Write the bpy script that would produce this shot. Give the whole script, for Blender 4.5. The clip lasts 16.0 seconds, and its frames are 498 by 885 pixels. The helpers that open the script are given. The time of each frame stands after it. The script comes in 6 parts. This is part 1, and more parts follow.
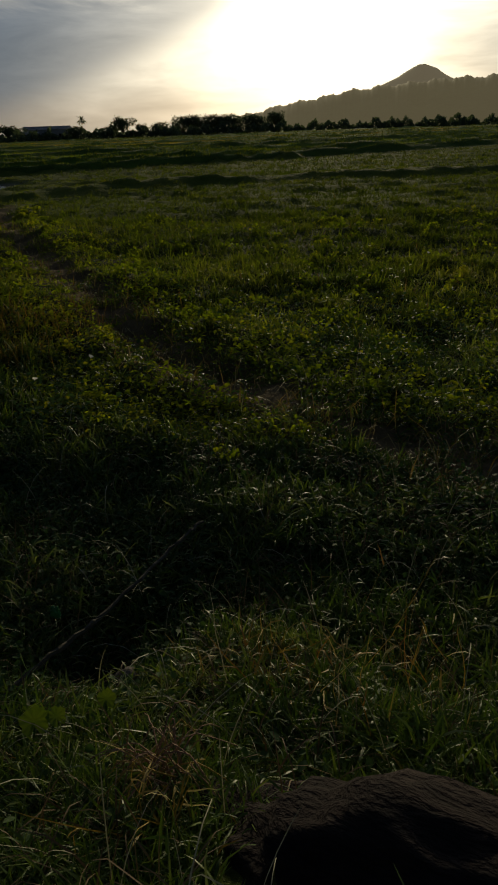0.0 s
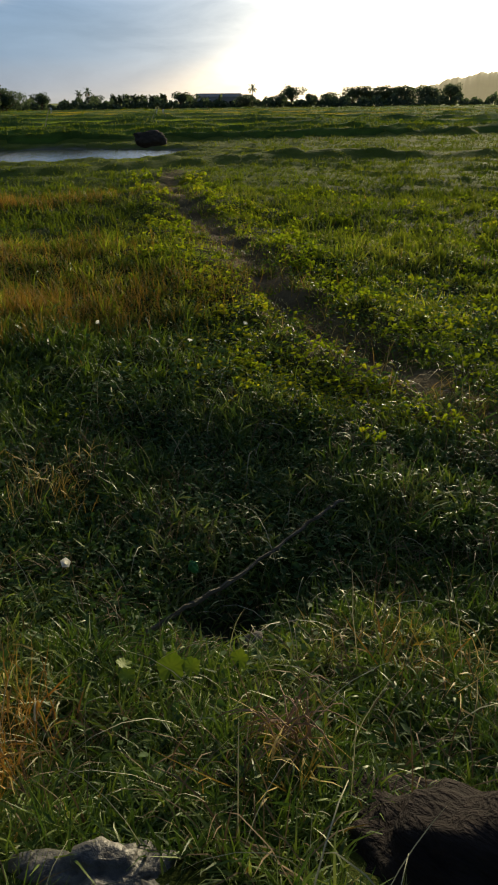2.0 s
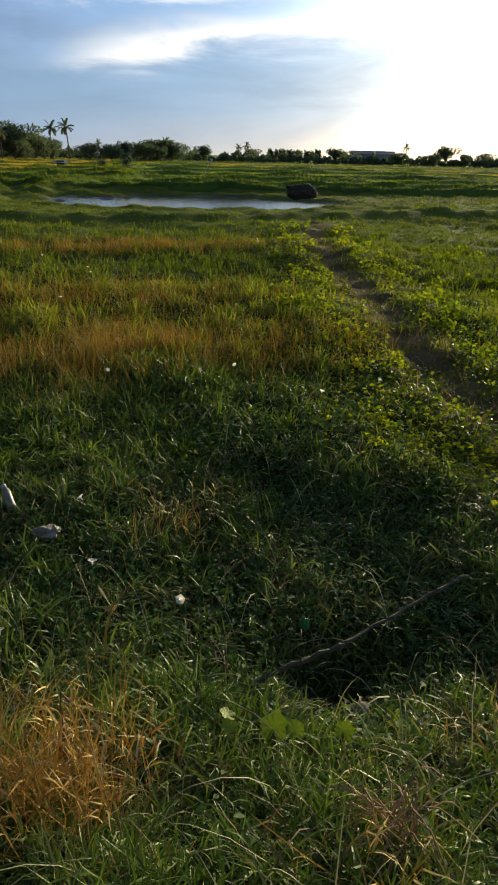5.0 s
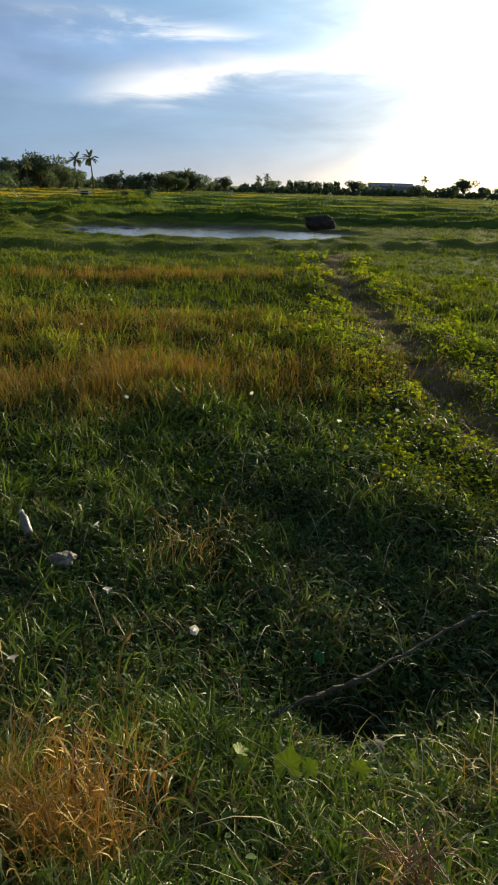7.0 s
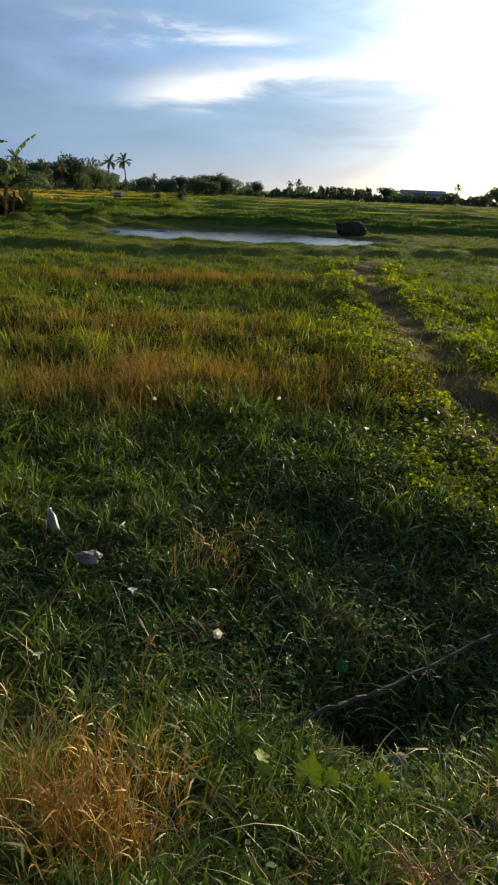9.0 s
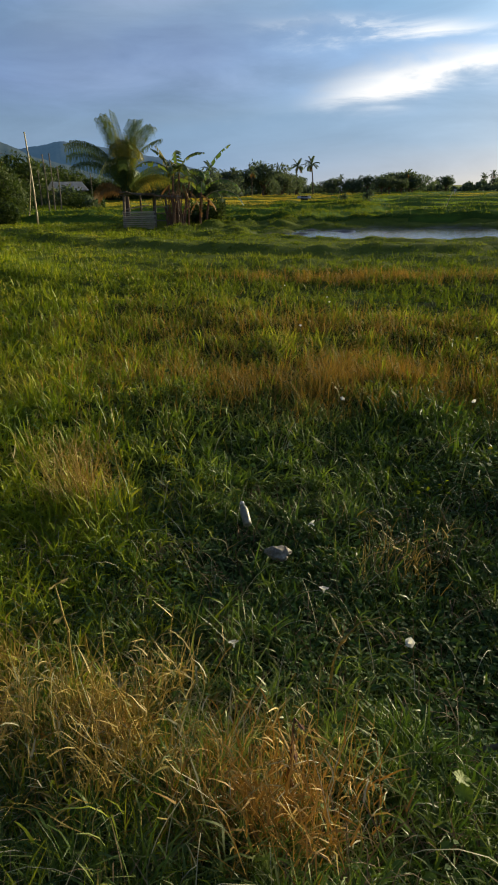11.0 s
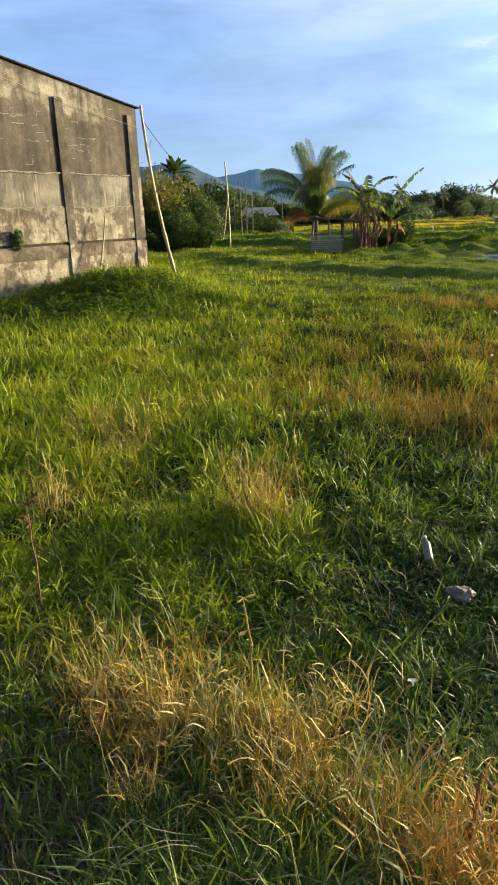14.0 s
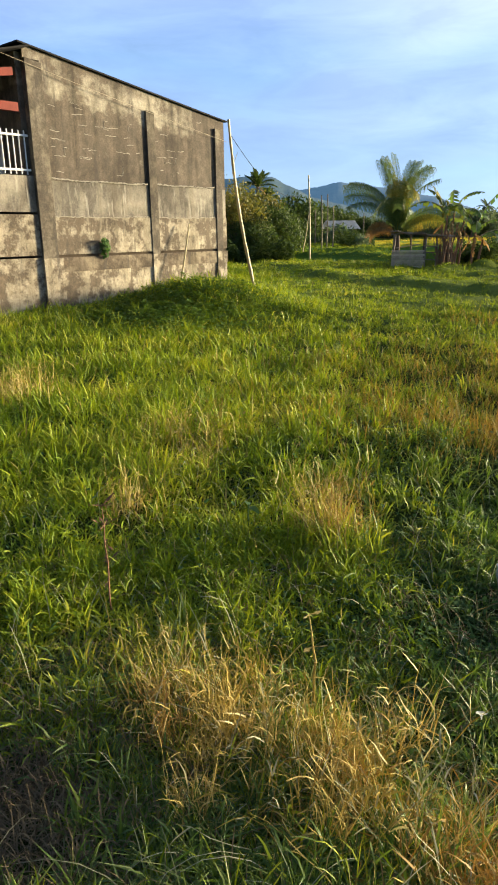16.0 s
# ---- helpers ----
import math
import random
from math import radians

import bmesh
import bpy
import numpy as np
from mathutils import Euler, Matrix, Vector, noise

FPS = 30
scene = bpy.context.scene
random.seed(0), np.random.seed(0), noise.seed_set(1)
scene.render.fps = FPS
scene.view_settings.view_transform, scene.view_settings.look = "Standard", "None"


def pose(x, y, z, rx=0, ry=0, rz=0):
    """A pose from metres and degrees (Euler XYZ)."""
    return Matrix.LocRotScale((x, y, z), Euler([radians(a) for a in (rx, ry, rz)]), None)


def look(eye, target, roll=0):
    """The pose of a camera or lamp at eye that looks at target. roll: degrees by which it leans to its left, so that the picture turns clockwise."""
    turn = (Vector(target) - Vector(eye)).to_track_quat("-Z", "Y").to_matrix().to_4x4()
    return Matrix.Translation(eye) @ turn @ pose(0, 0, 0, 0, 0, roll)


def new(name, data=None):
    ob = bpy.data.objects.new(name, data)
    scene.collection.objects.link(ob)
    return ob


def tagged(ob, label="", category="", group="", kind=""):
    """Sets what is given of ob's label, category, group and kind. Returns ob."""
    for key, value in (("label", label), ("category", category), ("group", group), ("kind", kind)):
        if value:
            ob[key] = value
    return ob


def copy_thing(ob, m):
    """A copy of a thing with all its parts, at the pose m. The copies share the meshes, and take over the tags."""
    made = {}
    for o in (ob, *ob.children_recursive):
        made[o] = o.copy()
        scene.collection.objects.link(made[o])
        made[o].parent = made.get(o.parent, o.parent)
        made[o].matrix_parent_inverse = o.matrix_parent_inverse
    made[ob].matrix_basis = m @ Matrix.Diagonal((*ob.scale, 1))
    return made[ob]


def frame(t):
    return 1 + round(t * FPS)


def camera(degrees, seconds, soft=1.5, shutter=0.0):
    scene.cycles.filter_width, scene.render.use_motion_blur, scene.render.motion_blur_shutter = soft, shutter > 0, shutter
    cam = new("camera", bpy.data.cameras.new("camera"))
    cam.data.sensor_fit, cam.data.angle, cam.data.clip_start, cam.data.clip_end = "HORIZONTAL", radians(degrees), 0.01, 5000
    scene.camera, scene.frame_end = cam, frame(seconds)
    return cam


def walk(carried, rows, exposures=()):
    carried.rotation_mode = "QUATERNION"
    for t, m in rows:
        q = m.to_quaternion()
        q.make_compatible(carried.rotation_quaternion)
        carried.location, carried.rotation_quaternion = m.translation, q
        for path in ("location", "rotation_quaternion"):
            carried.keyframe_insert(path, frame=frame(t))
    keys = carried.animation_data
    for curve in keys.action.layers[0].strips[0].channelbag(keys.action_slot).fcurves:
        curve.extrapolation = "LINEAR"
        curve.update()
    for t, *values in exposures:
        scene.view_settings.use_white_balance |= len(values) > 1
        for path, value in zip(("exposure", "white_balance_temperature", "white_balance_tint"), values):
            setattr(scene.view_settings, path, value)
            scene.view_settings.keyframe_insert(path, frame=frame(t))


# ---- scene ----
cam = camera(41.0, 16.0, 1.9)
PATH = [
    (0, (-0.371, 0.359, 1.575), (-0.709, 2.592, 0.505), -2.1),
    (0.5, (-0.398, 0.370, 1.540), (-0.809, 2.505, 0.305), -0.7),
    (1, (-0.413, 0.370, 1.545), (-0.943, 2.498, 0.343), -1.3),
    (1.5, (-0.440, 0.364, 1.558), (-1.106, 2.486, 0.416), -1.2),
    (2, (-0.464, 0.357, 1.561), (-1.261, 2.435, 0.420), -0.6),
    (2.5, (-0.470, 0.357, 1.567), (-1.370, 2.411, 0.463), -0.7),
    (3, (-0.489, 0.355, 1.574), (-1.505, 2.366, 0.490), -0.6),
    (3.5, (-0.503, 0.351, 1.578), (-1.626, 2.330, 0.540), 0.0),
    (4, (-0.515, 0.349, 1.585), (-1.695, 2.306, 0.571), 0.6),
    (4.2, (-0.520, 0.350, 1.585), (-1.722, 2.294, 0.573), 1.0),
    (6.3, (-0.512, 0.359, 1.600), (-1.752, 2.324, 0.677), 2.1),
    (6.5, (-0.520, 0.351, 1.603), (-1.776, 2.310, 0.691), 2.3),
    (7, (-0.522, 0.351, 1.603), (-1.814, 2.295, 0.705), 1.7),
    (7.5, (-0.526, 0.350, 1.603), (-1.845, 2.286, 0.730), 2.4),
    (8, (-0.534, 0.350, 1.600), (-1.845, 2.283, 0.707), 3.0),
    (8.5, (-0.530, 0.349, 1.603), (-1.855, 2.268, 0.699), 2.9),
    (9, (-0.539, 0.341, 1.606), (-1.907, 2.236, 0.720), 2.6),
    (9.5, (-0.562, 0.324, 1.604), (-2.086, 2.101, 0.726), 1.5),
    (10, (-0.585, 0.312, 1.590), (-2.203, 1.983, 0.671), 1.0),
    (10.2, (-0.595, 0.307, 1.587), (-2.265, 1.924, 0.665), 0.7),
    (12.3, (-0.621, 0.290, 1.609), (-2.626, 1.556, 0.819), -3.0),
    (12.5, (-0.615, 0.273, 1.613), (-2.640, 1.514, 0.835), -3.0),
    (13, (-0.625, 0.241, 1.618), (-2.694, 1.394, 0.818), -2.3),
    (13.5, (-0.627, 0.232, 1.621), (-2.757, 1.261, 0.810), -2.8),
    (14, (-0.634, 0.203, 1.634), (-2.817, 1.117, 0.830), -1.8),
    (14.5, (-0.626, 0.203, 1.641), (-2.833, 1.069, 0.848), -1.5),
    (15, (-0.643, 0.200, 1.636), (-2.891, 0.939, 0.831), -1.8),
    (15.5, (-0.626, 0.184, 1.649), (-2.899, 0.885, 0.877), -0.9),
    (16, (-0.639, 0.181, 1.647), (-2.923, 0.858, 0.887), -0.7),
]
EXPOSURES = [(0.0, -1.95), (0.4, -0.85), (1.0, -0.45), (1.5, -0.3), (2.5, -0.12), (3.5, 0.05), (6.5, 0.25), (9.0, 0.25), (9.5, 0.13), (10.0, 0.05), (12.5, 0.68), (14.0, 1.12), (16.0, 1.3)]
walk(cam, [(t, look(eye, target, roll)) for t, eye, target, roll in PATH], EXPOSURES)

# ---- sky and sun ----
SUN_AZ, SUN_EL = 1.8, 6.5            # degrees left of straight ahead, degrees up
sun_dir = Vector((-math.sin(radians(SUN_AZ)) * math.cos(radians(SUN_EL)), math.cos(radians(SUN_AZ)) * math.cos(radians(SUN_EL)), math.sin(radians(SUN_EL))))
sun = new("sun", bpy.data.lights.new("sun", "SUN"))
sun.data.energy, sun.data.angle, sun.data.color = 5.3, radians(8.0), (1.0, 0.83, 0.53)
sun.matrix_world = look((0, 0, 50), Vector((0, 0, 50)) - sun_dir)


class Nodes:
    """Short-hand for building node trees."""

    def __init__(self, tree):
        self.tree = tree

    def add(self, kind):
        return self.tree.nodes.new(kind)

    def link(self, a, b):
        self.tree.links.new(a, b)

    def put(self, socket, v):
        if isinstance(v, bpy.types.NodeSocket):
            self.link(v, socket)
        else:
            socket.default_value = v

    def math(self, op, a, b=0.0, clamp=False):
        n = self.add("ShaderNodeMath")
        n.operation, n.use_clamp = op, clamp
        self.put(n.inputs[0], a), self.put(n.inputs[1], b)
        return n.outputs[0]

    def vmath(self, op, a, b=(0, 0, 0)):
        n = self.add("ShaderNodeVectorMath")
        n.operation = op
        self.put(n.inputs[0], a), self.put(n.inputs[1], b)
        return n.outputs["Value"] if op == "DOT_PRODUCT" else n.outputs[0]

    def noise(self, vec, scale, detail=4.0, rough=0.55, distort=0.0):
        n = self.add("ShaderNodeTexNoise")
        if vec is not None:
            self.link(vec, n.inputs["Vector"])
        n.inputs["Scale"].default_value, n.inputs["Detail"].default_value = scale, detail
        n.inputs["Roughness"].default_value, n.inputs["Distortion"].default_value = rough, distort
        return n.outputs["Fac"]

    def ramp(self, fac, stops):
        n = self.add("ShaderNodeValToRGB")
        els = n.color_ramp.elements
        while len(els) < len(stops):
            els.new(0.5)
        for e, (p, c) in zip(els, stops):
            e.position = p
            e.color = (c, c, c, 1) if isinstance(c, (int, float)) else (*c, 1)
        self.put(n.inputs[0], fac)
        return n.outputs[0]

    def mix(self, fac, a, b, how="MIX"):
        n = self.add("ShaderNodeMix")
        n.data_type, n.blend_type = "RGBA", how
        self.put(n.inputs[0], fac)
        for s, v in ((n.inputs[6], a), (n.inputs[7], b)):
            self.put(s, (*v, 1) if isinstance(v, tuple) and len(v) == 3 else v)
        return n.outputs[2]


def make_world():
    w = bpy.data.worlds.new("evening_sky")
    scene.world = w
    w.use_nodes = True
    w.node_tree.nodes.clear()
    k = Nodes(w.node_tree)
    out, bg = k.add("ShaderNodeOutputWorld"), k.add("ShaderNodeBackground")
    sky = k.add("ShaderNodeTexSky")
    sky.sky_type, sky.sun_disc, sky.sun_elevation, sky.sun_rotation = "NISHITA", False, radians(SUN_EL), radians(-SUN_AZ)
    sky.air_density, sky.dust_density, sky.ozone_density = 1.0, 1.5, 2.5
    d = k.add("ShaderNodeTexCoord").outputs["Generated"]
    sep = k.add("ShaderNodeSeparateXYZ")
    k.link(d, sep.inputs[0])
    mp = k.add("ShaderNodeMapping")
    mp.inputs["Scale"].default_value = (1.0, 1.0, 4.5)
    k.link(d, mp.inputs[0])
    near = k.math("MAXIMUM", k.vmath("DOT_PRODUCT", d, tuple(sun_dir)), 0.0)
    glow_mid = k.math("POWER", near, 26.0)
    glow_core = k.math("POWER", near, 260.0)
    swell, wisp = k.noise(mp.outputs[0], 2.2, 3.0, 0.5, 0.3), k.noise(mp.outputs[0], 5.5, 6.0, 0.6, 0.4)
    warp = k.math("ADD", k.math("MULTIPLY", k.math("SUBTRACT", swell, 0.5), 5.0), k.math("MULTIPLY", k.math("SUBTRACT", wisp, 0.5), 3.6))
    high = k.math("MULTIPLY", k.math("ARCSINE", sep.outputs[2]), 57.3)
    az = k.math("MULTIPLY", k.math("ARCTAN2", k.math("MULTIPLY", sep.outputs[0], -1.0), sep.outputs[1]), 57.3)
    lift = k.math("MULTIPLY", k.math("MINIMUM", k.math("MAXIMUM", high, 0.0), 6.0), 1 / 6.0)
    el_w = k.math("ADD", high, k.math("MULTIPLY", warp, lift))

    def step(v, lo, hi):
        """0 below lo, 1 above hi (or the other way round if lo > hi)."""
        r = k.add("ShaderNodeMapRange")
        r.interpolation_type = "SMOOTHSTEP"
        k.put(r.inputs["Value"], v)
        for sock, e in (("From Min", min(lo, hi)), ("From Max", max(lo, hi)), ("To Min", 0.0 if lo < hi else 1.0), ("To Max", 1.0 if lo < hi else 0.0)):
            r.inputs[sock].default_value = e
        return r.outputs[0]

    def band(v, half):
        return k.math("POWER", 2.718, k.math("MULTIPLY", k.math("MULTIPLY", v, v), -1.0 / (half * half)))

    level = k.math("MULTIPLY", el_w, 1 / 25.0, True)
    sunward = k.ramp(level, [(0.0, (0.50, 0.52, 0.50)), (0.06, (0.40, 0.46, 0.53)), (0.13, (0.23, 0.36, 0.53)), (0.24, (0.215, 0.36, 0.57)), (0.36, (0.25, 0.43, 0.70)), (0.50, (0.19, 0.36, 0.55)), (0.60, (0.33, 0.49, 0.66)), (0.72, (0.24, 0.40, 0.57)), (1.0, (0.20, 0.32, 0.46))])
    away = k.ramp(level, [(0.0, (0.25, 0.33, 0.46)), (0.08, (0.165, 0.265, 0.43)), (0.20, (0.125, 0.205, 0.345)), (0.34, (0.132, 0.20, 0.385)), (0.48, (0.112, 0.188, 0.33)), (0.62, (0.15, 0.215, 0.415)), (0.78, (0.14, 0.212, 0.38)), (1.0, (0.115, 0.18, 0.35))])
    col = k.mix(k.ramp(near, [(0.60, 0.0), (0.86, 1.0)]), away, sunward)
    veil = k.math("MULTIPLY", k.math("MULTIPLY", step(az, 73.0, 56.0), step(el_w, 6.0, 13.0)), k.math("MULTIPLY", step(az, 42.0, 54.0), k.ramp(swell, [(0.35, 0.25), (0.62, 0.75)])))
    col = k.mix(veil, col, (0.325, 0.375, 0.455))
    air = k.mix(1.0, sky.outputs[0], (SKY_GAIN, SKY_GAIN, SKY_GAIN), "MULTIPLY")
    col = k.mix(1.0, col, air, "ADD")
    puff = k.ramp(wisp, [(0.35, 0.91), (0.65, 1.09)])
    col = k.mix(1.0, col, puff, "MULTIPLY")
    # the long bright gap that rises towards the sun, a thinner one above it, and the dark bank below
    gap_el = k.math("SUBTRACT", 12.1, k.math("MULTIPLY", az, 0.125))
    from_gap = k.math("SUBTRACT", el_w, gap_el)
    gap = k.math("MULTIPLY", band(from_gap, 0.95), step(az, 49.0, 40.0))
    thin = k.math("MULTIPLY", k.math("MULTIPLY", band(k.math("SUBTRACT", el_w, 10.2), 0.6), k.math("MULTIPLY", step(az, 53.0, 46.0), step(az, 30.0, 37.0))), k.ramp(wisp, [(0.40, 0.1), (0.60, 1.0)]))
    white = k.math("MAXIMUM", k.math("MULTIPLY", gap, k.ramp(wisp, [(0.32, 0.55), (0.55, 1.0)])), k.math("MULTIPLY", thin, 0.8), True)
    col = k.mix(white, col, (1.05, 1.02, 0.97))
    foot = k.math("MAXIMUM", k.math("MULTIPLY", k.math("SUBTRACT", 30.3, az), 0.37), 0.0)
    over = k.math("SUBTRACT", el_w, foot)
    bank = k.math("MULTIPLY", k.math("MULTIPLY", step(over, -1.3, 1.6), step(from_gap, 0.1, -1.6)), step(az, 4.0, 11.0))
    col = k.mix(k.math("MULTIPLY", bank, 0.35), col, (0.20, 0.345, 0.54))
    glow_mid = k.math("MULTIPLY", glow_mid, k.math("MULTIPLY", k.ramp(k.math("ADD", k.math("MULTIPLY", wisp, 0.5), k.math("MULTIPLY", swell, 0.5)), [(0.36, 0.55), (0.62, 1.4)]), k.math("SUBTRACT", 1.0, k.math("MULTIPLY", bank, 0.5))))
    g1 = k.mix(1.0, col, k.mix(glow_mid, (0, 0, 0), (5.0, 4.4, 3.15)), "ADD")
    g2 = k.mix(1.0, g1, k.mix(glow_core, (0, 0, 0), (8.0, 7.0, 4.8)), "ADD")
    # dimmed overhead, above the view, to lessen the fill light
    dim = k.ramp(sep.outputs[2], [(0.25, 1.0), (0.6, 0.52), (0.95, 0.30)])
    # the unseen sky eastward, away from the low sun, dimmed to cut fill light
    east = step(k.vmath("DOT_PRODUCT", d, tuple(sun_dir)), -0.75, -0.05)
    dim = k.math("MULTIPLY", dim, k.math("ADD", 0.5, k.math("MULTIPLY", east, 0.5)))
    k.link(k.mix(1.0, g2, dim, "MULTIPLY"), bg.inputs[0])
    bg.inputs[1].default_value = 1.0
    k.link(bg.outputs[0], out.inputs[0])


SKY_GAIN = 0.035
make_world()


# ---- materials ----
def material(name):
    m = bpy.data.materials.new(name)
    m.use_nodes = True
    m.node_tree.nodes.clear()
    k = Nodes(m.node_tree)
    out = k.add("ShaderNodeOutputMaterial")
    return m, k, out


def plain(name, stops, scale=3.0, rough=0.8, metal=0.0, bump=0.3, fine=40.0, coords="Object", stretch=(1, 1, 1), per_object=0.0):
    """A surface with colour variation at two scales and a fine relief."""
    m, k, out = material(name)
    p = k.add("ShaderNodeBsdfPrincipled")
    co = k.add("ShaderNodeTexCoord").outputs[coords]
    mp = k.add("ShaderNodeMapping")
    mp.inputs["Scale"].default_value = stretch
    k.link(co, mp.inputs[0])
    big, small = k.noise(mp.outputs[0], scale, 5.0), k.noise(mp.outputs[0], fine, 4.0)
    f = k.math("ADD", k.math("MULTIPLY", big, 0.65), k.math("MULTIPLY", small, 0.35))
    if per_object:
        r = k.add("ShaderNodeObjectInfo").outputs["Random"]
        f = k.math("ADD", f, k.math("MULTIPLY", k.math("SUBTRACT", r, 0.5), per_object))
    k.link(k.ramp(f, stops), p.inputs["Base Color"])
    p.inputs["Roughness"].default_value, p.inputs["Metallic"].default_value = rough, metal
    p.inputs["Specular IOR Level"].default_value = 0.5 if rough < 0.6 else 0.15
    b = k.add("ShaderNodeBump")
    b.inputs["Strength"].default_value, b.inputs["Distance"].default_value = bump, 0.02
    k.link(small, b.inputs["Height"])
    k.link(b.outputs[0], p.inputs["Normal"])
    k.link(p.outputs[0], out.inputs[0])
    return m


def foliage(name, stops, through_col, share=0.22, rough=0.6, patch=0.6, gloss=0.18):
    """Thin leaves: colour by leaf and by patch of ground, part of the light goes through."""
    m, k, out = material(name)
    p, t, mx = k.add("ShaderNodeBsdfPrincipled"), k.add("ShaderNodeBsdfTranslucent"), k.add("ShaderNodeMixShader")
    geo = k.add("ShaderNodeNewGeometry")
    n = k.noise(geo.outputs["Position"], patch, 3.0)
    f = k.math("ADD", k.math("MULTIPLY", geo.outputs["Random Per Island"], 0.5), k.math("ADD", k.math("MULTIPLY", n, 1.45), -0.45))
    col = k.ramp(f, stops)
    k.link(col, p.inputs["Base Color"])
    p.inputs["Roughness"].default_value = rough
    p.inputs["Specular IOR Level"].default_value = gloss
    k.link(k.mix(1.0, col, through_col, "MULTIPLY"), t.inputs[0])
    mx.inputs[0].default_value = share
    k.link(p.outputs[0], mx.inputs[1]), k.link(t.outputs[0], mx.inputs[2])
    k.link(mx.outputs[0], out.inputs[0])
    return m


# one meadow grass in several tones, brightened away from the camera to imitate backlight
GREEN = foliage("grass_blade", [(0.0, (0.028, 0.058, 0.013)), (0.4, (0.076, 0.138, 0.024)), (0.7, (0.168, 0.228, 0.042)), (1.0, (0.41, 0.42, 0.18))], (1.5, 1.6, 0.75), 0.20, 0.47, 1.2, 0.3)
MIDGRASS = foliage("mid_lit_meadow_blade", [(0.0, (0.038, 0.078, 0.013)), (0.4, (0.10, 0.16, 0.022)), (0.7, (0.19, 0.245, 0.038)), (1.0, (0.40, 0.40, 0.13))], (1.5, 1.6, 0.7), 0.27, 0.5, 0.9, 0.22)
MEADOW_LIT = foliage("lit_meadow_blade", [(0.0, (0.06, 0.10, 0.012)), (0.4, (0.145, 0.185, 0.02)), (0.75, (0.255, 0.275, 0.032)), (1.0, (0.42, 0.37, 0.09))], (1.6, 1.7, 0.7), 0.40, 0.6, 0.6, 0.12)
LUSH = foliage("lush_grass", [(0.0, (0.062, 0.115, 0.008)), (0.4, (0.18, 0.26, 0.014)), (0.75, (0.34, 0.385, 0.022)), (1.0, (0.52, 0.45, 0.08))], (1.7, 1.6, 0.6), 0.24, 0.5, 0.7, 0.2)
STRAW = foliage("dry_straw", [(0.0, (0.17, 0.17, 0.03)), (0.35, (0.33, 0.25, 0.05)), (0.7, (0.56, 0.425, 0.12)), (1.0, (0.74, 0.62, 0.29))], (1.2, 1.0, 0.55), 0.14, 0.55, 3.5, 0.3)
FOXY = foliage("withered_orange_grass", [(0.0, (0.12, 0.105, 0.02)), (0.5, (0.34, 0.205, 0.045)), (1.0, (0.54, 0.35, 0.095))], (1.3, 1.0, 0.5), 0.15, 0.55, 3.0, 0.25)
DEAD = foliage("dead_thatch_of_grass", [(0.0, (0.09, 0.065, 0.035)), (1.0, (0.30, 0.22, 0.12))], (1.0, 0.9, 0.7), 0.1, 0.6, 2.5, 0.1)
PALE_STRAW = foliage("bleached_straw", [(0.0, (0.22, 0.23, 0.11)), (0.5, (0.40, 0.39, 0.23)), (1.0, (0.58, 0.55, 0.38))], (1.1, 1.05, 0.8), 0.12, 0.6, 2.5, 0.15)
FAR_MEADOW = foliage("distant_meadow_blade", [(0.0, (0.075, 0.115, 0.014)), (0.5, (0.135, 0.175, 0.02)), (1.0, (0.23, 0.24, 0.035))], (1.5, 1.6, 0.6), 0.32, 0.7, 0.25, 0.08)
RUSTY = foliage("rusty_grass", [(0.0, (0.14, 0.175, 0.022)), (0.35, (0.22, 0.21, 0.037)), (0.7, (0.32, 0.265, 0.055)), (1.0, (0.28, 0.29, 0.045))], (1.7, 1.0, 0.6), 0.26, 0.6, 0.9)
PATCH = foliage("tall_weed_leaf", [(0.0, (0.045, 0.09, 0.012)), (0.6, (0.09, 0.15, 0.018)), (1.0, (0.15, 0.22, 0.03))], (1.7, 1.7, 0.8), 0.3)
RICE = foliage("rice_leaf", [(0.0, (0.10, 0.175, 0.016)), (0.5, (0.17, 0.265, 0.022)), (1.0, (0.30, 0.34, 0.045))], (1.6, 1.6, 0.6), 0.38, 0.7, 0.03, 0.1)
RIPE = foliage("ripening_rice", [(0.0, (0.26, 0.25, 0.03)), (0.5, (0.36, 0.32, 0.045)), (1.0, (0.46, 0.38, 0.07))], (1.7, 1.5, 0.7), 0.35, 0.7, 0.03, 0.1)
WEED = foliage("weed_leaf", [(0.0, (0.033, 0.072, 0.025)), (0.6, (0.066, 0.125, 0.042)), (1.0, (0.115, 0.19, 0.06))], (1.7, 1.8, 0.8), 0.27, 0.65, 0.6, 0.09)
BRIGHT = foliage("bright_leaf", [(0.0, (0.08, 0.14, 0.015)), (0.6, (0.16, 0.22, 0.025)), (1.0, (0.28, 0.28, 0.04))], (2.1, 1.95, 0.45), 0.6, 0.85, 0.6, 0.03)
SQUASH = foliage("squash_leaf_green", [(0.0, (0.11, 0.19, 0.018)), (1.0, (0.22, 0.29, 0.035))], (1.7, 1.7, 0.5), 0.24, 0.55, 26.0, 0.2)
# leaf green paled and blued, painting in the haze before the far trees
HAZY_CROWN = foliage("hazy_tree_leaf", [(0.0, (0.06, 0.09, 0.062)), (0.6, (0.095, 0.13, 0.085)), (1.0, (0.14, 0.17, 0.105))], (1.5, 1.5, 0.9), 0.35, 0.7, 0.15, 0.12)
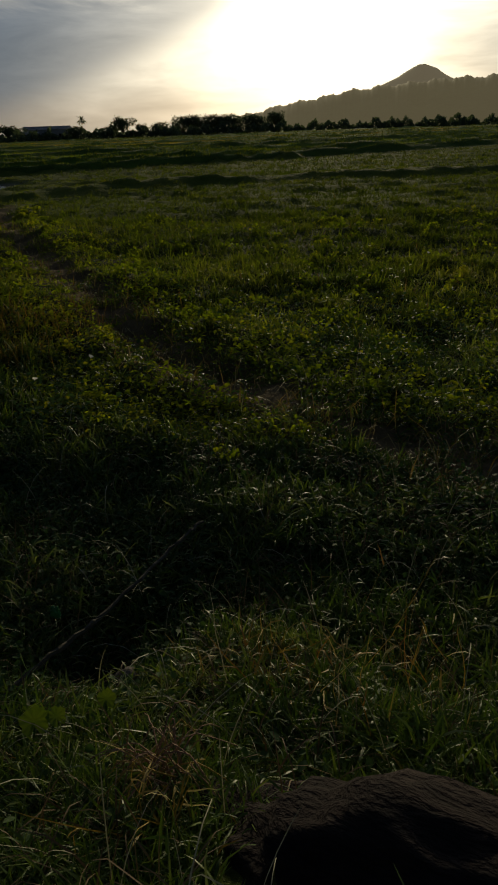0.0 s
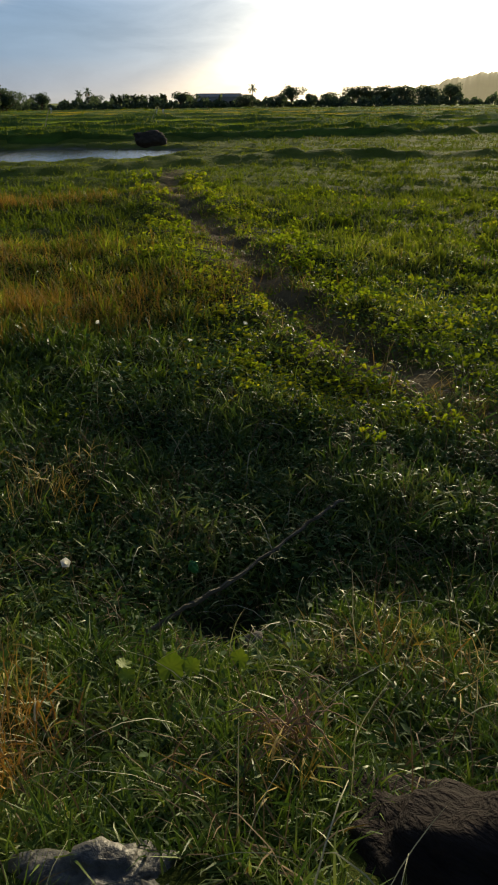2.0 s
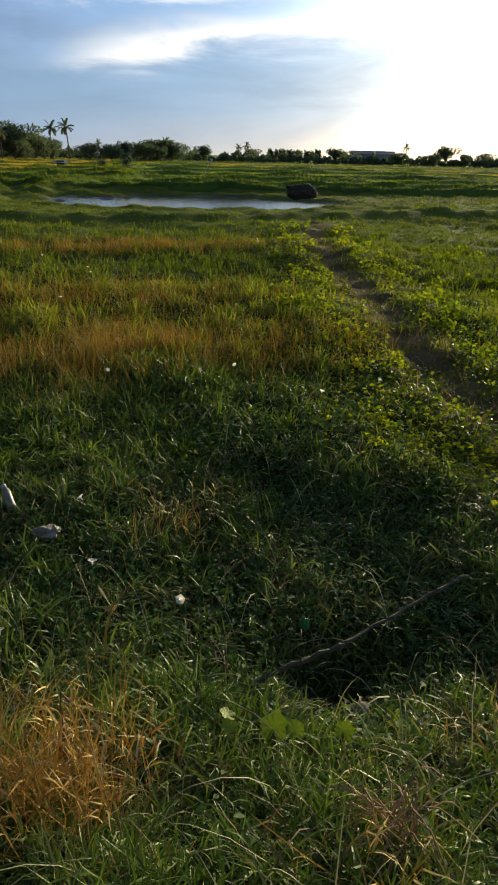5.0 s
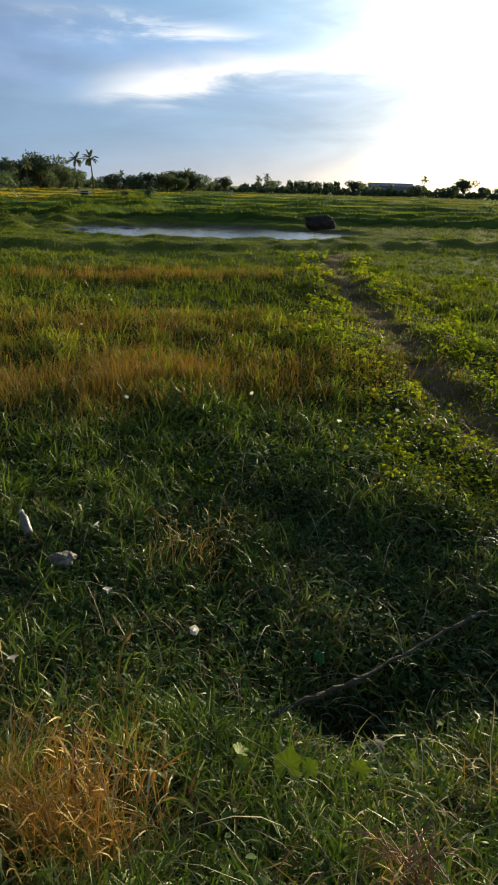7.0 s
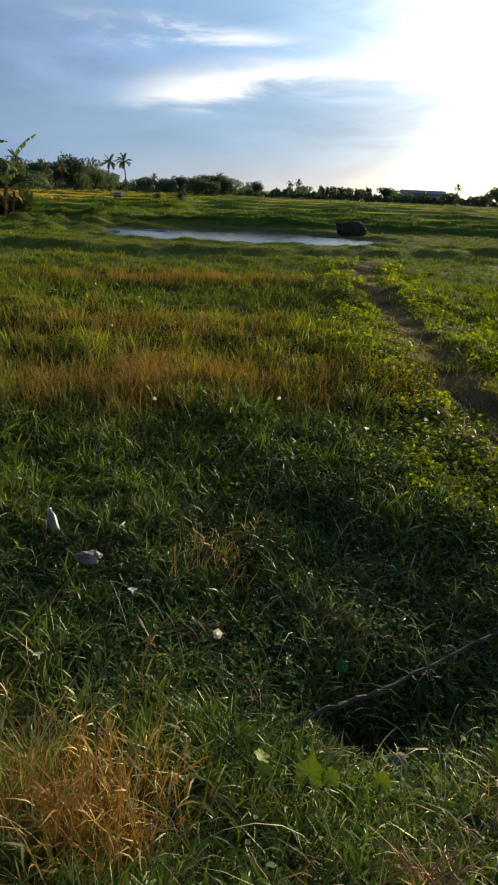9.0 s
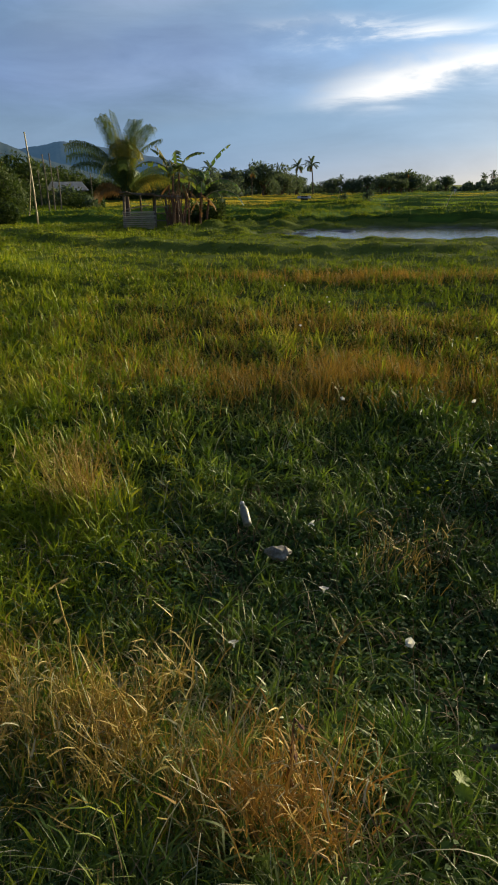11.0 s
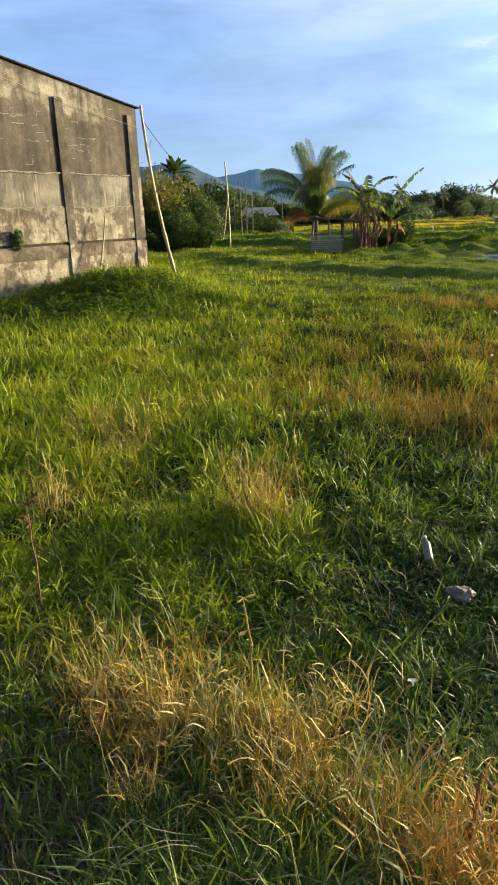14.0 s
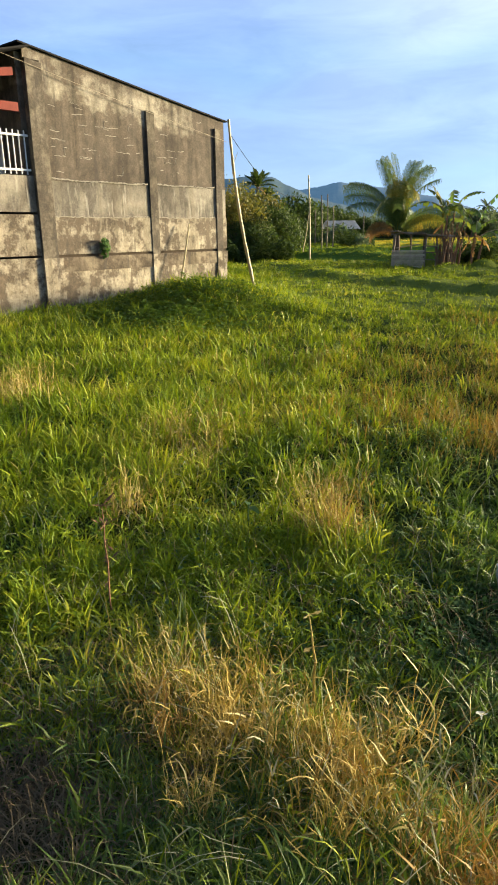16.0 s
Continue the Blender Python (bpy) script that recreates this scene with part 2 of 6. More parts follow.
LEAFY = foliage("village_tree_leaf", [(0.0, (0.022, 0.042, 0.012)), (0.6, (0.055, 0.085, 0.024)), (1.0, (0.11, 0.14, 0.04))], (1.5, 1.5, 0.8), 0.3, 0.6, 0.5, 0.15)
CROWN_WARM = foliage("yellowing_leaf", [(0.0, (0.06, 0.08, 0.02)), (0.6, (0.13, 0.13, 0.03)), (1.0, (0.24, 0.19, 0.05))], (1.5, 1.4, 0.8), 0.35, 0.5, 0.3)
FROND = foliage("palm_frond", [(0.0, (0.05, 0.095, 0.03)), (0.5, (0.10, 0.15, 0.045)), (1.0, (0.20, 0.21, 0.07))], (1.5, 1.5, 0.9), 0.22, 0.45)
FROND_DRY = foliage("dead_frond", [(0.0, (0.15, 0.09, 0.035)), (1.0, (0.32, 0.21, 0.08))], (1.3, 1.1, 0.8), 0.25)
BARK = plain("bark", [(0.3, (0.07, 0.05, 0.035)), (0.7, (0.19, 0.14, 0.10))], 4, 0.9, stretch=(1, 1, 0.3))
BAMBOO = plain("bamboo_cane", [(0.3, (0.24, 0.185, 0.075)), (0.7, (0.48, 0.39, 0.18))], 2, 0.55, stretch=(1, 1, 0.3))
GREYWOOD = plain("weathered_wood", [(0.3, (0.10, 0.085, 0.065)), (0.7, (0.27, 0.23, 0.18))], 3, 0.85, stretch=(1, 1, 0.25), per_object=0.25)
PALE_SLAT = plain("pale_bamboo_slat", [(0.3, (0.30, 0.25, 0.18)), (0.7, (0.52, 0.45, 0.34))], 5, 0.75, per_object=0.3)
THATCH = plain("old_thatch", [(0.3, (0.09, 0.07, 0.05)), (0.7, (0.24, 0.19, 0.13))], 4, 0.95, bump=0.8)
TRASH = plain("grey_plastic", [(0.35, (0.05, 0.048, 0.04)), (0.65, (0.17, 0.16, 0.135))], 30, 0.5, bump=0.5)
WHITE = plain("white_plastic", [(0.3, (0.62, 0.62, 0.60)), (0.7, (0.80, 0.80, 0.78))], 20, 0.6)
PETAL = foliage("white_petal", [(0.0, (0.78, 0.78, 0.72)), (1.0, (0.86, 0.86, 0.80))], (1.0, 1.0, 0.95), 0.5, 0.6, 2.0, 0.1)
STONE = plain("dark_earth", [(0.3, (0.010, 0.008, 0.007)), (0.7, (0.042, 0.031, 0.026))], 9, 0.9, bump=1.0, fine=60, stretch=(0.5, 1, 2.5))
GREENPLASTIC = plain("green_plastic", [(0.3, (0.015, 0.13, 0.03)), (0.7, (0.04, 0.26, 0.07))], 9, 0.3)
RED_PAINT = plain("red_oxide_paint", [(0.3, (0.13, 0.022, 0.015)), (0.7, (0.24, 0.045, 0.028))], 3, 0.6)
GALV = plain("galvanised_metal", [(0.3, (0.50, 0.51, 0.52)), (0.7, (0.68, 0.69, 0.70))], 3, 0.6, 0.1)
WHITE_PAINT = plain("white_metal_paint", [(0.3, (0.60, 0.61, 0.62)), (0.7, (0.78, 0.78, 0.78))], 6, 0.5)
ROOF_DARK = plain("dark_roof_edge", [(0.3, (0.012, 0.012, 0.012)), (0.7, (0.035, 0.032, 0.03))], 4, 0.95)
CABLE = plain("black_cable", [(0.3, (0.012, 0.012, 0.012)), (0.7, (0.03, 0.03, 0.03))], 8, 0.6)
HOUSE_WALL = plain("house_wall", [(0.3, (0.42, 0.40, 0.36)), (0.7, (0.60, 0.58, 0.53))], 2, 0.85)


# ---- the lie of the land ----
EYE_X, EYE_Y = -0.55, 0.3


def place(az, rng, z=None):
    """A place az degrees left of straight ahead, rng metres off; on the ground if no height is given."""
    x, y = EYE_X - rng * math.sin(radians(az)), EYE_Y + rng * math.cos(radians(az))
    return Vector((x, y, float(land(np.array([x]), np.array([y]))[0]) if z is None else z))


def smooth(a, lo, hi):
    t = np.clip((a - lo) / (hi - lo), 0, 1)
    return t * t * (3 - 2 * t)


def ripple(x, y, size, seed=0):
    """A soft random relief between about -1 and 1."""
    r = np.random.RandomState(seed)
    out = np.zeros_like(x)
    for i in range(7):
        a, ph, f = r.uniform(0, 2 * np.pi), r.uniform(0, 2 * np.pi), r.uniform(0.6, 1.9) / size * 2 * np.pi
        out = out + np.sin((x * np.cos(a) + y * np.sin(a)) * f + ph + 0.8 * np.sin((x * np.sin(a) - y * np.cos(a)) * f * 0.7 + ph))
    return out / 4.0


def from_line(x, y, pts):
    """Distance to a polyline, and the side on which a place lies."""
    best = np.full(x.shape, 1e9)
    side = np.zeros(x.shape)
    for (ax, ay), (bx, by) in zip(pts[:-1], pts[1:]):
        dx, dy = bx - ax, by - ay
        t = np.clip(((x - ax) * dx + (y - ay) * dy) / (dx * dx + dy * dy), 0, 1)
        d = np.hypot(x - ax - t * dx, y - ay - t * dy)
        s = dx * (y - ay) - dy * (x - ax)
        side = np.where(d < best, s, side)
        best = np.minimum(best, d)
    return best, side


TRAIL = [(2.6, 3.6), (0.7, 3.7), (-0.1, 4.1), (-0.9, 4.8), (-1.8, 5.7), (-2.7, 7.0), (-3.9, 8.9), (-6.0, 12.0), (-8.3, 15.6), (-10.2, 19.5)]
BUND = [(-70, 13), (-40.6, 14.0), (-29.5, 12.2), (-24.0, 13.4), (-19.5, 14.9), (-14.6, 18.2), (-11.8, 23.0), (-8.6, 27.6), (0, 30), (14, 34), (40, 38)]
POND = (-21.6, 27.2)


def rotated(x, y):
    """Along and across the paddies."""
    return 0.8 * x + 0.6 * y, -0.6 * x + 0.8 * y


def pond_depth(x, y):
    u, v = rotated(x - POND[0], y - POND[1])
    e = np.hypot(u / 7.8, v / 5.6) + 0.14 * ripple(x, y, 5.0, 3)
    return 1 - smooth(e, 0.78, 1.05)


FIELD_ROWS = [43, 50, 60, 74, 92, 115, 145, 185]
FIELD_COLS = [-120, -74, -38, -6, 26, 62, 110]


def field_lines(x, y):
    """Nearness to the low dykes between the far paddies, and a number for each paddy."""
    u, v = rotated(x, y)
    v = v + 2.2 * ripple(x, y, 60, 8) + 0.8 * ripple(x, y, 22, 11)
    u = u + 4.0 * ripple(x, y, 70, 9)
    out = np.zeros_like(x)
    cell = np.zeros_like(x)
    for i, a in enumerate(FIELD_ROWS):
        w = 0.5 + 0.006 * a
        out = np.maximum(out, np.exp(-((v - a) / w) ** 2))
        cell = cell + 3.7 * (v > a)
    for a in FIELD_COLS:
        out = np.maximum(out, np.exp(-((u - a) / 0.8) ** 2) * (v > 41))
        cell = cell + 1.3 * (u > a)
    return out * smooth(v, 38, 42), np.modf(np.sin(cell * 12.9898) * 437.58)[0] % 1.0


def ripe_field(x, y):
    """The broad golden paddy behind the hut and the village edge."""
    u, v = rotated(x, y)
    v = v + 2.0 * ripple(x, y, 30, 12)
    return smooth(v, 65, 69) * smooth(u, -135, -120) * (1 - smooth(u, -22, -12))


def land(x, y):
    r = np.hypot(x - EYE_X, y - EYE_Y)
    z = -0.28 - 0.12 * smooth(r, 6, 20)
    z = z + 0.045 * ripple(x, y, 1.6, 1) * smooth(r, 0.8, 3) * (1 - 0.5 * smooth(r, 20, 60)) + 0.05 * ripple(x, y, 7.0, 2) * smooth(r, 3, 8)
    z = z + 0.74 * np.exp(-(np.hypot((x + 0.3) / 1.05, y - 0.4) / 1.35) ** 2)
    d, s = from_line(x, y, TRAIL)
    z = z + 0.13 * np.exp(-(d / 1.3) ** 2) - 0.08 * np.exp(-(d / 0.30) ** 2) + 0.05 * ripple(x, y, 0.8, 13) * np.exp(-(d / 0.9) ** 2) * smooth(r, 2.5, 4.5)
    z = z - 0.24 * np.exp(-(np.hypot(x + 1.30, y - 2.27) / 0.27) ** 2)
    d, s = from_line(x, y, BUND)
    near = np.where(s < 0, d / 0.75, d / 1.6)
    z = z + (0.21 + 0.05 * ripple(x, y, 6.0, 4)) * np.exp(-near ** 2)
    z = z - 0.34 * pond_depth(x, y) * (1 + 0.26 * ripple(x, y, 2.4, 5) + 0.2 * ripple(x, y, 0.9, 7))
    z = z + 0.62 * np.exp(-((x + 19.8) / 2.8) ** 2 - ((y - 4.7) / 2.2) ** 2) * (1 + 0.2 * ripple(x, y, 2.5, 6))
    f, _ = field_lines(x, y)
    z = z + 0.42 * f * (1 + 0.4 * ripple(x, y, 9, 10))
    rough_patch = np.exp(-((x + 34) / 9) ** 2 - ((y - 24) / 5) ** 2)
    z = z + 0.42 * rough_patch * np.maximum(ripple(x, y, 2.6, 12), -0.3) + 0.07 * ripple(x, y, 2.3, 14) * smooth(r, 17, 26) * (1 - smooth(r, 55, 90)) * (1 - pond_depth(x, y))
    return z


def fast_mesh(name, co, faces_by_size, mat):
    """A mesh object from arrays: places, and arrays of faces."""
    me = bpy.data.meshes.new(name)
    me.vertices.add(len(co))
    me.vertices.foreach_set("co", np.ascontiguousarray(co, dtype=np.float32).ravel())
    loops = np.concatenate([f.ravel() for f in faces_by_size]).astype(np.int32)
    sizes = np.concatenate([np.full(len(f), f.shape[1]) for f in faces_by_size]).astype(np.int32)
    me.loops.add(len(loops))
    me.loops.foreach_set("vertex_index", loops)
    me.polygons.add(len(sizes))
    starts = np.concatenate([[0], np.cumsum(sizes)[:-1]]).astype(np.int32)
    me.polygons.foreach_set("loop_start", starts)
    me.update(calc_edges=True)
    me.materials.append(mat)
    return new(name, me)


def ground_material():
    m, k, out = material("meadow_soil")
    p = k.add("ShaderNodeBsdfPrincipled")
    pos = k.add("ShaderNodeNewGeometry").outputs["Position"]
    marks = []
    for a in ("bare", "tone", "wet", "far_lit"):
        node = k.add("ShaderNodeAttribute")
        node.attribute_name = a
        marks.append(node.outputs["Fac"])
    bare, tone, wet, far_lit = marks
    big, mid, fine = k.noise(pos, 0.35, 4), k.noise(pos, 2.2, 5), k.noise(pos, 30, 5)
    f = k.math("ADD", k.math("MULTIPLY", mid, 0.6), k.math("MULTIPLY", fine, 0.4))
    # shade between blades is painted into the near turf, sunlit grass into the far
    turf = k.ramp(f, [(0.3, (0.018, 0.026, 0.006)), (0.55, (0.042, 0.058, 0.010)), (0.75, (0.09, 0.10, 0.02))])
    lit_turf = k.ramp(f, [(0.3, (0.075, 0.11, 0.016)), (0.55, (0.14, 0.18, 0.028)), (0.75, (0.20, 0.22, 0.04))])
    turf = k.mix(far_lit, turf, lit_turf)
    rice = k.ramp(k.math("ADD", k.math("MULTIPLY", tone, 0.8), k.math("MULTIPLY", f, 0.3)), [(0.12, (0.05, 0.09, 0.016)), (0.4, (0.11, 0.20, 0.025)), (0.7, (0.20, 0.28, 0.035)), (0.95, (0.40, 0.36, 0.07))])
    soil = k.ramp(f, [(0.3, (0.11, 0.078, 0.038)), (0.7, (0.32, 0.23, 0.115))])
    mud = k.ramp(f, [(0.3, (0.035, 0.031, 0.028)), (0.7, (0.10, 0.09, 0.08))])
    far = k.math("GREATER_THAN", tone, 0.001)
    col = k.mix(far, turf, rice)
    col = k.mix(k.math("MULTIPLY", bare, k.ramp(big, [(0.3, 0.7), (0.6, 1.0)])), col, soil)
    col = k.mix(wet, col, mud)
    k.link(col, p.inputs["Base Color"])
    k.link(k.math("SUBTRACT", 0.95, k.math("MULTIPLY", wet, 0.62)), p.inputs["Roughness"])
    k.link(k.math("ADD", 0.05, k.math("MULTIPLY", wet, 0.4)), p.inputs["Specular IOR Level"])
    b = k.add("ShaderNodeBump")
    b.inputs["Strength"].default_value, b.inputs["Distance"].default_value = 0.9, 0.05
    k.link(f, b.inputs["Height"])
    k.link(b.outputs[0], p.inputs["Normal"])
    k.link(p.outputs[0], out.inputs[0])
    return m


def make_ground():
    radii = [0.15]
    while radii[-1] < 4200:
        radii.append(radii[-1] + max(0.07, 0.0125 * radii[-1]) * (1 if radii[-1] < 300 else 6))
    az = np.radians(np.concatenate([np.arange(-35, 122, 0.85), np.arange(122, 324.9, 4.0)]))
    r = np.array(radii)
    n, na = len(r), len(az)
    X = EYE_X - r[:, None] * np.sin(az)[None, :]
    Y = EYE_Y + r[:, None] * np.cos(az)[None, :]
    x, y = X.ravel(), Y.ravel()
    co = np.stack([x, y, land(x, y)], 1)
    i, j = np.meshgrid(np.arange(n - 1), np.arange(na), indexing="ij")
    j2 = (j + 1) % na
    quads = np.stack([i * na + j, i * na + j2, (i + 1) * na + j2, (i + 1) * na + j], -1).reshape(-1, 4)
    cap = np.arange(na)[None, ::-1]
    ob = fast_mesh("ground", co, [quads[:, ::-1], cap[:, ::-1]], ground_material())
    for p_name, vals in ground_marks(x, y).items():
        at = ob.data.attributes.new(p_name, "FLOAT", "POINT")
        at.data.foreach_set("value", vals.astype(np.float32))
    ob.data.polygons.foreach_set("use_smooth", np.ones(len(ob.data.polygons), dtype=bool))
    return tagged(ob, "uneven grassy meadow and paddies running to the horizon", "ground", kind="structure")


def ground_marks(x, y):
    d, _ = from_line(x, y, TRAIL)
    bare = np.clip(1.1 * np.exp(-(d / 0.40) ** 2), 0, 1)
    _, v = rotated(x, y)
    f, cell = field_lines(x, y)
    tone = np.where(v > 42, 0.15 + 0.5 * cell + 0.35 * smooth(v, 95, 130), 0.0) * (1 - 0.75 * f)
    tone = np.maximum(tone, 0.86 * ripe_field(x, y) * (1 - 0.4 * f))
    tone = np.where((v > 42) & (tone < 0.01), 0.01, tone)
    # the last mark lightens the turf with distance, as sunlit grass would
    return {"bare": bare, "tone": tone, "wet": np.clip(1.8 * pond_depth(x, y) - 0.5, 0, 1) + 0.3 * np.exp(-(np.hypot(x + 1.30, y - 2.27) / 0.22) ** 4), "far_lit": smooth(np.hypot(x, y), 8.0, 24.0)}


ground = make_ground()


# ---- grass ----
def blades(name, x, y, head, length, width, lean, mat, rng, rows=2, droop=0.5, label="", category="grass", lift=0.0):
    """Bent, tapering blades standing on the land, all in one mesh."""
    n = len(x)
    turn = head + rng.uniform(-1.2, 1.2, n)
    z = land(x, y) - 0.01 + lift
    dx, dy = np.cos(head), np.sin(head)
    sx, sy = -np.sin(turn), np.cos(turn)
    bend = np.clip(lean * rng.uniform(0.15, 1.9, n), 0, 1.5)
    tilt = rng.uniform(-0.3, 0.3, n)
    co = []
    for i in range(rows + 1):
        t = i / rows
        w = width * (1.0 - 0.4 * t ** 1.5) * 0.5
        out = length * np.sin(bend * t * 1.15) * (0.35 + 0.65 * t)
        up = length * t * np.cos(bend * t * 0.95) * (1 - droop * 0.4 * (bend > 1.0) * t * t)
        if i == rows:
            co.append(np.stack([x + dx * out, y + dy * out, z + up], 1))
        else:
            for s in (-1, 1):
                co.append(np.stack([x + dx * out + s * sx * w, y + dy * out + s * sy * w, z + up + s * w * tilt], 1))
    m = len(co)
    co = np.stack(co, 1).reshape(-1, 3)
    base = np.arange(n)[:, None] * m
    faces = []
    if rows > 1:
        faces.append(np.concatenate([base + np.array([[2 * i, 2 * i + 1, 2 * i + 3, 2 * i + 2]]) for i in range(rows - 1)]))
    faces.append(base + np.array([[2 * rows - 2, 2 * rows - 1, 2 * rows]]))
    ob = fast_mesh(name, co, faces, mat)
    return tagged(ob, label, category, kind="stuff")


def leaves(name, x, y, size, high, mat, rng, label, tilt=1.0):
    """Small ovate leaves on short stalks, lying mostly flat, all in one mesh."""
    n = len(x)
    head = rng.uniform(0, 2 * np.pi, n)
    z = land(x, y) + high
    d = np.stack([np.cos(head), np.sin(head), rng.uniform(-0.5, 0.5, n) * tilt], 1)
    s = np.stack([-np.sin(head), np.cos(head), rng.uniform(-0.55, 0.55, n) * tilt], 1)
    p = np.stack([x, y, z], 1)
    L = size[:, None]
    fold = np.zeros((n, 3))
    fold[:, 2] = 0.12 * size
    co = np.stack([p - d * L * 0.5, p - d * L * 0.15 + s * L * 0.36 + fold, p + d * L * 0.2 + s * L * 0.27 + fold, p + d * L * 0.55, p + d * L * 0.2 - s * L * 0.27 + fold, p - d * L * 0.15 - s * L * 0.36 + fold], 1).reshape(-1, 3)
    base = np.arange(n)[:, None] * 6
    return tagged(fast_mesh(name, co, [np.concatenate([base + np.array([[0, 1, 2, 3]]), base + np.array([[0, 3, 4, 5]])])], mat), label, "weeds", kind="stuff")


def scatter(n, r0, r1, rng, power=1.0, az0=-34, az1=116):
    """Random places in the sector of view, thinning with distance by power."""
    a = np.radians(rng.uniform(az0, az1, n))
    t = rng.uniform(0, 1, n)
    e = 2.0 - power
    r = (r0 ** e + t * (r1 ** e - r0 ** e)) ** (1 / e)
    return EYE_X - r * np.sin(a), EYE_Y + r * np.cos(a), r


def blob(x, y, cx, cy, sx, sy, turn=0.0):
    c, s = math.cos(radians(turn)), math.sin(radians(turn))
    u, v = (x - cx) * c + (y - cy) * s, -(x - cx) * s + (y - cy) * c
    return np.exp(-((u / sx) ** 2 + (v / sy) ** 2))


def straw_share(x, y):
    """How much of the grass is bleached straw."""
    s = 0.72 * blob(x, y, -2.5, 0.80, 0.75, 0.27, 26) + 0.5 * blob(x, y, -1.9, 1.12, 0.35, 0.2, 30)
    s = s + 0.85 * blob(x, y, -1.62, 1.16, 0.17, 0.17) + 0.25 * blob(x, y, -0.75, 1.32, 0.16, 0.12)
    s = s + 0.22 * blob(x, y, -2.5, 2.75, 0.3, 0.25) + 0.32 * blob(x, y, -0.3, 2.0, 0.5, 0.3)
    far = 0.3 * blob(x, y, -4.25, 1.82, 0.21, 0.18) + 0.5 * blob(x, y, -6.2, 1.3, 0.6, 0.3) + 0.9 * blob(x, y, -9.2, -0.35, 0.5, 0.35) + 0.2 * blob(x, y, -5.0, 0.6, 0.3, 0.2)
    d, _ = from_line(x, y, TRAIL)
    return np.clip(s * np.clip(0.66 + 0.6 * ripple(x, y, 0.33, 22) + 0.3 * ripple(x, y, 0.13, 24), 0.08, 1) + far + 0.03 + 0.12 * np.exp(-(d / 0.4) ** 2), 0, 1)


def rust_share(x, y):
    """How much is the reddish seeding grass of the meadow."""
    s = 1.0 * blob(x, y, -5.2, 5.1, 1.9, 0.85, 42) + 1.3 * blob(x, y, -11.6, 11.8, 2.6, 1.0, 38) + 0.2 * blob(x, y, -8.6, 5.4, 2.0, 1.5, 40) + 0.55 * blob(x, y, -6.9, 7.2, 1.6, 0.8, 40)
    s = s + 0.06 * blob(x, y, -7.5, 3.0, 2.0, 1.0, 20)
    return np.clip(s * np.clip(0.65 + 0.6 * ripple(x, y, 1.6, 21) + 0.4 * ripple(x, y, 0.6, 23), 0, 1.2), 0, 1)


def lush_share(x, y):
    """How much is the bright fresh grass towards the wall."""
    s = smooth(np.degrees(np.arctan2(-(x - EYE_X), y - EYE_Y)), 52, 72) * (0.22 + 0.78 * smooth(np.hypot(x, y), 2.2, 4.2))
    return np.clip(s * (1 - 0.75 * blob(x, y, -17.0, 3.2, 4.2, 3.2)) , 0, 1)


def open_ground(x, y, r):
    """Where grass may stand."""
    d, _ = from_line(x, y, TRAIL)
    keep = np.exp(-(d / 0.20) ** 2) < 0.8 + 0.6 * ripple(x, y, 0.7, 31)
    keep &= pond_depth(x, y) < 0.5
    keep &= np.hypot((x + 0.12) / 0.48, (y - 1.20) / 0.22) > 1
    keep &= np.hypot((x + 0.90) / 0.26, (y - 0.93) / 0.12) > 1
    keep &= np.hypot((x + 1.27) / 0.17, (y - 2.22) / 0.13) > 1
    keep &= (np.hypot((x + 2.5) / 0.40, (y - 0.0) / 0.26) > 0.8 + 0.5 * ripple(x, y, 0.3, 33))
    keep &= ~inside_building(x, y)
    return keep


WALL_A, WALL_B = Vector((-19.94, 0.23, 0)), Vector((-23.83, 6.35, 0))
wall_dir = (WALL_B - WALL_A).normalized()
wall_out = Vector((wall_dir.y, -wall_dir.x, 0))
if wall_out.x < 0:
    wall_out = -wall_out


def inside_building(x, y):
    u = (x - WALL_A.x) * wall_dir.x + (y - WALL_A.y) * wall_dir.y
    v = (x - WALL_A.x) * wall_out.x + (y - WALL_A.y) * wall_out.y
    return (v < 0.02) & (v > -9) & (u > -8) & (u < 7.4)


def weed_share(x, y):
    """Where creeping broad-leaved weeds take over from the grass."""
    s = 0.9 * blob(x, y, -2.5, 2.3, 1.0, 0.7, 30) + 0.9 * blob(x, y, -2.2, 4.0, 1.0, 0.9) + 0.8 * blob(x, y, -1.4, 2.5, 0.6, 0.5) + 0.7 * blob(x, y, 0.6, 6.5, 2.5, 1.5) + 0.5 * blob(x, y, -8.5, 9.5, 1.5, 1.0)
    d, _ = from_line(x, y, TRAIL)
    s = s + 0.85 * np.exp(-((d - 0.65) / 0.4) ** 2)
    return np.clip(s * (0.8 + 0.5 * ripple(x, y, 1.3, 51)), 0, 1)


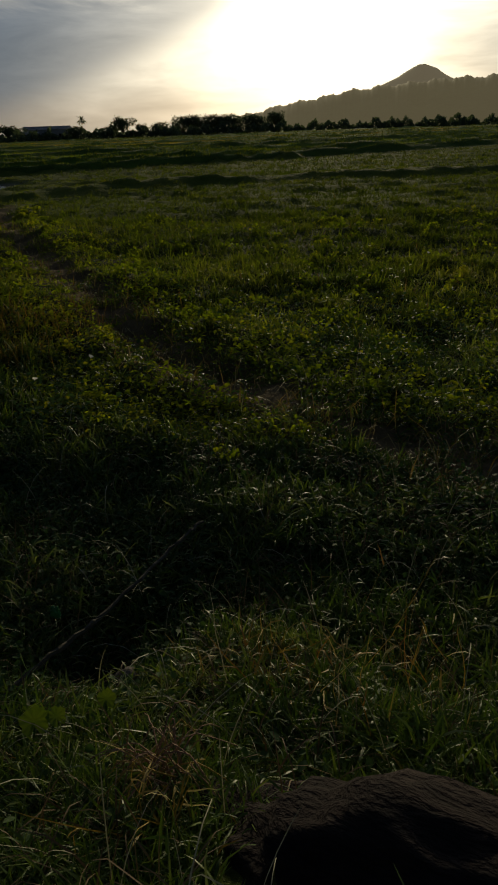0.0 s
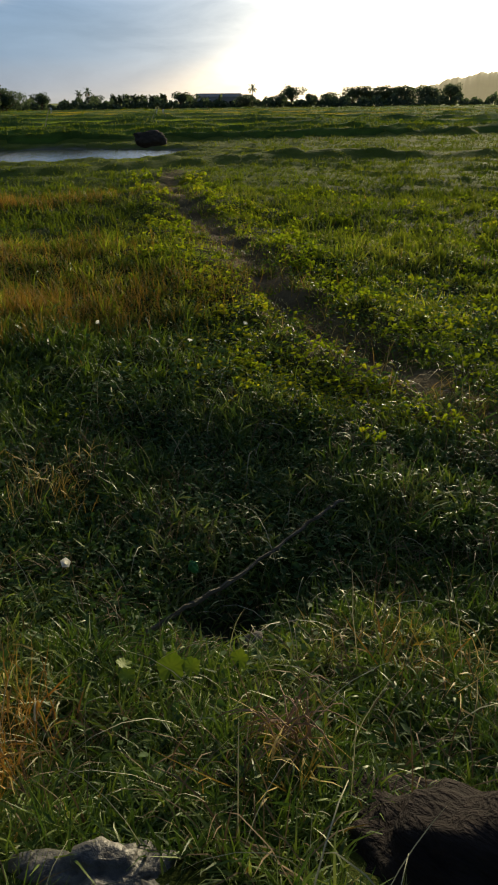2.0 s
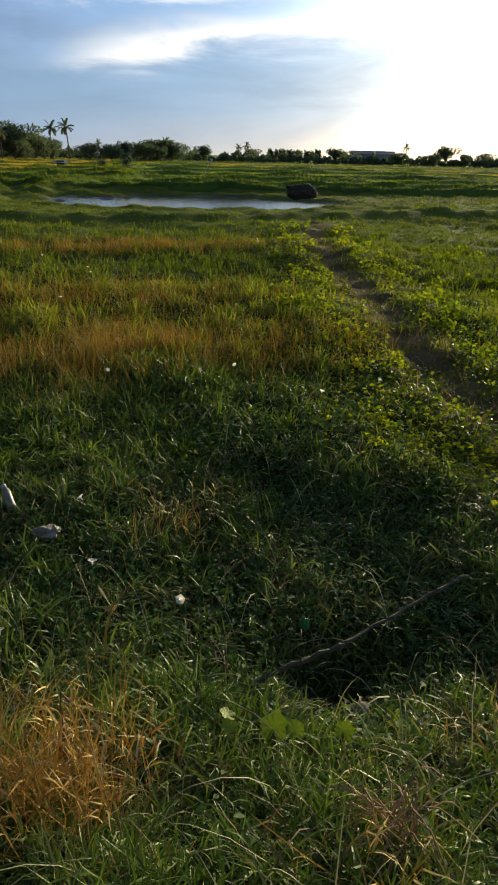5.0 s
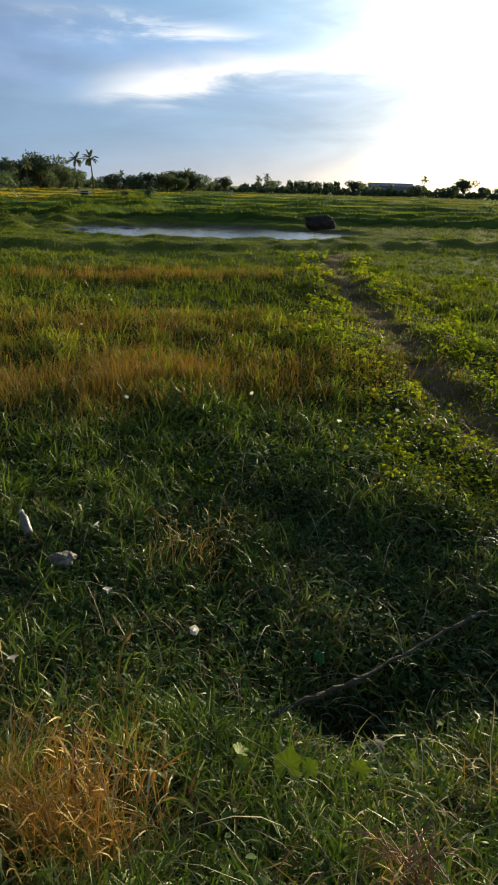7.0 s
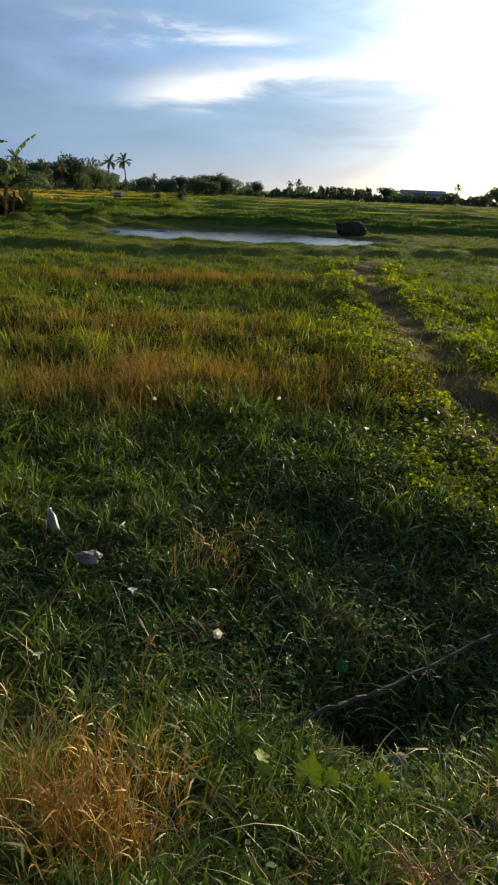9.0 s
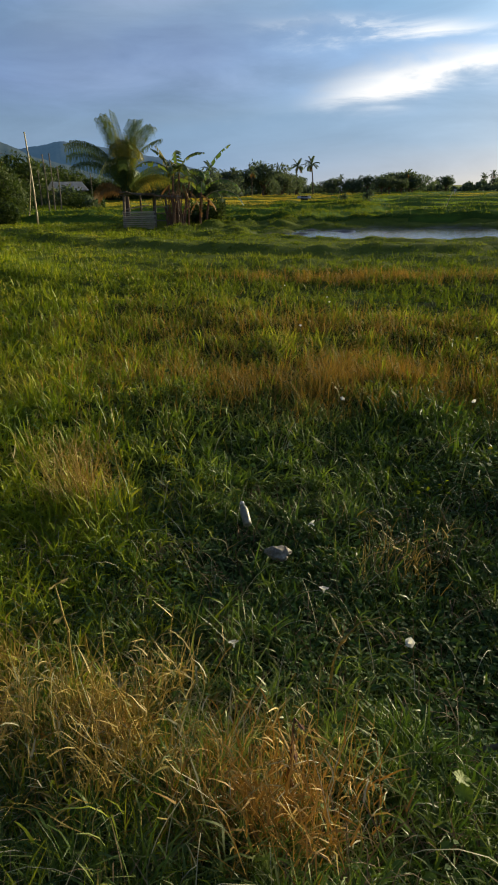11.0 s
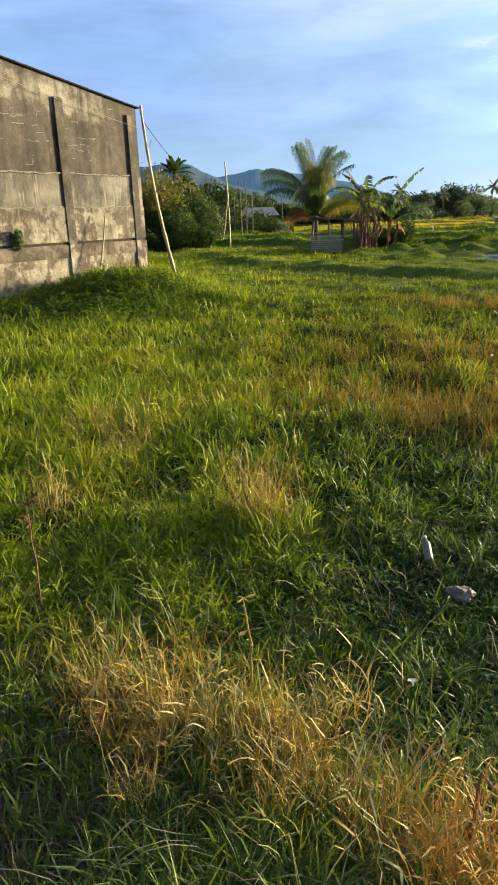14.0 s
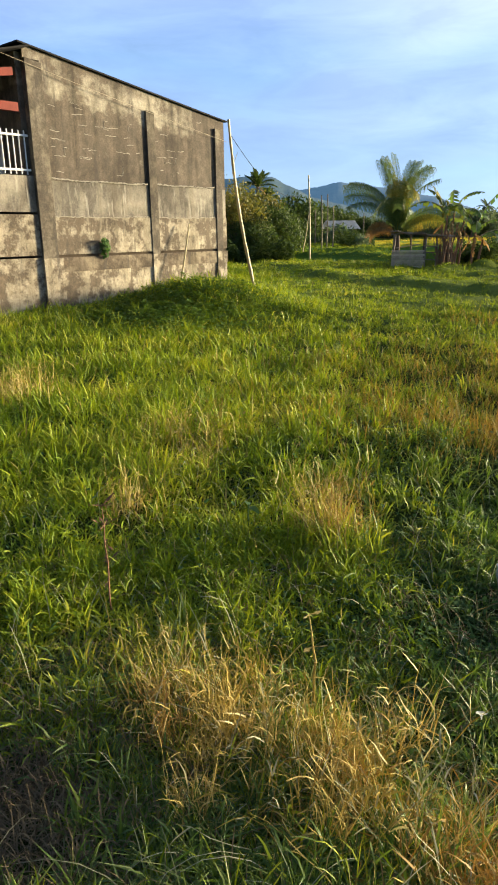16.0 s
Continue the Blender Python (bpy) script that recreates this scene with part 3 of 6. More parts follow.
def height_share(x, y):
    """Relative height of the grass."""
    az = np.degrees(np.arctan2(-(x - EYE_X), y - EYE_Y))
    r = np.hypot(x - EYE_X, y - EYE_Y)
    h = 0.68 + 0.8 * smooth(az, 55, 80) * (0.25 + 0.75 * smooth(r, 3, 6)) + 0.3 * ripple(x, y, 1.1, 41) + 0.2 * ripple(x, y, 4.0, 42)
    h = h + 0.38 * ripple(x, y, 0.42, 43) + 0.35 * straw_share(x, y) + 0.35 * rust_share(x, y) - 0.25 * weed_share(x, y)
    h = h + 0.5 * blob(x, y, -18.5, 4.0, 3.0, 2.0) + 1.1 * blob(x, y, -4.2, 1.8, 0.32, 0.3)
    _, v = rotated(x, y)
    f, _ = field_lines(x, y)
    d, _ = from_line(x, y, BUND)
    h = h * (1 - 0.5 * np.exp(-(d / 2.0) ** 2)) 
    d, _ = from_line(x, y, TRAIL)
    h = h * (1 - 0.55 * np.exp(-(d / 0.5) ** 2))
    h = np.where(np.hypot(x - POND[0], y - POND[1]) < 11, 0.4, h)
    return np.clip(np.where(v > 40, 0.3 + 0.6 * f, h), 0.25, 2.4)


def grow(n, r0, r1, power, size, width, rows, seed, per_tuft, spread, az0=-34, az1=116):
    """Tufts of blades that fan out from their middles."""
    rng = np.random.RandomState(seed)
    tx, ty, tr = scatter(n // per_tuft, r0, r1, rng, power, az0, az1)
    ang = rng.uniform(0, 2 * np.pi, len(tx) * per_tuft)
    off = np.abs(rng.normal(0, spread, len(ang))) * np.repeat(np.maximum(tr, r0) / r0, per_tuft) ** 0.5
    x, y = np.repeat(tx, per_tuft) + np.cos(ang) * off, np.repeat(ty, per_tuft) + np.sin(ang) * off
    r = np.hypot(x - EYE_X, y - EYE_Y)
    head = ang + rng.normal(0, 0.7, len(ang))
    ok = open_ground(x, y, r) & (rng.uniform(0, 1, len(x)) > 0.5 * weed_share(x, y)) & (r > 0.42)
    x, y, r, head = x[ok], y[ok], r[ok], head[ok]
    s, ru, lu = straw_share(x, y) * (0.35 + 0.65 * smooth(r, 5.0, 6.5)) * (1 - 0.95 * smooth(r, 13, 18)), rust_share(x, y), lush_share(x, y)
    pick = rng.uniform(0, 1, len(x))
    kind = np.where(pick < s, 1, np.where(pick < s + ru * 0.85, 2, np.where(rng.uniform(0, 1, len(x)) < lu, 3, 0)))
    tall = height_share(x, y) * np.repeat(rng.uniform(0.6, 1.45, len(tx)), per_tuft)[ok]
    for kk, (nm, mat, sc, ln, lb) in enumerate((
            # beyond the near rings the grass takes a brighter, lit-looking green
            ("meadow_grass", GREEN if r0 < 3 else MIDGRASS if r0 < 5 else MEADOW_LIT if r0 < 9 else FAR_MEADOW, 1.0, 0.95, "dark green meadow grass with bent blades" if r0 < 5 else "soft green meadow grass, coloured brighter as in low sun"),
            ("dry_straw_grass", STRAW, 0.9, 0.95, "bleached dry straw grass in clumps"),
            ("rusty_seeding_grass", RUSTY, 1.2, 0.55, "rusty orange seeding grass in the meadow"),
            ("fresh_grass", LUSH, 0.85, 0.95, "bright fresh green grass near the wall"))):
        q = kind == kk
        if q.sum() < 5:
            continue
        L = size * sc * rng.uniform(0.5, 1.5, q.sum()) * tall[q]
        W = width * rng.uniform(0.5, 1.5, q.sum()) * (np.clip(0.42 + 0.26 * r[q], 0.55, 1.05) if r0 < 3 else 1.0) * (1.05 if kk == 1 and r0 < 3 else 0.9 if kk == 1 else 0.6 if kk == 2 else 1.0)
        blades(nm, x[q], y[q], head[q], L, W, ln, mat, rng, rows, label=lb)


def weeds(n, r0, r1, power, size, high, seed):
    rng = np.random.RandomState(seed)
    x, y, r = scatter(n, r0, r1, rng, power)
    w = weed_share(x, y)
    ok = open_ground(x, y, r) & (rng.uniform(0, 1, n) < 0.04 + 0.9 * w)
    x, y = x[ok], y[ok]
    d, _ = from_line(x, y, TRAIL)
    gold = (rng.uniform(0, 1, len(x)) < 0.9 * np.exp(-((d - 0.6) / 0.55) ** 2) * (np.hypot(x, y) > 4.0))
    for q, mat, nm, lb in ((~gold, WEED, "creeping_weeds", "low dark green broad-leaved creeping weeds"), (gold, BRIGHT, "trailside_weeds", "yellow-green leafy weeds along the trail")):
        if q.sum() > 5:
            k = q.sum()
            leaves(nm, x[q], y[q], size * rng.uniform(0.5, 1.5, k), high * rng.uniform(0.1, 1.0, k), mat, rng, lb)


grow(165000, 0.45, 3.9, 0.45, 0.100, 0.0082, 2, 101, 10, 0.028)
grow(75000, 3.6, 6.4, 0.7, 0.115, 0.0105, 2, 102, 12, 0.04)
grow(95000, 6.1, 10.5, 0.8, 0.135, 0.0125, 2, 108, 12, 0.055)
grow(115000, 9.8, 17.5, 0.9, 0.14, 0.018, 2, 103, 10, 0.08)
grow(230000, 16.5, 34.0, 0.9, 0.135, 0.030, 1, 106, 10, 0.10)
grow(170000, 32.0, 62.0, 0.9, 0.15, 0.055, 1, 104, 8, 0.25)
grow(70000, 28.0, 48.0, 0.9, 0.17, 0.034, 1, 110, 10, 0.12, 40, 84)
grow(24000, 0.5, 6.0, 0.6, 0.12, 0.012, 2, 107, 10, 0.035, 116, 326)
weeds(60000, 1.0, 4.5, 0.6, 0.024, 0.08, 111)
weeds(100000, 4.2, 15.0, 1.0, 0.035, 0.14, 112)


def ribbons(P, W, side):
    """Places and faces of narrow tapering strips: P (n, k, 3) along each, W its half width, side the way across."""
    n, k, _ = P.shape
    taper = np.linspace(1.0, 0.35, k)[None, :, None] * W[:, None, None]
    L, R = P - side[:, None, :] * taper, P + side[:, None, :] * taper
    co = np.stack([L[:, :-1], R[:, :-1]], 2).reshape(n, -1, 3)
    co = np.concatenate([co, P[:, -1:]], 1)
    m = 2 * k - 1
    base = np.arange(n)[:, None] * m
    quads = np.concatenate([base + np.array([[2 * i, 2 * i + 1, 2 * i + 3, 2 * i + 2]]) for i in range(k - 2)])
    return co.reshape(-1, 3), quads, base + np.array([[m - 3, m - 2, m - 1]])


def unit(v):
    return v / (np.linalg.norm(v, axis=1)[:, None] + 1e-9)


def sprigs(name, x, y, height, tilt, kick, fold, leaf_n, leaf_len, width, mat, rng, label):
    """Crooked jointed stems, some of them snapped over, with narrow leaves that arch away from the joints."""
    n, k = len(x), 6
    P = np.zeros((n, k, 3))
    P[:, 0] = np.stack([x, y, land(x, y) - 0.01], 1)
    d = unit(np.stack([rng.normal(0, tilt, n), rng.normal(0, tilt, n), np.ones(n)], 1))
    snap = np.where(rng.uniform(0, 1, n) < fold, rng.randint(2, k, n), 99)
    way = np.zeros((n, k, 3))
    for i in range(1, k):
        turn = rng.uniform(0, 6.28, n)
        d = np.where((snap == i)[:, None], np.stack([np.cos(turn), np.sin(turn), rng.uniform(-0.7, 0.3, n)], 1), d)
        P[:, i] = P[:, i - 1] + d * (height / (k - 1))[:, None]
        way[:, i - 1] = d
        d = unit(d + rng.normal(0, kick, (n, 3)))
    way[:, -1] = way[:, -2]
    sets = [ribbons(P, width * 0.4, unit(np.cross(way[:, 0], rng.normal(size=(n, 3)))))]
    for _ in range(leaf_n):
        at = rng.randint(0, k - 1, n)
        q, along = P[np.arange(n), at], way[np.arange(n), at]
        turn = rng.uniform(0, 6.28, n)
        e = unit(along * 0.7 + np.stack([np.cos(turn), np.sin(turn), np.zeros(n)], 1) * rng.uniform(0.3, 1.0, n)[:, None])
        L = leaf_len * rng.uniform(0.5, 1.4, n)
        Q = np.zeros((n, 4, 3))
        Q[:, 0] = q
        sag = rng.uniform(0.1, 0.75, n)
        for i in range(1, 4):
            Q[:, i] = Q[:, i - 1] + e * (L / 3)[:, None]
            e[:, 2] -= sag
            e = unit(e + rng.normal(0, 0.12, (n, 3)))
        sets.append(ribbons(Q, width * 0.62, unit(np.cross(e, rng.normal(size=(n, 3)) + np.array([0, 0, 1.0])))))
    co, quads, tris, base = [], [], [], 0
    for c, f, t in sets:
        co.append(c), quads.append(f + base), tris.append(t + base)
        base += len(c)
    return tagged(fast_mesh(name, np.concatenate(co), [np.concatenate(quads), np.concatenate(tris)], mat), label, "grass", kind="stuff")


def straw_clumps(n, seed):
    """Crinkled dead grass standing in clumps."""
    rng = np.random.RandomState(seed)
    x, y, r = scatter(n, 0.9, 5.6, rng, 0.8)
    ok = (rng.uniform(0, 1, n) < 0.62 * np.clip(1.25 * straw_share(x, y) - 0.12, 0, 1)) & open_ground(x, y, r)
    x, y, r = x[ok], y[ok], r[ok]
    k = len(x)
    tall = rng.uniform(0.12, 0.44, k) * (0.8 + 0.45 * ripple(x, y, 0.25, 26)) * (0.75 + 0.5 * smooth(np.hypot(x + 0.4, y), 1.2, 2.2)) + 0.20 * blob(x, y, -4.25, 1.8, 0.3, 0.3)
    pale = rng.uniform(0, 1, k) < 0.18
    brown = ~pale & (rng.uniform(0, 1, k) < 0.06 + 0.95 * blob(x, y, -1.62, 1.16, 0.32, 0.32) + 0.35 * blob(x, y, -4.25, 1.8, 0.3, 0.3) + 0.3 * blob(x, y, -0.3, 2.0, 0.5, 0.3))
    for q, mat, lb in ((~pale & ~brown, STRAW, "crinkled golden dead grass standing in clumps"), (pale, PALE_STRAW, "bleached crooked grass stems in the dry clumps"), (brown, FOXY, "orange brown withered grass standing in clumps")):
        m = int(q.sum())
        sprigs("straw_clump", x[q], y[q], np.clip(tall[q], 0.06, 0.58), 0.34, 0.2, 0.24, 2, 0.085, rng.uniform(0.003, 0.0066, m), mat, rng, lb)


def leafy_grass(n, r0, r1, size, width, seed):
    """Branching creeping grass with broad short blades that stand out of the turf."""
    rng = np.random.RandomState(seed)
    x, y, r = scatter(n, r0, r1, rng, 0.75)
    ok = open_ground(x, y, r) & (rng.uniform(0, 1, n) > 2.0 * straw_share(x, y)) & (rng.uniform(0, 1, n) < 0.55 + 0.5 * ripple(x, y, 0.5, 44)) & (rust_share(x, y) < 0.4)
    x, y, r = x[ok], y[ok], r[ok]
    lush = rng.uniform(0, 1, len(x)) < lush_share(x, y)
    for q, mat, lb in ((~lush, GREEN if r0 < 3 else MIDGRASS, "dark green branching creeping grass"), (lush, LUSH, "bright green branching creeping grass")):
        m = int(q.sum())
        if m > 5:
            sprigs("leafy_grass", x[q], y[q], size * rng.uniform(0.5, 1.5, m) * np.clip(height_share(x[q], y[q]), 0.5, 1.5), 0.55, 0.22, 0.15, 4, size * 0.75, width * rng.uniform(0.6, 1.4, m) * (np.clip(0.35 + 0.24 * r[q], 0.5, 1.05) if r0 < 3 else 1.0), mat, rng, lb)


def stiff_tufts(seed):
    """Single tufts of stiff withered stems that stand clear of the grass."""
    rng = np.random.RandomState(seed)
    spots = [(-4.2, 1.86, 80, 0.10, 0.50, FOXY), (-4.35, 1.74, 120, 0.10, 0.60, STRAW), (-5.1, 0.6, 90, 0.12, 0.40, STRAW), (-9.2, -0.35, 260, 0.3, 0.55, STRAW), (-1.62, 1.16, 150, 0.12, 0.34, FOXY), (-2.5, 2.75, 60, 0.14, 0.26, STRAW), (-3.05, 0.55, 60, 0.08, 0.40, STRAW), (-6.6, 1.4, 90, 0.25, 0.45, STRAW)]
    for _ in range(18):
        u, v = rng.normal(0, 0.4), rng.normal(0, 0.15)
        spots.append((-2.45 + 0.9 * u - 0.44 * v, 0.82 + 0.44 * u + 0.9 * v, rng.randint(25, 60), 0.05, rng.uniform(0.26, 0.42), STRAW if rng.uniform() < 0.75 else FOXY))
    for cx, cy, n, wide, tall, mat in spots:
        x, y = rng.normal(cx, wide, n), rng.normal(cy, wide, n)
        lab = "stiff golden withered grass tuft" if mat is STRAW else "stiff orange brown withered grass tuft"
        sprigs("withered_tuft", x, y, tall * rng.uniform(0.45, 1.15, n), 0.24, 0.11, 0.1, 2, 0.09, rng.uniform(0.003, 0.006, n) * (1.6 if math.hypot(cx, cy) > 6 else 1.0), mat, rng, lab)


straw_clumps(80000, 141)
stiff_tufts(145)
leafy_grass(14000, 0.6, 4.2, 0.125, 0.0085, 142)
leafy_grass(11000, 4.0, 9.0, 0.13, 0.0105, 143)


def leaf_mounds(seed):
    """Low leafy mounds of yellow-green weeds, along the trail and strewn over the field beyond it."""
    rng = np.random.RandomState(seed)
    P = np.array(TRAIL)[2:]
    t = rng.uniform(0, 1, 150) ** 0.8 * (len(P) - 1.001)
    i = t.astype(int)
    step_ = P[i + 1] - P[i]
    across = np.stack([-step_[:, 1], step_[:, 0]], 1) / np.hypot(step_[:, 0], step_[:, 1])[:, None]
    off = rng.choice((-1, 1), len(t)) * np.abs(rng.normal(0.55, 0.28, len(t))) * np.where(rng.uniform(0, 1, len(t)) < 0.25, 2.2, 1.0)
    c = P[i] + step_ * (t - i)[:, None] + across * off[:, None]
    fx, fy, _ = scatter(190, 4.5, 17.0, rng, 0.8, -28, 26)
    c = np.concatenate([c, np.stack([fx, fy], 1)])
    n, per = len(c), 40
    wide, tall = rng.uniform(0.05, 0.2, n), rng.uniform(0.05, 0.16, n)
    g = rng.normal(0, 0.7, (n, per, 2))
    x, y = (c[:, None, 0] + g[..., 0] * wide[:, None]).ravel(), (c[:, None, 1] + g[..., 1] * wide[:, None]).ravel()
    dome = np.clip(1.0 - (g ** 2).sum(2) * 0.4, 0.15, 1.0)
    up = (dome * tall[:, None] * rng.uniform(0.3, 1.15, dome.shape)).ravel()
    d, _ = from_line(x, y, TRAIL)
    q = d > 0.26
    x, y, up = x[q], y[q], up[q]
    dist = np.hypot(x, y)
    leaves("trailside_weeds", x, y, (0.018 + 0.0024 * dist) * rng.uniform(0.5, 1.4, len(x)), up, BRIGHT, rng, "yellow-green leafy weeds in low mounds along the trail", 1.9)


leaf_mounds(144)


def seed_stalks(n, r0, r1, seed):
    """Fine upright seeding stalks that give the rusty patches their haze."""
    rng = np.random.RandomState(seed)
    x, y, r = scatter(n, r0, r1, rng, 1.0, 10, 80)
    ok = (rng.uniform(0, 1, n) < 0.42 * rust_share(x, y)) & open_ground(x, y, r)
    x, y, r = x[ok], y[ok], r[ok]
    k = len(x)
    blades("seed_stalks", x, y, rng.uniform(0, 6.28, k), rng.uniform(0.16, 0.36, k), 0.0006 * r + 0.002, 0.5, RUSTY, rng, 1, label="fine rusty seeding stalks in the meadow")


seed_stalks(260000, 3.6, 16.0, 113)


def paddies(n, r0, r1, seed, az0=-34, az1=116):
    """Upright rice in the far fields, greener or riper from paddy to paddy, and rough grass on the dykes."""
    rng = np.random.RandomState(seed)
    x, y, r = scatter(n, r0, r1, rng, 1.3, az0, az1)
    _, v = rotated(x, y)
    f, cell = field_lines(x, y)
    ok = (v > 44.0) & (pond_depth(x, y) < 0.2)
    x, y, r, f, cell, v = x[ok], y[ok], r[ok], f[ok], cell[ok], v[ok]
    gold = ripe_field(x, y) > 0.5
    ripe = gold | ((cell + 0.75 * smooth(v, 85, 120) > 0.95) & (f < 0.4))
    dyke = (f >= 0.4) & ~gold
    for q, mat, h, nm, lb in ((~ripe & ~dyke, RICE, 0.12, "green_rice", "bright green young rice in the far paddies"), (ripe, RIPE, 0.14, "ripening_rice", "golden green ripening rice in the far paddies"), (dyke, FAR_MEADOW, 0.2, "dyke_grass", "rough dark grass on the paddy dykes")):
        k = q.sum()
        if k > 5:
            blades(nm, x[q], y[q], rng.uniform(0, 6.28, k), h * rng.uniform(0.6, 1.4, k), 0.0011 * r[q] * rng.uniform(0.6, 1.4, k), 0.4, mat, rng, 1, label=lb, category="rice" if mat is not FAR_MEADOW else "grass")


paddies(350000, 36.0, 230.0, 105)
paddies(170000, 66.0, 170.0, 109, 42, 80)


def litter(n, r0, r1, seed):
    """Long broken straws lying in the grass."""
    rng = np.random.RandomState(seed)
    x, y, r = scatter(n, r0, r1, rng, 0.7)
    ok = open_ground(x, y, r)
    x, y = x[ok], y[ok]
    k = len(x)
    hx, hy, hr = scatter(9000, 0.7, 4.0, rng, 0.5)
    ok = open_ground(hx, hy, hr) & (ripple(hx, hy, 0.6, 45) > -0.1)
    hx, hy = hx[ok], hy[ok]
    blades("dead_undergrowth", hx, hy, rng.uniform(0, 6.28, len(hx)), rng.uniform(0.07, 0.2, len(hx)), rng.uniform(0.002, 0.005, len(hx)), 1.1, DEAD, rng, 3, label="brown dead grass tangled through the turf", lift=0.02)
    tx = rng.uniform(0, 1, 1300)
    seg = (tx * 8).astype(int)
    P = np.array(TRAIL)
    q = P[seg] + (P[seg + 1] - P[seg]) * (tx * 8 - seg)[:, None] + rng.normal(0, 0.24, (len(tx), 2))
    blades("trail_straws", q[:, 0], q[:, 1], rng.uniform(0, 6.28, len(q)), rng.uniform(0.06, 0.2, len(q)), rng.uniform(0.004, 0.012, len(q)), 1.5, STRAW, rng, 2, label="trodden dry straw on the trail")
    mx, my = rng.normal(-2.55, 0.30, 2600), rng.normal(0.0, 0.2, 2600)
    blades("mown_straws", mx, my, rng.uniform(0, 6.28, 2600), rng.uniform(0.05, 0.16, 2600), rng.uniform(0.003, 0.006, 2600), 1.6, DEAD, rng, 2, label="cut straw lying on a bare patch", lift=0.01)
    blades("fallen_straws", x, y, rng.uniform(0, 6.28, k), rng.uniform(0.10, 0.36, k), rng.uniform(0.002, 0.0036, k), 1.25, PALE_STRAW, rng, 5, label="long pale broken straws lying in the grass", lift=0.04)


litter(1000, 0.6, 5.0, 121)


def weed_patch():
    """A dense knee-high patch of dark weeds before the wall."""
    rng = np.random.RandomState(131)
    n = 17000
    a, r = np.radians(rng.normal(80.8, 5.4, n)), rng.normal(16.6, 1.3, n)
    x, y = EYE_X - r * np.sin(a), EYE_Y + r * np.cos(a)
    top = 0.24 * np.exp(-((np.degrees(a) - 80.0) / 8.0) ** 2) * (1 + 0.55 * ripple(x, y, 0.7, 61))
    leaves("weed_patch", x, y, 0.078 * rng.uniform(0.5, 1.5, n), np.clip(top, 0.05, 0.7) * rng.uniform(0, 1, n) ** 0.5, PATCH, rng, "dense dark green weeds before the concrete wall")


weed_patch()


# ---- building blocks ----
def part(name, bm, mat, parent=None, label=""):
    me = bpy.data.meshes.new(name)
    bm.normal_update()
    bm.to_mesh(me)
    bm.free()
    me.materials.append(mat)
    ob = new(name, me)
    if parent is not None:
        ob.parent = parent
    if label:
        ob["label"] = label
    return ob


def thing(name, m, label, category, group="", kind=""):
    ob = new(name)
    ob.matrix_world = m
    return tagged(ob, label, category, group, kind)


def box(bm, lo, hi, bevel=0.0):
    c = [(a + b) / 2 for a, b in zip(lo, hi)]
    s = [abs(b - a) for a, b in zip(lo, hi)]
    g = bmesh.ops.create_cube(bm, size=1.0, matrix=Matrix.Translation(c) @ Matrix.Diagonal((*s, 1)))
    if bevel:
        edges = {e for v in g["verts"] for e in v.link_edges}
        bmesh.ops.bevel(bm, geom=list(edges), offset=bevel, segments=1, affect="EDGES")
    return bm


def tube(bm, pts, radii, sides=6):
    """A round bar along points, each with its radius."""
    rings = []
    pts = [Vector(p) for p in pts]
    for i, p in enumerate(pts):
        d = (pts[min(i + 1, len(pts) - 1)] - pts[max(i - 1, 0)]).normalized()
        a = d.cross(Vector((0.31, 0.95, 0.1)))
        a = a.normalized() if a.length > 1e-4 else Vector((1, 0, 0))
        b = d.cross(a)
        r = radii[i] if hasattr(radii, "__len__") else radii
        rings.append([bm.verts.new(p + (a * math.cos(2 * math.pi * k / sides) + b * math.sin(2 * math.pi * k / sides)) * r) for k in range(sides)])
    for u, w in zip(rings[:-1], rings[1:]):
        for k in range(sides):
            bm.faces.new((u[k], u[(k + 1) % sides], w[(k + 1) % sides], w[k]))
    bm.faces.new(rings[0][::-1])
    bm.faces.new(rings[-1])
    return bm


def jitter(rng, a):
    return rng.uniform(-a, a)


# ---- trees ----
def crown_mesh(seed, lobes, count, leaf, mat, name="crown"):
    """Many small leaf sprays in several uneven lobes (centre, half sizes)."""
    rng = np.random.RandomState(seed)
    co, weights = [], np.array([a * b * c for _, (a, b, c) in lobes]) ** 0.7
    which = rng.choice(len(lobes), count, p=weights / weights.sum())
    n = rng.normal(size=(count, 3))
    n /= np.linalg.norm(n, axis=1)[:, None]
    rad = rng.uniform(0.35, 1.0, count) ** 0.5 * (1 + 0.12 * rng.normal(size=count))
    cen = np.array([c for c, _ in lobes])[which]
    half = np.array([h for _, h in lobes])[which]
    p = cen + n * rad[:, None] * half
    a = rng.normal(size=(count, 3))
    a /= np.linalg.norm(a, axis=1)[:, None]
    b = np.cross(a, n + 0.6 * rng.normal(size=(count, 3)))
    b /= np.linalg.norm(b, axis=1)[:, None] + 1e-6
    s = leaf * rng.uniform(0.5, 1.4, count)[:, None]
    co = np.stack([p - a * s, p + b * s * 0.45, p + a * s, p - b * s * 0.45], 1).reshape(-1, 3)
    faces = np.arange(count)[:, None] * 4 + np.array([[0, 1, 2, 3]])
    return fast_mesh(name, co, [faces], mat)


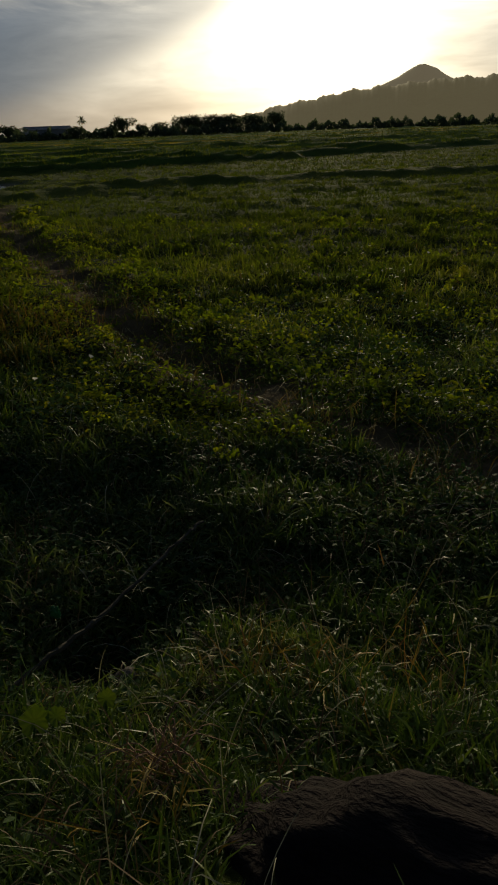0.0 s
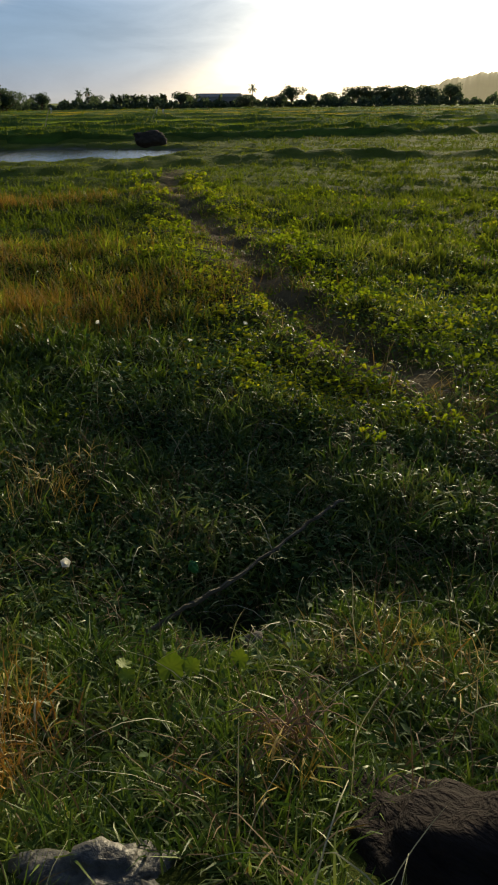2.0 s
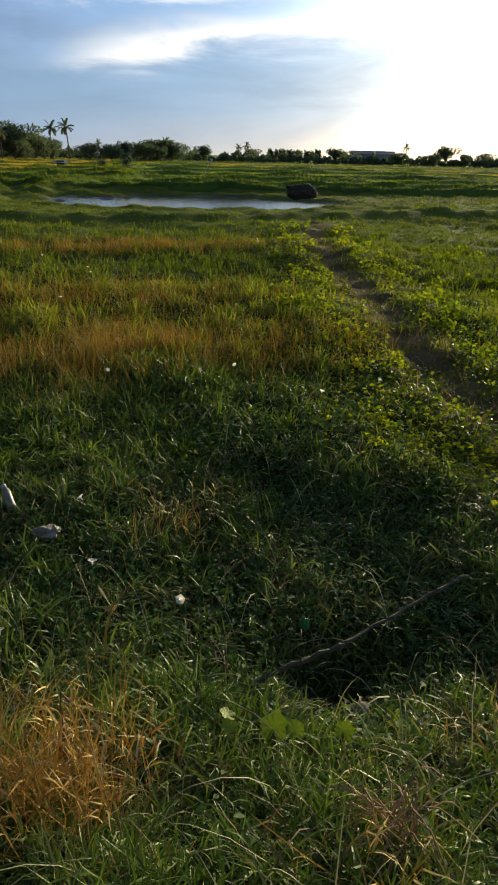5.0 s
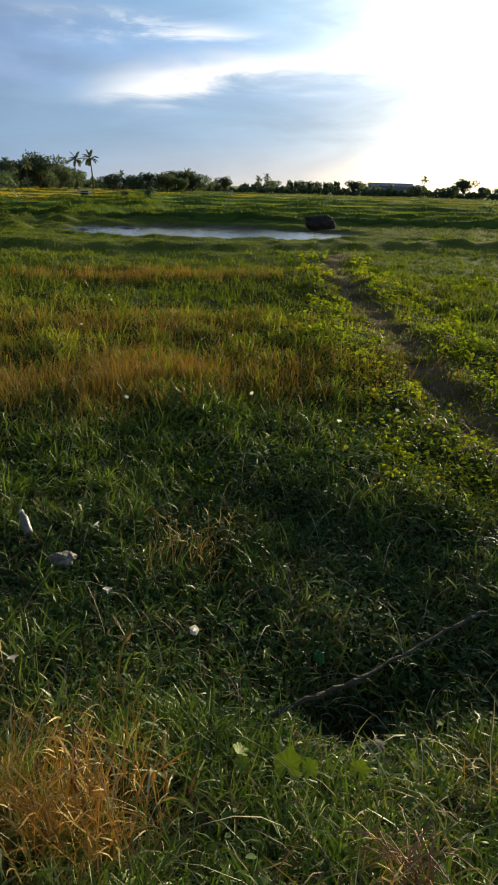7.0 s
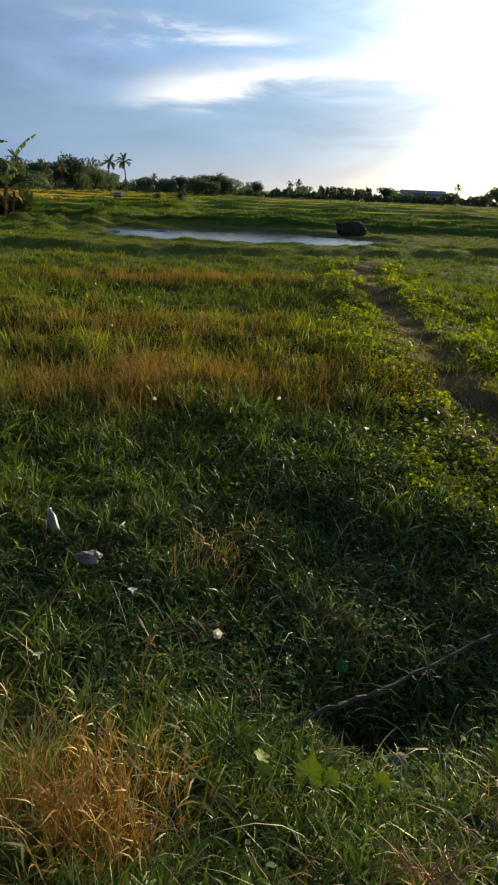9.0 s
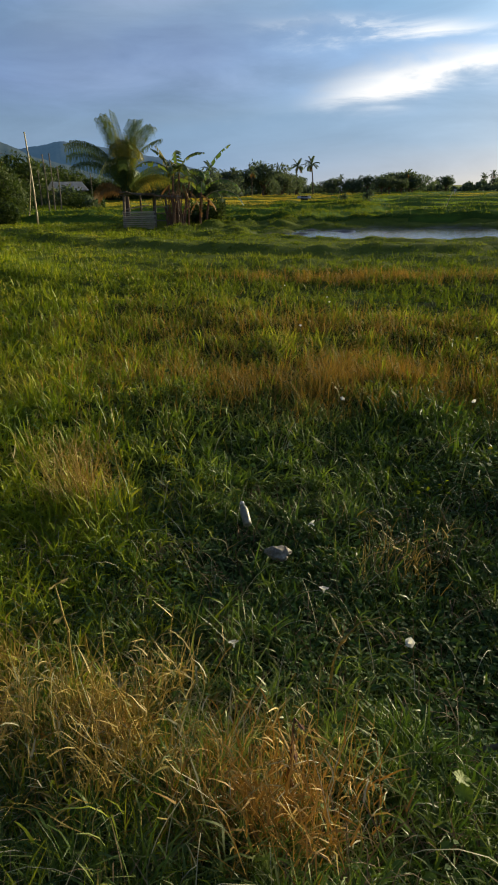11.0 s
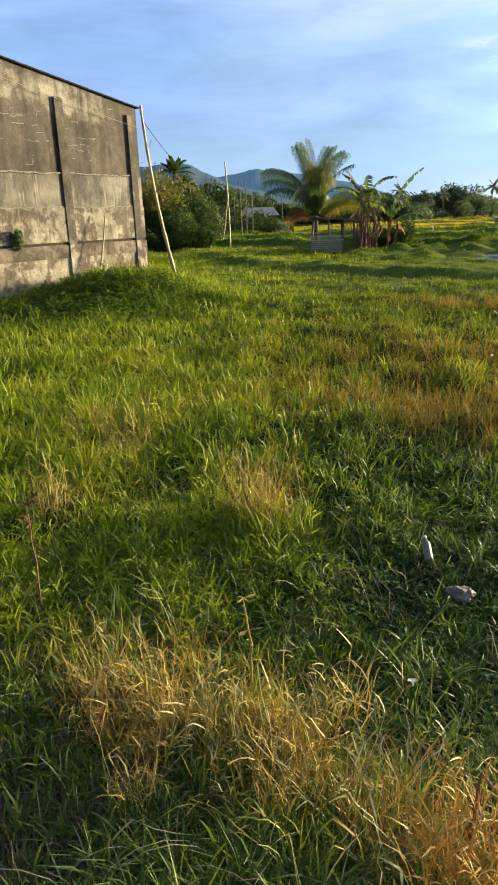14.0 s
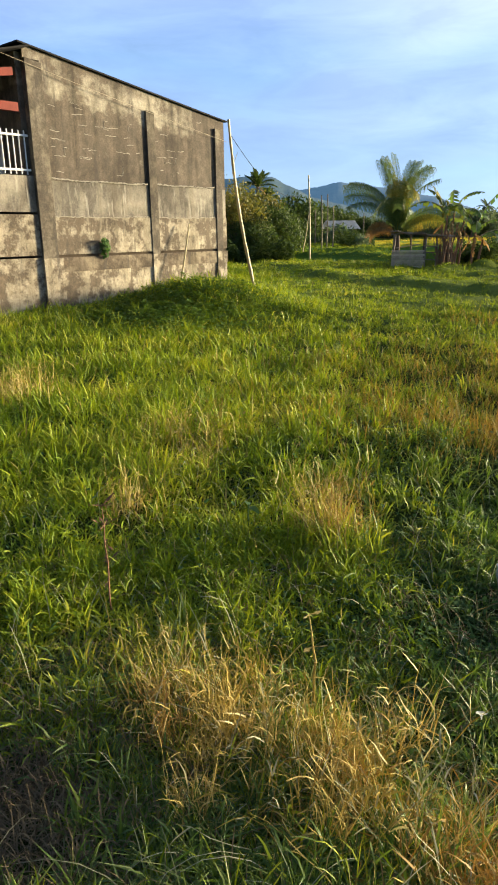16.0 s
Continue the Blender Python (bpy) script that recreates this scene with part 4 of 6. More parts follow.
def broadleaf(seed, high, wide, mat, label, count=700, lobes_n=7, leaf=0.4, stem=0.25):
    rng = random.Random(seed)
    t = thing("tree", Matrix(), label, "tree", kind="")
    bm = bmesh.new()
    fork = high * stem
    tube(bm, [(0, 0, -0.2), (jitter(rng, 0.05) * high, 0, fork * 0.6), (0, jitter(rng, 0.05) * high, fork)], [0.045 * high, 0.035 * high, 0.028 * high], 7)
    lobes = []
    for i in range(lobes_n):
        a = 2 * math.pi * (i + rng.random()) / lobes_n
        q = wide * 0.5 * rng.uniform(0.25, 0.72) * (0 if i == 0 else 1)
        zc = fork + (high - fork) * (rng.uniform(0.25, 0.62) if i else 0.62)
        h = (wide * rng.uniform(0.2, 0.31), wide * rng.uniform(0.2, 0.31), (high - fork) * rng.uniform(0.22, 0.36))
        c = (q * math.cos(a), q * math.sin(a), min(zc, high - h[2]))
        lobes.append((c, h))
        tube(bm, [(0, 0, fork * 0.9), (c[0] * 0.55, c[1] * 0.55, (fork + c[2]) * 0.5), c], [0.02 * high, 0.013 * high, 0.005 * high], 5)
    part("trunk", bm, BARK, t)
    crown = crown_mesh(seed, lobes, count, leaf, mat)
    crown.parent = t
    return t


def frond(bm, root, head, rise, length, droop, leaflets=26, leaf_len=0.55, twist=0.0, width=0.045, hang=0.42, roll=0.0, curve=1.4):
    """A feathered palm leaf: an arching rib with narrow drooping leaflets on both sides."""
    pts, n = [], 12
    d = Vector((math.cos(head), math.sin(head), 0))
    p = Vector(root)
    pts.append(p.copy())
    for i in range(n):
        ang = rise - droop * ((i + 0.5) / n) ** curve
        p = p + (d * math.cos(ang) + Vector((0, 0, math.sin(ang)))) * (length / n)
        pts.append(p.copy())
    tube(bm, pts, [0.035 * (1 - 0.85 * i / n) + 0.004 for i in range(n + 1)], 4)
    side = Vector((-d.y, d.x, 0))
    for i in range(leaflets):
        t = 0.16 + 0.83 * i / (leaflets - 1)
        k = min(int(t * n), n - 1)
        q = pts[k].lerp(pts[k + 1], t * n - k)
        along = (pts[k + 1] - pts[k]).normalized()
        L = leaf_len * (0.45 + 0.75 * math.sin(math.pi * (0.12 + 0.8 * t)))
        across = Matrix.Rotation(roll, 3, along) @ side
        drop = hang * (0.7 + 0.6 * ((i * 0.618) % 1.0))
        L = L * (0.8 + 0.4 * ((i * 0.381) % 1.0))
        for s in (-1, 1):
            out = (across * s * 0.9 + along * 0.55 + Vector((0, 0, 0.05 + twist * s))).normalized()
            mid = q + out * L * 0.5
            tip = q + out * L * 0.72 + Vector((0, 0, -L * drop))
            w = along * width
            a = bm.verts.new(q - w), bm.verts.new(q + w), bm.verts.new(mid + w * 1.1), bm.verts.new(mid - w * 1.1), bm.verts.new(tip)
            bm.faces.new((a[0], a[1], a[2], a[3]))
            bm.faces.new((a[3], a[2], a[4]))


def palm(seed, trunk_h, frond_len, fronds, label, mat=None, dead=3, leaflets=26, leaf_len=0.55, lean=0.3, droop=1.5, width=0.045, low=-0.3, hang=0.42):
    rng = random.Random(seed)
    t = thing("palm_tree", Matrix(), label, "palm tree")
    bm = bmesh.new()
    top = Vector((lean, 0, trunk_h))
    n = 9
    tube(bm, [(lean * (i / n) ** 2, 0, trunk_h * i / n - 0.15 * (i == 0)) for i in range(n + 1)], [0.17 - 0.06 * i / n + 0.06 * (i == 0) for i in range(n + 1)], 8)
    part("trunk", bm, BARK, t)
    for i in range(fronds):
        bm = bmesh.new()
        rise = 1.45 - (1.45 - low) * (i / max(fronds - 1, 1)) ** 0.9 + jitter(rng, 0.12)
        frond(bm, top, i * 2.39996 + jitter(rng, 0.3), rise, frond_len * rng.uniform(0.85, 1.1), droop * rng.uniform(0.8, 1.2) * (0.35 + 0.8 * i / fronds), leaflets, leaf_len, jitter(rng, 0.3), width, hang)
        part("frond", bm, mat or FROND, t)
    for i in range(dead):
        bm = bmesh.new()
        frond(bm, top, rng.uniform(0, 6.28), -0.5, frond_len * 0.8, 1.0, max(leaflets // 2, 8), leaf_len * 0.9, 0.4, width)
        part("dead_frond", bm, FROND_DRY, t, "brown hanging dead frond")
    return t


def at_place(ob, az, rng, turn=0.0, scale=1.0, sink=0.05):
    p = place(az, rng)
    p.z -= sink
    ob.matrix_world = Matrix.Translation(p) @ Matrix.Rotation(radians(turn), 4, "Z") @ Matrix.Scale(scale, 4)
    return ob


def copy_at(ob, az, rng, turn, scale, sink=0.05):
    p = place(az, rng)
    p.z -= sink
    base = ob.scale.x
    return copy_thing(ob, Matrix.Translation(p) @ Matrix.Rotation(radians(turn), 4, "Z") @ Matrix.Scale(scale / base, 4))


# ---- the concrete building ----
def concrete_material(name, pale, dark, lo, hi, amount, streaks=0.3, under_eaves=False, runs=0.0, grain=1.0):
    """Cement render: pale coat, algae and rain stains in blotches and runs, fine pitting."""
    m, k, out = material(name)
    p = k.add("ShaderNodeBsdfPrincipled")
    co = k.add("ShaderNodeTexCoord").outputs["Object"]
    mp = k.add("ShaderNodeMapping")
    mp.inputs["Scale"].default_value = (1.0, 1.0, 0.12)
    k.link(co, mp.inputs[0])
    drip, run, big, mid, fine = k.noise(mp.outputs[0], 1.9, 7, 0.72), k.noise(mp.outputs[0], 9.0, 5, 0.6), k.noise(co, 0.9 * grain, 6, 0.62), k.noise(co, 3.2 * grain, 8, 0.72), k.noise(co, 26, 6, 0.75)
    f = k.math("ADD", k.math("MULTIPLY", mid, 0.5), k.math("MULTIPLY", fine, 0.5))
    coat = k.ramp(f, [(0.34, tuple(0.55 * c for c in pale)), (0.5, pale), (0.66, tuple(1.35 * c for c in pale))])
    moss = k.ramp(f, [(0.34, tuple(0.45 * c for c in dark)), (0.5, dark), (0.66, tuple(2.2 * c for c in dark))])
    blend = k.math("ADD", k.math("MULTIPLY", drip, streaks), k.math("ADD", k.math("MULTIPLY", big, 0.45), k.math("ADD", k.math("MULTIPLY", mid, 0.55 - streaks * 0.5), -0.25 * streaks)))
    if under_eaves:
        s = k.add("ShaderNodeSeparateXYZ")
        k.link(co, s.inputs[0])
        below = k.math("SUBTRACT", k.math("SUBTRACT", 6.08, k.math("MULTIPLY", s.outputs[0], 0.133)), s.outputs[2])
        blend = k.math("ADD", blend, k.ramp(k.math("MULTIPLY", below, 0.4), [(0.04, -0.5), (0.22, -0.36), (0.36, -0.02), (0.48, 0.11), (0.9, 0.09)]))
        blend = k.math("ADD", blend, k.ramp(k.math("MULTIPLY", s.outputs[0], 0.125), [(0.0, -0.14), (0.2, -0.01), (0.72, 0.0), (0.77, 0.14)]))
    col = k.mix(k.math("MULTIPLY", k.ramp(blend, [(lo, 0.0), (hi, 1.0)]), amount), coat, moss)
    col = k.mix(1.0, col, k.ramp(drip, [(0.34, (0.32, 0.30, 0.27)), (0.44, (0.75, 0.73, 0.70)), (0.54, (1.08, 1.08, 1.08))]), "MULTIPLY")
    soot, damp = k.noise(co, 0.55, 8, 0.68, 0.4), k.noise(mp.outputs[0], 4.2, 8, 0.7)
    col = k.mix(1.0, col, k.ramp(soot, [(0.36, (0.52, 0.49, 0.46)), (0.50, (0.88, 0.86, 0.84)), (0.62, (1.04, 1.03, 1.0))]), "MULTIPLY")
    col = k.mix(k.ramp(damp, [(0.56, 0.0), (0.66, 0.7)]), col, (0.055, 0.045, 0.037))
    if runs:
        lime = k.ramp(run, [(0.58, 0.0), (0.70, 1.0)])
        col = k.mix(k.math("MULTIPLY", lime, runs), col, (0.46, 0.43, 0.36))
    k.link(col, p.inputs["Base Color"])
    p.inputs["Roughness"].default_value = 0.93
    b = k.add("ShaderNodeBump")
    b.inputs["Strength"].default_value, b.inputs["Distance"].default_value = 0.4, 0.02
    k.link(f, b.inputs["Height"])
    k.link(b.outputs[0], p.inputs["Normal"])
    k.link(p.outputs[0], out.inputs[0])
    return m


CONCRETE = concrete_material("stained_concrete", (0.44, 0.405, 0.32), (0.070, 0.053, 0.038), 0.39, 0.53, 0.93, 0.2, True)
CONCRETE_MID = concrete_material("streaked_concrete", (0.38, 0.35, 0.285), (0.066, 0.058, 0.047), 0.42, 0.56, 0.9, 0.7, False, 0.55)
CONCRETE_LOW = concrete_material("pale_concrete", (0.44, 0.395, 0.30), (0.060, 0.041, 0.025), 0.45, 0.53, 0.88, 0.45, grain=2.2)
CONCRETE_PIER = concrete_material("pier_concrete", (0.32, 0.285, 0.215), (0.06, 0.048, 0.036), 0.38, 0.50, 0.92, 0.5, grain=1.6)
CONCRETE_PLINTH = concrete_material("damp_concrete", (0.31, 0.26, 0.185), (0.05, 0.035, 0.022), 0.42, 0.54, 0.92, 0.3)
# near-black colour for the recessed ledge, painted in place of its shadow line
LEDGE_SHADE = plain("black_ledge_shade", [(0.3, (0.025, 0.018, 0.013)), (0.7, (0.085, 0.065, 0.045))], 4, 0.95)
MORTAR = plain("pale_mortar", [(0.3, (0.17, 0.15, 0.12)), (0.7, (0.44, 0.40, 0.33))], 5, 0.9, bump=0.6, coords="Object")


def make_building():
    """Local axes: x along the wall away from its tall corner, y out of the wall towards the meadow, z up."""
    m = Matrix.Identity(4)
    m.col[0][:3], m.col[1][:3], m.col[2][:3], m.col[3][:3] = wall_dir, wall_out, (0, 0, 1), WALL_A
    b = thing("concrete_warehouse", m, "weathered unfinished concrete block building with dark rain stains", "building")
    L = 7.25

    def roof_z(x):
        return 6.10 - 0.133 * x - (0.08 if x > 6.55 else 0) if x >= 0 else 6.08 + 0.12 * x

    def panel(name, x0, x1, z0, z1, y1, y0=-0.16, z1b=None, bevel=0.0, mat=None, lab="", slant=False):
        bm = bmesh.new()
        z1b = z1 if z1b is None else z1b
        z0b = z1b - (z1 - z0) if slant else z0
        v = [bm.verts.new(c) for c in ((x0, y0, z0), (x1, y0, z0b), (x1, y1, z0b), (x0, y1, z0), (x0, y0, z1), (x1, y0, z1b), (x1, y1, z1b), (x0, y1, z1))]
        for f in ((0, 3, 2, 1), (4, 5, 6, 7), (0, 1, 5, 4), (2, 3, 7, 6), (1, 2, 6, 5), (0, 4, 7, 3)):
            bm.faces.new([v[i] for i in f])
        bmesh.ops.recalc_face_normals(bm, faces=bm.faces)
        return part(name, bm, mat or CONCRETE, b, lab)

    piers = [(0.0, 0.46), (3.86, 4.16), (6.76, 7.04)]
    bays = [(0.46, 3.86), (4.16, 6.76), (7.04, L)]
    for x0, x1 in bays:
        panel("footing", x0, x1, -0.6, 0.60, -0.01, mat=CONCRETE_LOW)
        panel("plinth", x0, x1, 0.60, 0.98, 0.025, mat=CONCRETE_PLINTH)
        panel("lower_panel", x0, x1, 1.06, 2.04, 0.0, mat=CONCRETE_LOW)
        panel("middle_panel", x0, x1, 2.04, 2.95, -0.03, mat=CONCRETE_MID)
        panel("upper_panel", x0, x1, 3.0, roof_z(x0) - 0.02, -0.05, z1b=roof_z(x1) - 0.02)
        panel("ledge", x0, x1, 0.98, 1.06, -0.06, mat=LEDGE_SHADE)
        panel("beam", x0, x1, 2.95, 3.0, -0.01, mat=CONCRETE_PIER)
    for x0, x1 in piers:
        drop = 0.55 if x0 == 3.86 else 0.3
        panel("pier", x0, x1, 0.98, roof_z(x0) - 0.03 - drop, 0.03, z1b=roof_z(x1) - 0.03 - drop, mat=CONCRETE_PIER)
        panel("pier_foot", x0 - 0.02, x1 + 0.12, -0.6, 0.98, 0.055, mat=CONCRETE_LOW)
        panel("pier_head", x0, x1, roof_z(x0) - 0.03 - drop, roof_z(x0) - 0.02, -0.05, z1b=roof_z(x1) - 0.02)
    # mortar squeezed out of block joints, and rough crumbs along the beam
    rng = random.Random(3)
    def crooked(name, pts, r, out=-0.05):
        bm = bmesh.new()
        path = []
        for (ax, az_), (bx, bz) in zip(pts[:-1], pts[1:]):
            steps = max(2, int(math.hypot(bx - ax, bz - az_) / 0.05))
            for i in range(steps):
                t = i / steps
                path.append((ax + (bx - ax) * t + jitter(rng, 0.012), out + jitter(rng, 0.005), az_ + (bz - az_) * t + jitter(rng, 0.014)))
        tube(bm, path, [r * rng.uniform(0.4, 1.4) for _ in path], 5)
        part(name, bm, MORTAR, b)

    for i in range(46):
        cx, cz, sx, sz = rng.choice(((2.3, 4.2, 0.7, 0.45), (4.75, 3.65, 0.35, 0.35), (3.3, 4.1, 0.35, 0.5), (1.3, 3.6, 0.5, 0.3), (3.2, 3.9, 2.2, 0.7)))
        x, z = min(max(rng.gauss(cx, sx), 0.6), 6.0), min(max(0.2 * round(rng.gauss(cz, sz) / 0.2), 3.2), 4.9) + jitter(rng, 0.03)
        w = rng.uniform(0.15, 0.5)
        if (x < 4.2 and x + w > 3.82) or x + w > 6.6:
            continue
        if rng.random() < 0.35:
            crooked("mortar_smear", [(x, z), (x + jitter(rng, 0.04), z + 0.2), (x + w * 0.5, z + 0.2)], 0.010)
        else:
            crooked("mortar_smear", [(x, z), (x + w, z + jitter(rng, 0.05))], 0.010)
    for x0, x1 in ((0.5, 3.84), (4.18, 6.74)):
        crooked("mortar_ridge", [(x0, 3.01), (x0 + 0.3 * (x1 - x0), 2.97), ((x0 + x1) / 2, 2.99), (x0 + 0.8 * (x1 - x0), 2.96), (x1, 3.0)], 0.022, -0.008)
        crooked("mortar_ridge", [(x0, 2.05), ((x0 + x1) / 2, 2.03), (x1, 2.06)], 0.014, 0.0)
    for x0, x1 in ((-0.15, 6.56), (6.56, L + 0.1)):
        panel("roof_edge", x0, x1, roof_z(max(x0, 0.0)) - 0.02, roof_z(max(x0, 0.0)) + 0.02, 0.03, y0=-8.0, z1b=roof_z(x1) + 0.02, mat=ROOF_DARK, lab="thin dark sheet roof edge", slant=True)
    # the far and back walls close the block
    panel("end_wall", L - 0.16, L, -0.6, roof_z(L) - 0.03, -0.16, y0=-8.0)
    panel("back_wall", -7.5, L, -0.6, 4.5, -7.84, y0=-8.0)
    # the bay before the tall corner, open above a parapet
    panel("parapet", -3.6, -0.0, -0.6, 1.0, -0.06, y0=-0.22, mat=CONCRETE_LOW)
    panel("parapet", -3.6, -0.0, 1.06, 2.1, -0.06, y0=-0.22, mat=CONCRETE_LOW)
    panel("parapet", -3.6, -0.0, 2.16, 3.05, -0.09, y0=-0.25, mat=CONCRETE_MID)
    panel("pier", -3.9, -3.6, -0.6, 5.3, 0.08)
    panel("inner_wall", -3.6, 0.0, 3.05, 5.2, -1.2, y0=-1.36, mat=HOUSE_WALL)
    panel("inner_side", -0.16, 0.0, 3.05, 5.9, -0.16, y0=-1.2)
    panel("inner_floor", -3.6, 0.0, 2.95, 3.04, -0.25, y0=-1.2)
    panel("red_beam", -3.7, -0.30, 4.52, 4.72, 0.02, y0=-0.12, mat=RED_PAINT, lab="red oxide painted roof beam")
    panel("red_beam", -3.7, -0.35, 4.75, 4.93, 0.02, y0=-0.12, z1b=5.5, mat=RED_PAINT, lab="red oxide painted roof beam", slant=True)
    panel("roof_edge", -4.2, 0.0, 4.86, 4.90, 0.3, y0=-8.0, z1b=6.0, mat=ROOF_DARK, lab="thin dark sheet roof edge", slant=True)
    g = new("window_grille")
    g.parent = b
    g["label"] = "white painted steel bar grille"
    for i in range(16):
        bm = bmesh.new()
        tube(bm, [(-0.12 - 0.16 * i, -0.15, 3.08), (-0.12 - 0.16 * i, -0.15, 4.12)], 0.017, 6)
        part("bar", bm, WHITE_PAINT, g)
    for z in (3.16, 3.98):
        bm = bmesh.new()
        box(bm, (-3.55, -0.175, z), (-0.02, -0.125, z + 0.05), 0.005)
        part("rail", bm, WHITE_PAINT, g)
    return b


make_building()


# ---- bamboo poles and cable ----
def cane(name, p0, p1, r0, r1, label, category="pole", mat=None, bow=0.1, twigs=0, seed=1):
    rng = random.Random(seed)
    p0, p1 = Vector(p0), Vector(p1)
    t = thing(name, Matrix.Translation(p0), label, category)
    d = p1 - p0
    side = Vector((0.3, 1, 0)).normalized()
    n = 16
    bm = bmesh.new()
    pts, rr = [], []
    for i in range(n + 1):
        q = d * (i / n) + side * bow * math.sin(math.pi * i / n)
        pts += [q]
        rr += [(r0 + (r1 - r0) * i / n) * (1.25 if i % 2 == 0 else 1.0)]
    tube(bm, pts, rr, 7)
    part("cane", bm, mat or BAMBOO, t)
    for i in range(twigs):
        k = rng.randint(6, n - 1)
        bm = bmesh.new()
        q = pts[k]
        tube(bm, [q, q + Vector((jitter(rng, 0.3), jitter(rng, 0.3), rng.uniform(0.2, 0.5)))], [0.012, 0.005], 5)
        part("twig", bm, mat or BAMBOO, t)
    return t


foot = place(73.15, 25.4)
cane("bamboo_pole", foot - Vector((0, 0, 0.1)), place(75.1, 25.2, 5.27), 0.06, 0.04, "long leaning bamboo pole against the concrete corner", bow=-0.12, twigs=5)
cane("bamboo_stick", place(79.5, 21.75) - Vector((0, 0, 0.1)), place(78.5, 22.42, 1.84), 0.03, 0.022, "short bamboo stick leaning on the concrete wall", bow=0.02, seed=2)
POLES = [(68.45, 47.5, 68.65, 5.05, 0.055), (69.1, 53.0, 68.55, 2.9, 0.04), (67.45, 62, 67.55, 4.45, 0.06), (67.05, 66, 67.05, 4.7, 0.06), (66.55, 70, 66.55, 3.8, 0.06), (68.0, 74, 68.0, 3.6, 0.06), (64.15, 78, 64.1, 3.3, 0.06), (72.9, 58, 72.7, 3.3, 0.05)]
for i, (a0, rg, a1, z1, rad) in enumerate(POLES):
    cane("fence_post", place(a0, rg) - Vector((0, 0, 0.2)), place(a1, rg, z1), rad, rad * 0.7, "tall thin grey wooden post standing in the field", "post", GREYWOOD if i > 1 else BAMBOO, 0.05, 0, i)


def cable(p0, p1, sag, label, r=0.012):
    p0, p1 = Vector(p0), Vector(p1)
    bm = bmesh.new()
    pts = []
    for i in range(25):
        t = i / 24
        q = p0.lerp(p1, t)
        q.z -= sag * 4 * t * (1 - t)
        pts.append(q)
    tube(bm, pts, r, 4)
    return tagged(part("power_cable", bm, CABLE), label, "cable")


def on_wall(x, y, z):
    return WALL_A + wall_dir * x + wall_out * y + Vector((0, 0, z))


wire = cable(on_wall(-1.6, 0.07, 5.93), on_wall(7.3, 0.07, 4.42), 0.04, "thin pale wire running along the concrete wall", 0.007)
wire.data.materials[0] = PALE_SLAT
cable(place(74.9, 25.2, 4.75), place(68.6, 47.5, 4.2), 1.1, "thin black cable slung from the bamboo pole")


# ---- the field hut with its palm and banana plants ----
def make_hut():
    p = place(60.5, 39.5)
    m = Matrix.Translation(p) @ Matrix.Rotation(radians(60.5), 4, "Z")
    h = thing("field_hut", m, "small open bamboo field hut with a sagging flat roof", "hut")
    rng = random.Random(5)
    for x, y in ((-0.85, -0.6), (0.82, -0.6), (-0.85, 0.6), (0.82, 0.6), (0.05, 0.6), (1.45, -0.5), (2.1, -0.55), (2.15, 0.5)):
        bm = bmesh.new()
        tube(bm, [(x, y, -0.3), (x + jitter(rng, 0.04), y, 0.9), (x + jitter(rng, 0.06), y, 1.82)], [0.06, 0.055, 0.05], 7)
        part("post", bm, GREYWOOD, h)
    for i in range(9):
        bm = bmesh.new()
        z = 0.08 + 0.105 * i
        box(bm, (-0.92, -0.68, z), (0.80 + jitter(rng, 0.06), -0.645, z + 0.075), 0.006)
        part("slat", bm, PALE_SLAT, h)
    for i in range(9):
        bm = bmesh.new()
        z = 0.08 + 0.105 * i
        box(bm, (-0.935, -0.62, z), (-0.90, 0.62, z + 0.075), 0.006)
        part("slat", bm, PALE_SLAT, h)
    bm = bmesh.new()
    box(bm, (-0.82, -0.58, 0.62), (0.78, 0.58, 0.70), 0.01)
    part("platform", bm, GREYWOOD, h)
    for y in (-0.62, 0.62):
        bm = bmesh.new()
        tube(bm, [(-1.0, y, 1.84), (-0.1, y, 1.90), (1.1, y, 1.76), (2.35, y, 1.70)], 0.05, 6)
        part("roof_beam", bm, GREYWOOD, h)
    for z, x1 in ((0.52, 2.25), (0.86, 2.2), (1.22, 1.55)):
        bm = bmesh.new()
        tube(bm, [(0.75, -0.64, z), (1.5, -0.57, z + jitter(rng, 0.05)), (x1, -0.62, z + jitter(rng, 0.06))], 0.032, 6)
        part("rail", bm, GREYWOOD, h)
    bm = bmesh.new()
    tube(bm, [(-0.7, -0.62, 1.12), (-0.2, -0.5, 1.2), (0.5, -0.6, 1.3)], 0.03, 6)
    part("rail", bm, PALE_SLAT, h)
    for i in range(19):
        bm = bmesh.new()
        x = -1.05 + 0.135 * i
        z = 1.93 + 0.05 * math.sin(i * 0.7) - 0.011 * i
        box(bm, (x, -0.95 + jitter(rng, 0.08), z), (x + 0.15, 0.95 + jitter(rng, 0.08), z + 0.07 + jitter(rng, 0.02)), 0.012)
        part("roof_bundle", bm, THATCH, h)
    return h


make_hut()


DRY_STEM = plain("dry_brown_stem", [(0.3, (0.10, 0.055, 0.035)), (0.7, (0.26, 0.16, 0.10))], 5, 0.9, stretch=(1, 1, 0.2))
FROND_GOLD = foliage("golden_frond", [(0.0, (0.08, 0.12, 0.025)), (0.5, (0.155, 0.17, 0.04)), (1.0, (0.30, 0.25, 0.07))], (1.6, 1.4, 0.7), 0.3, 0.5)
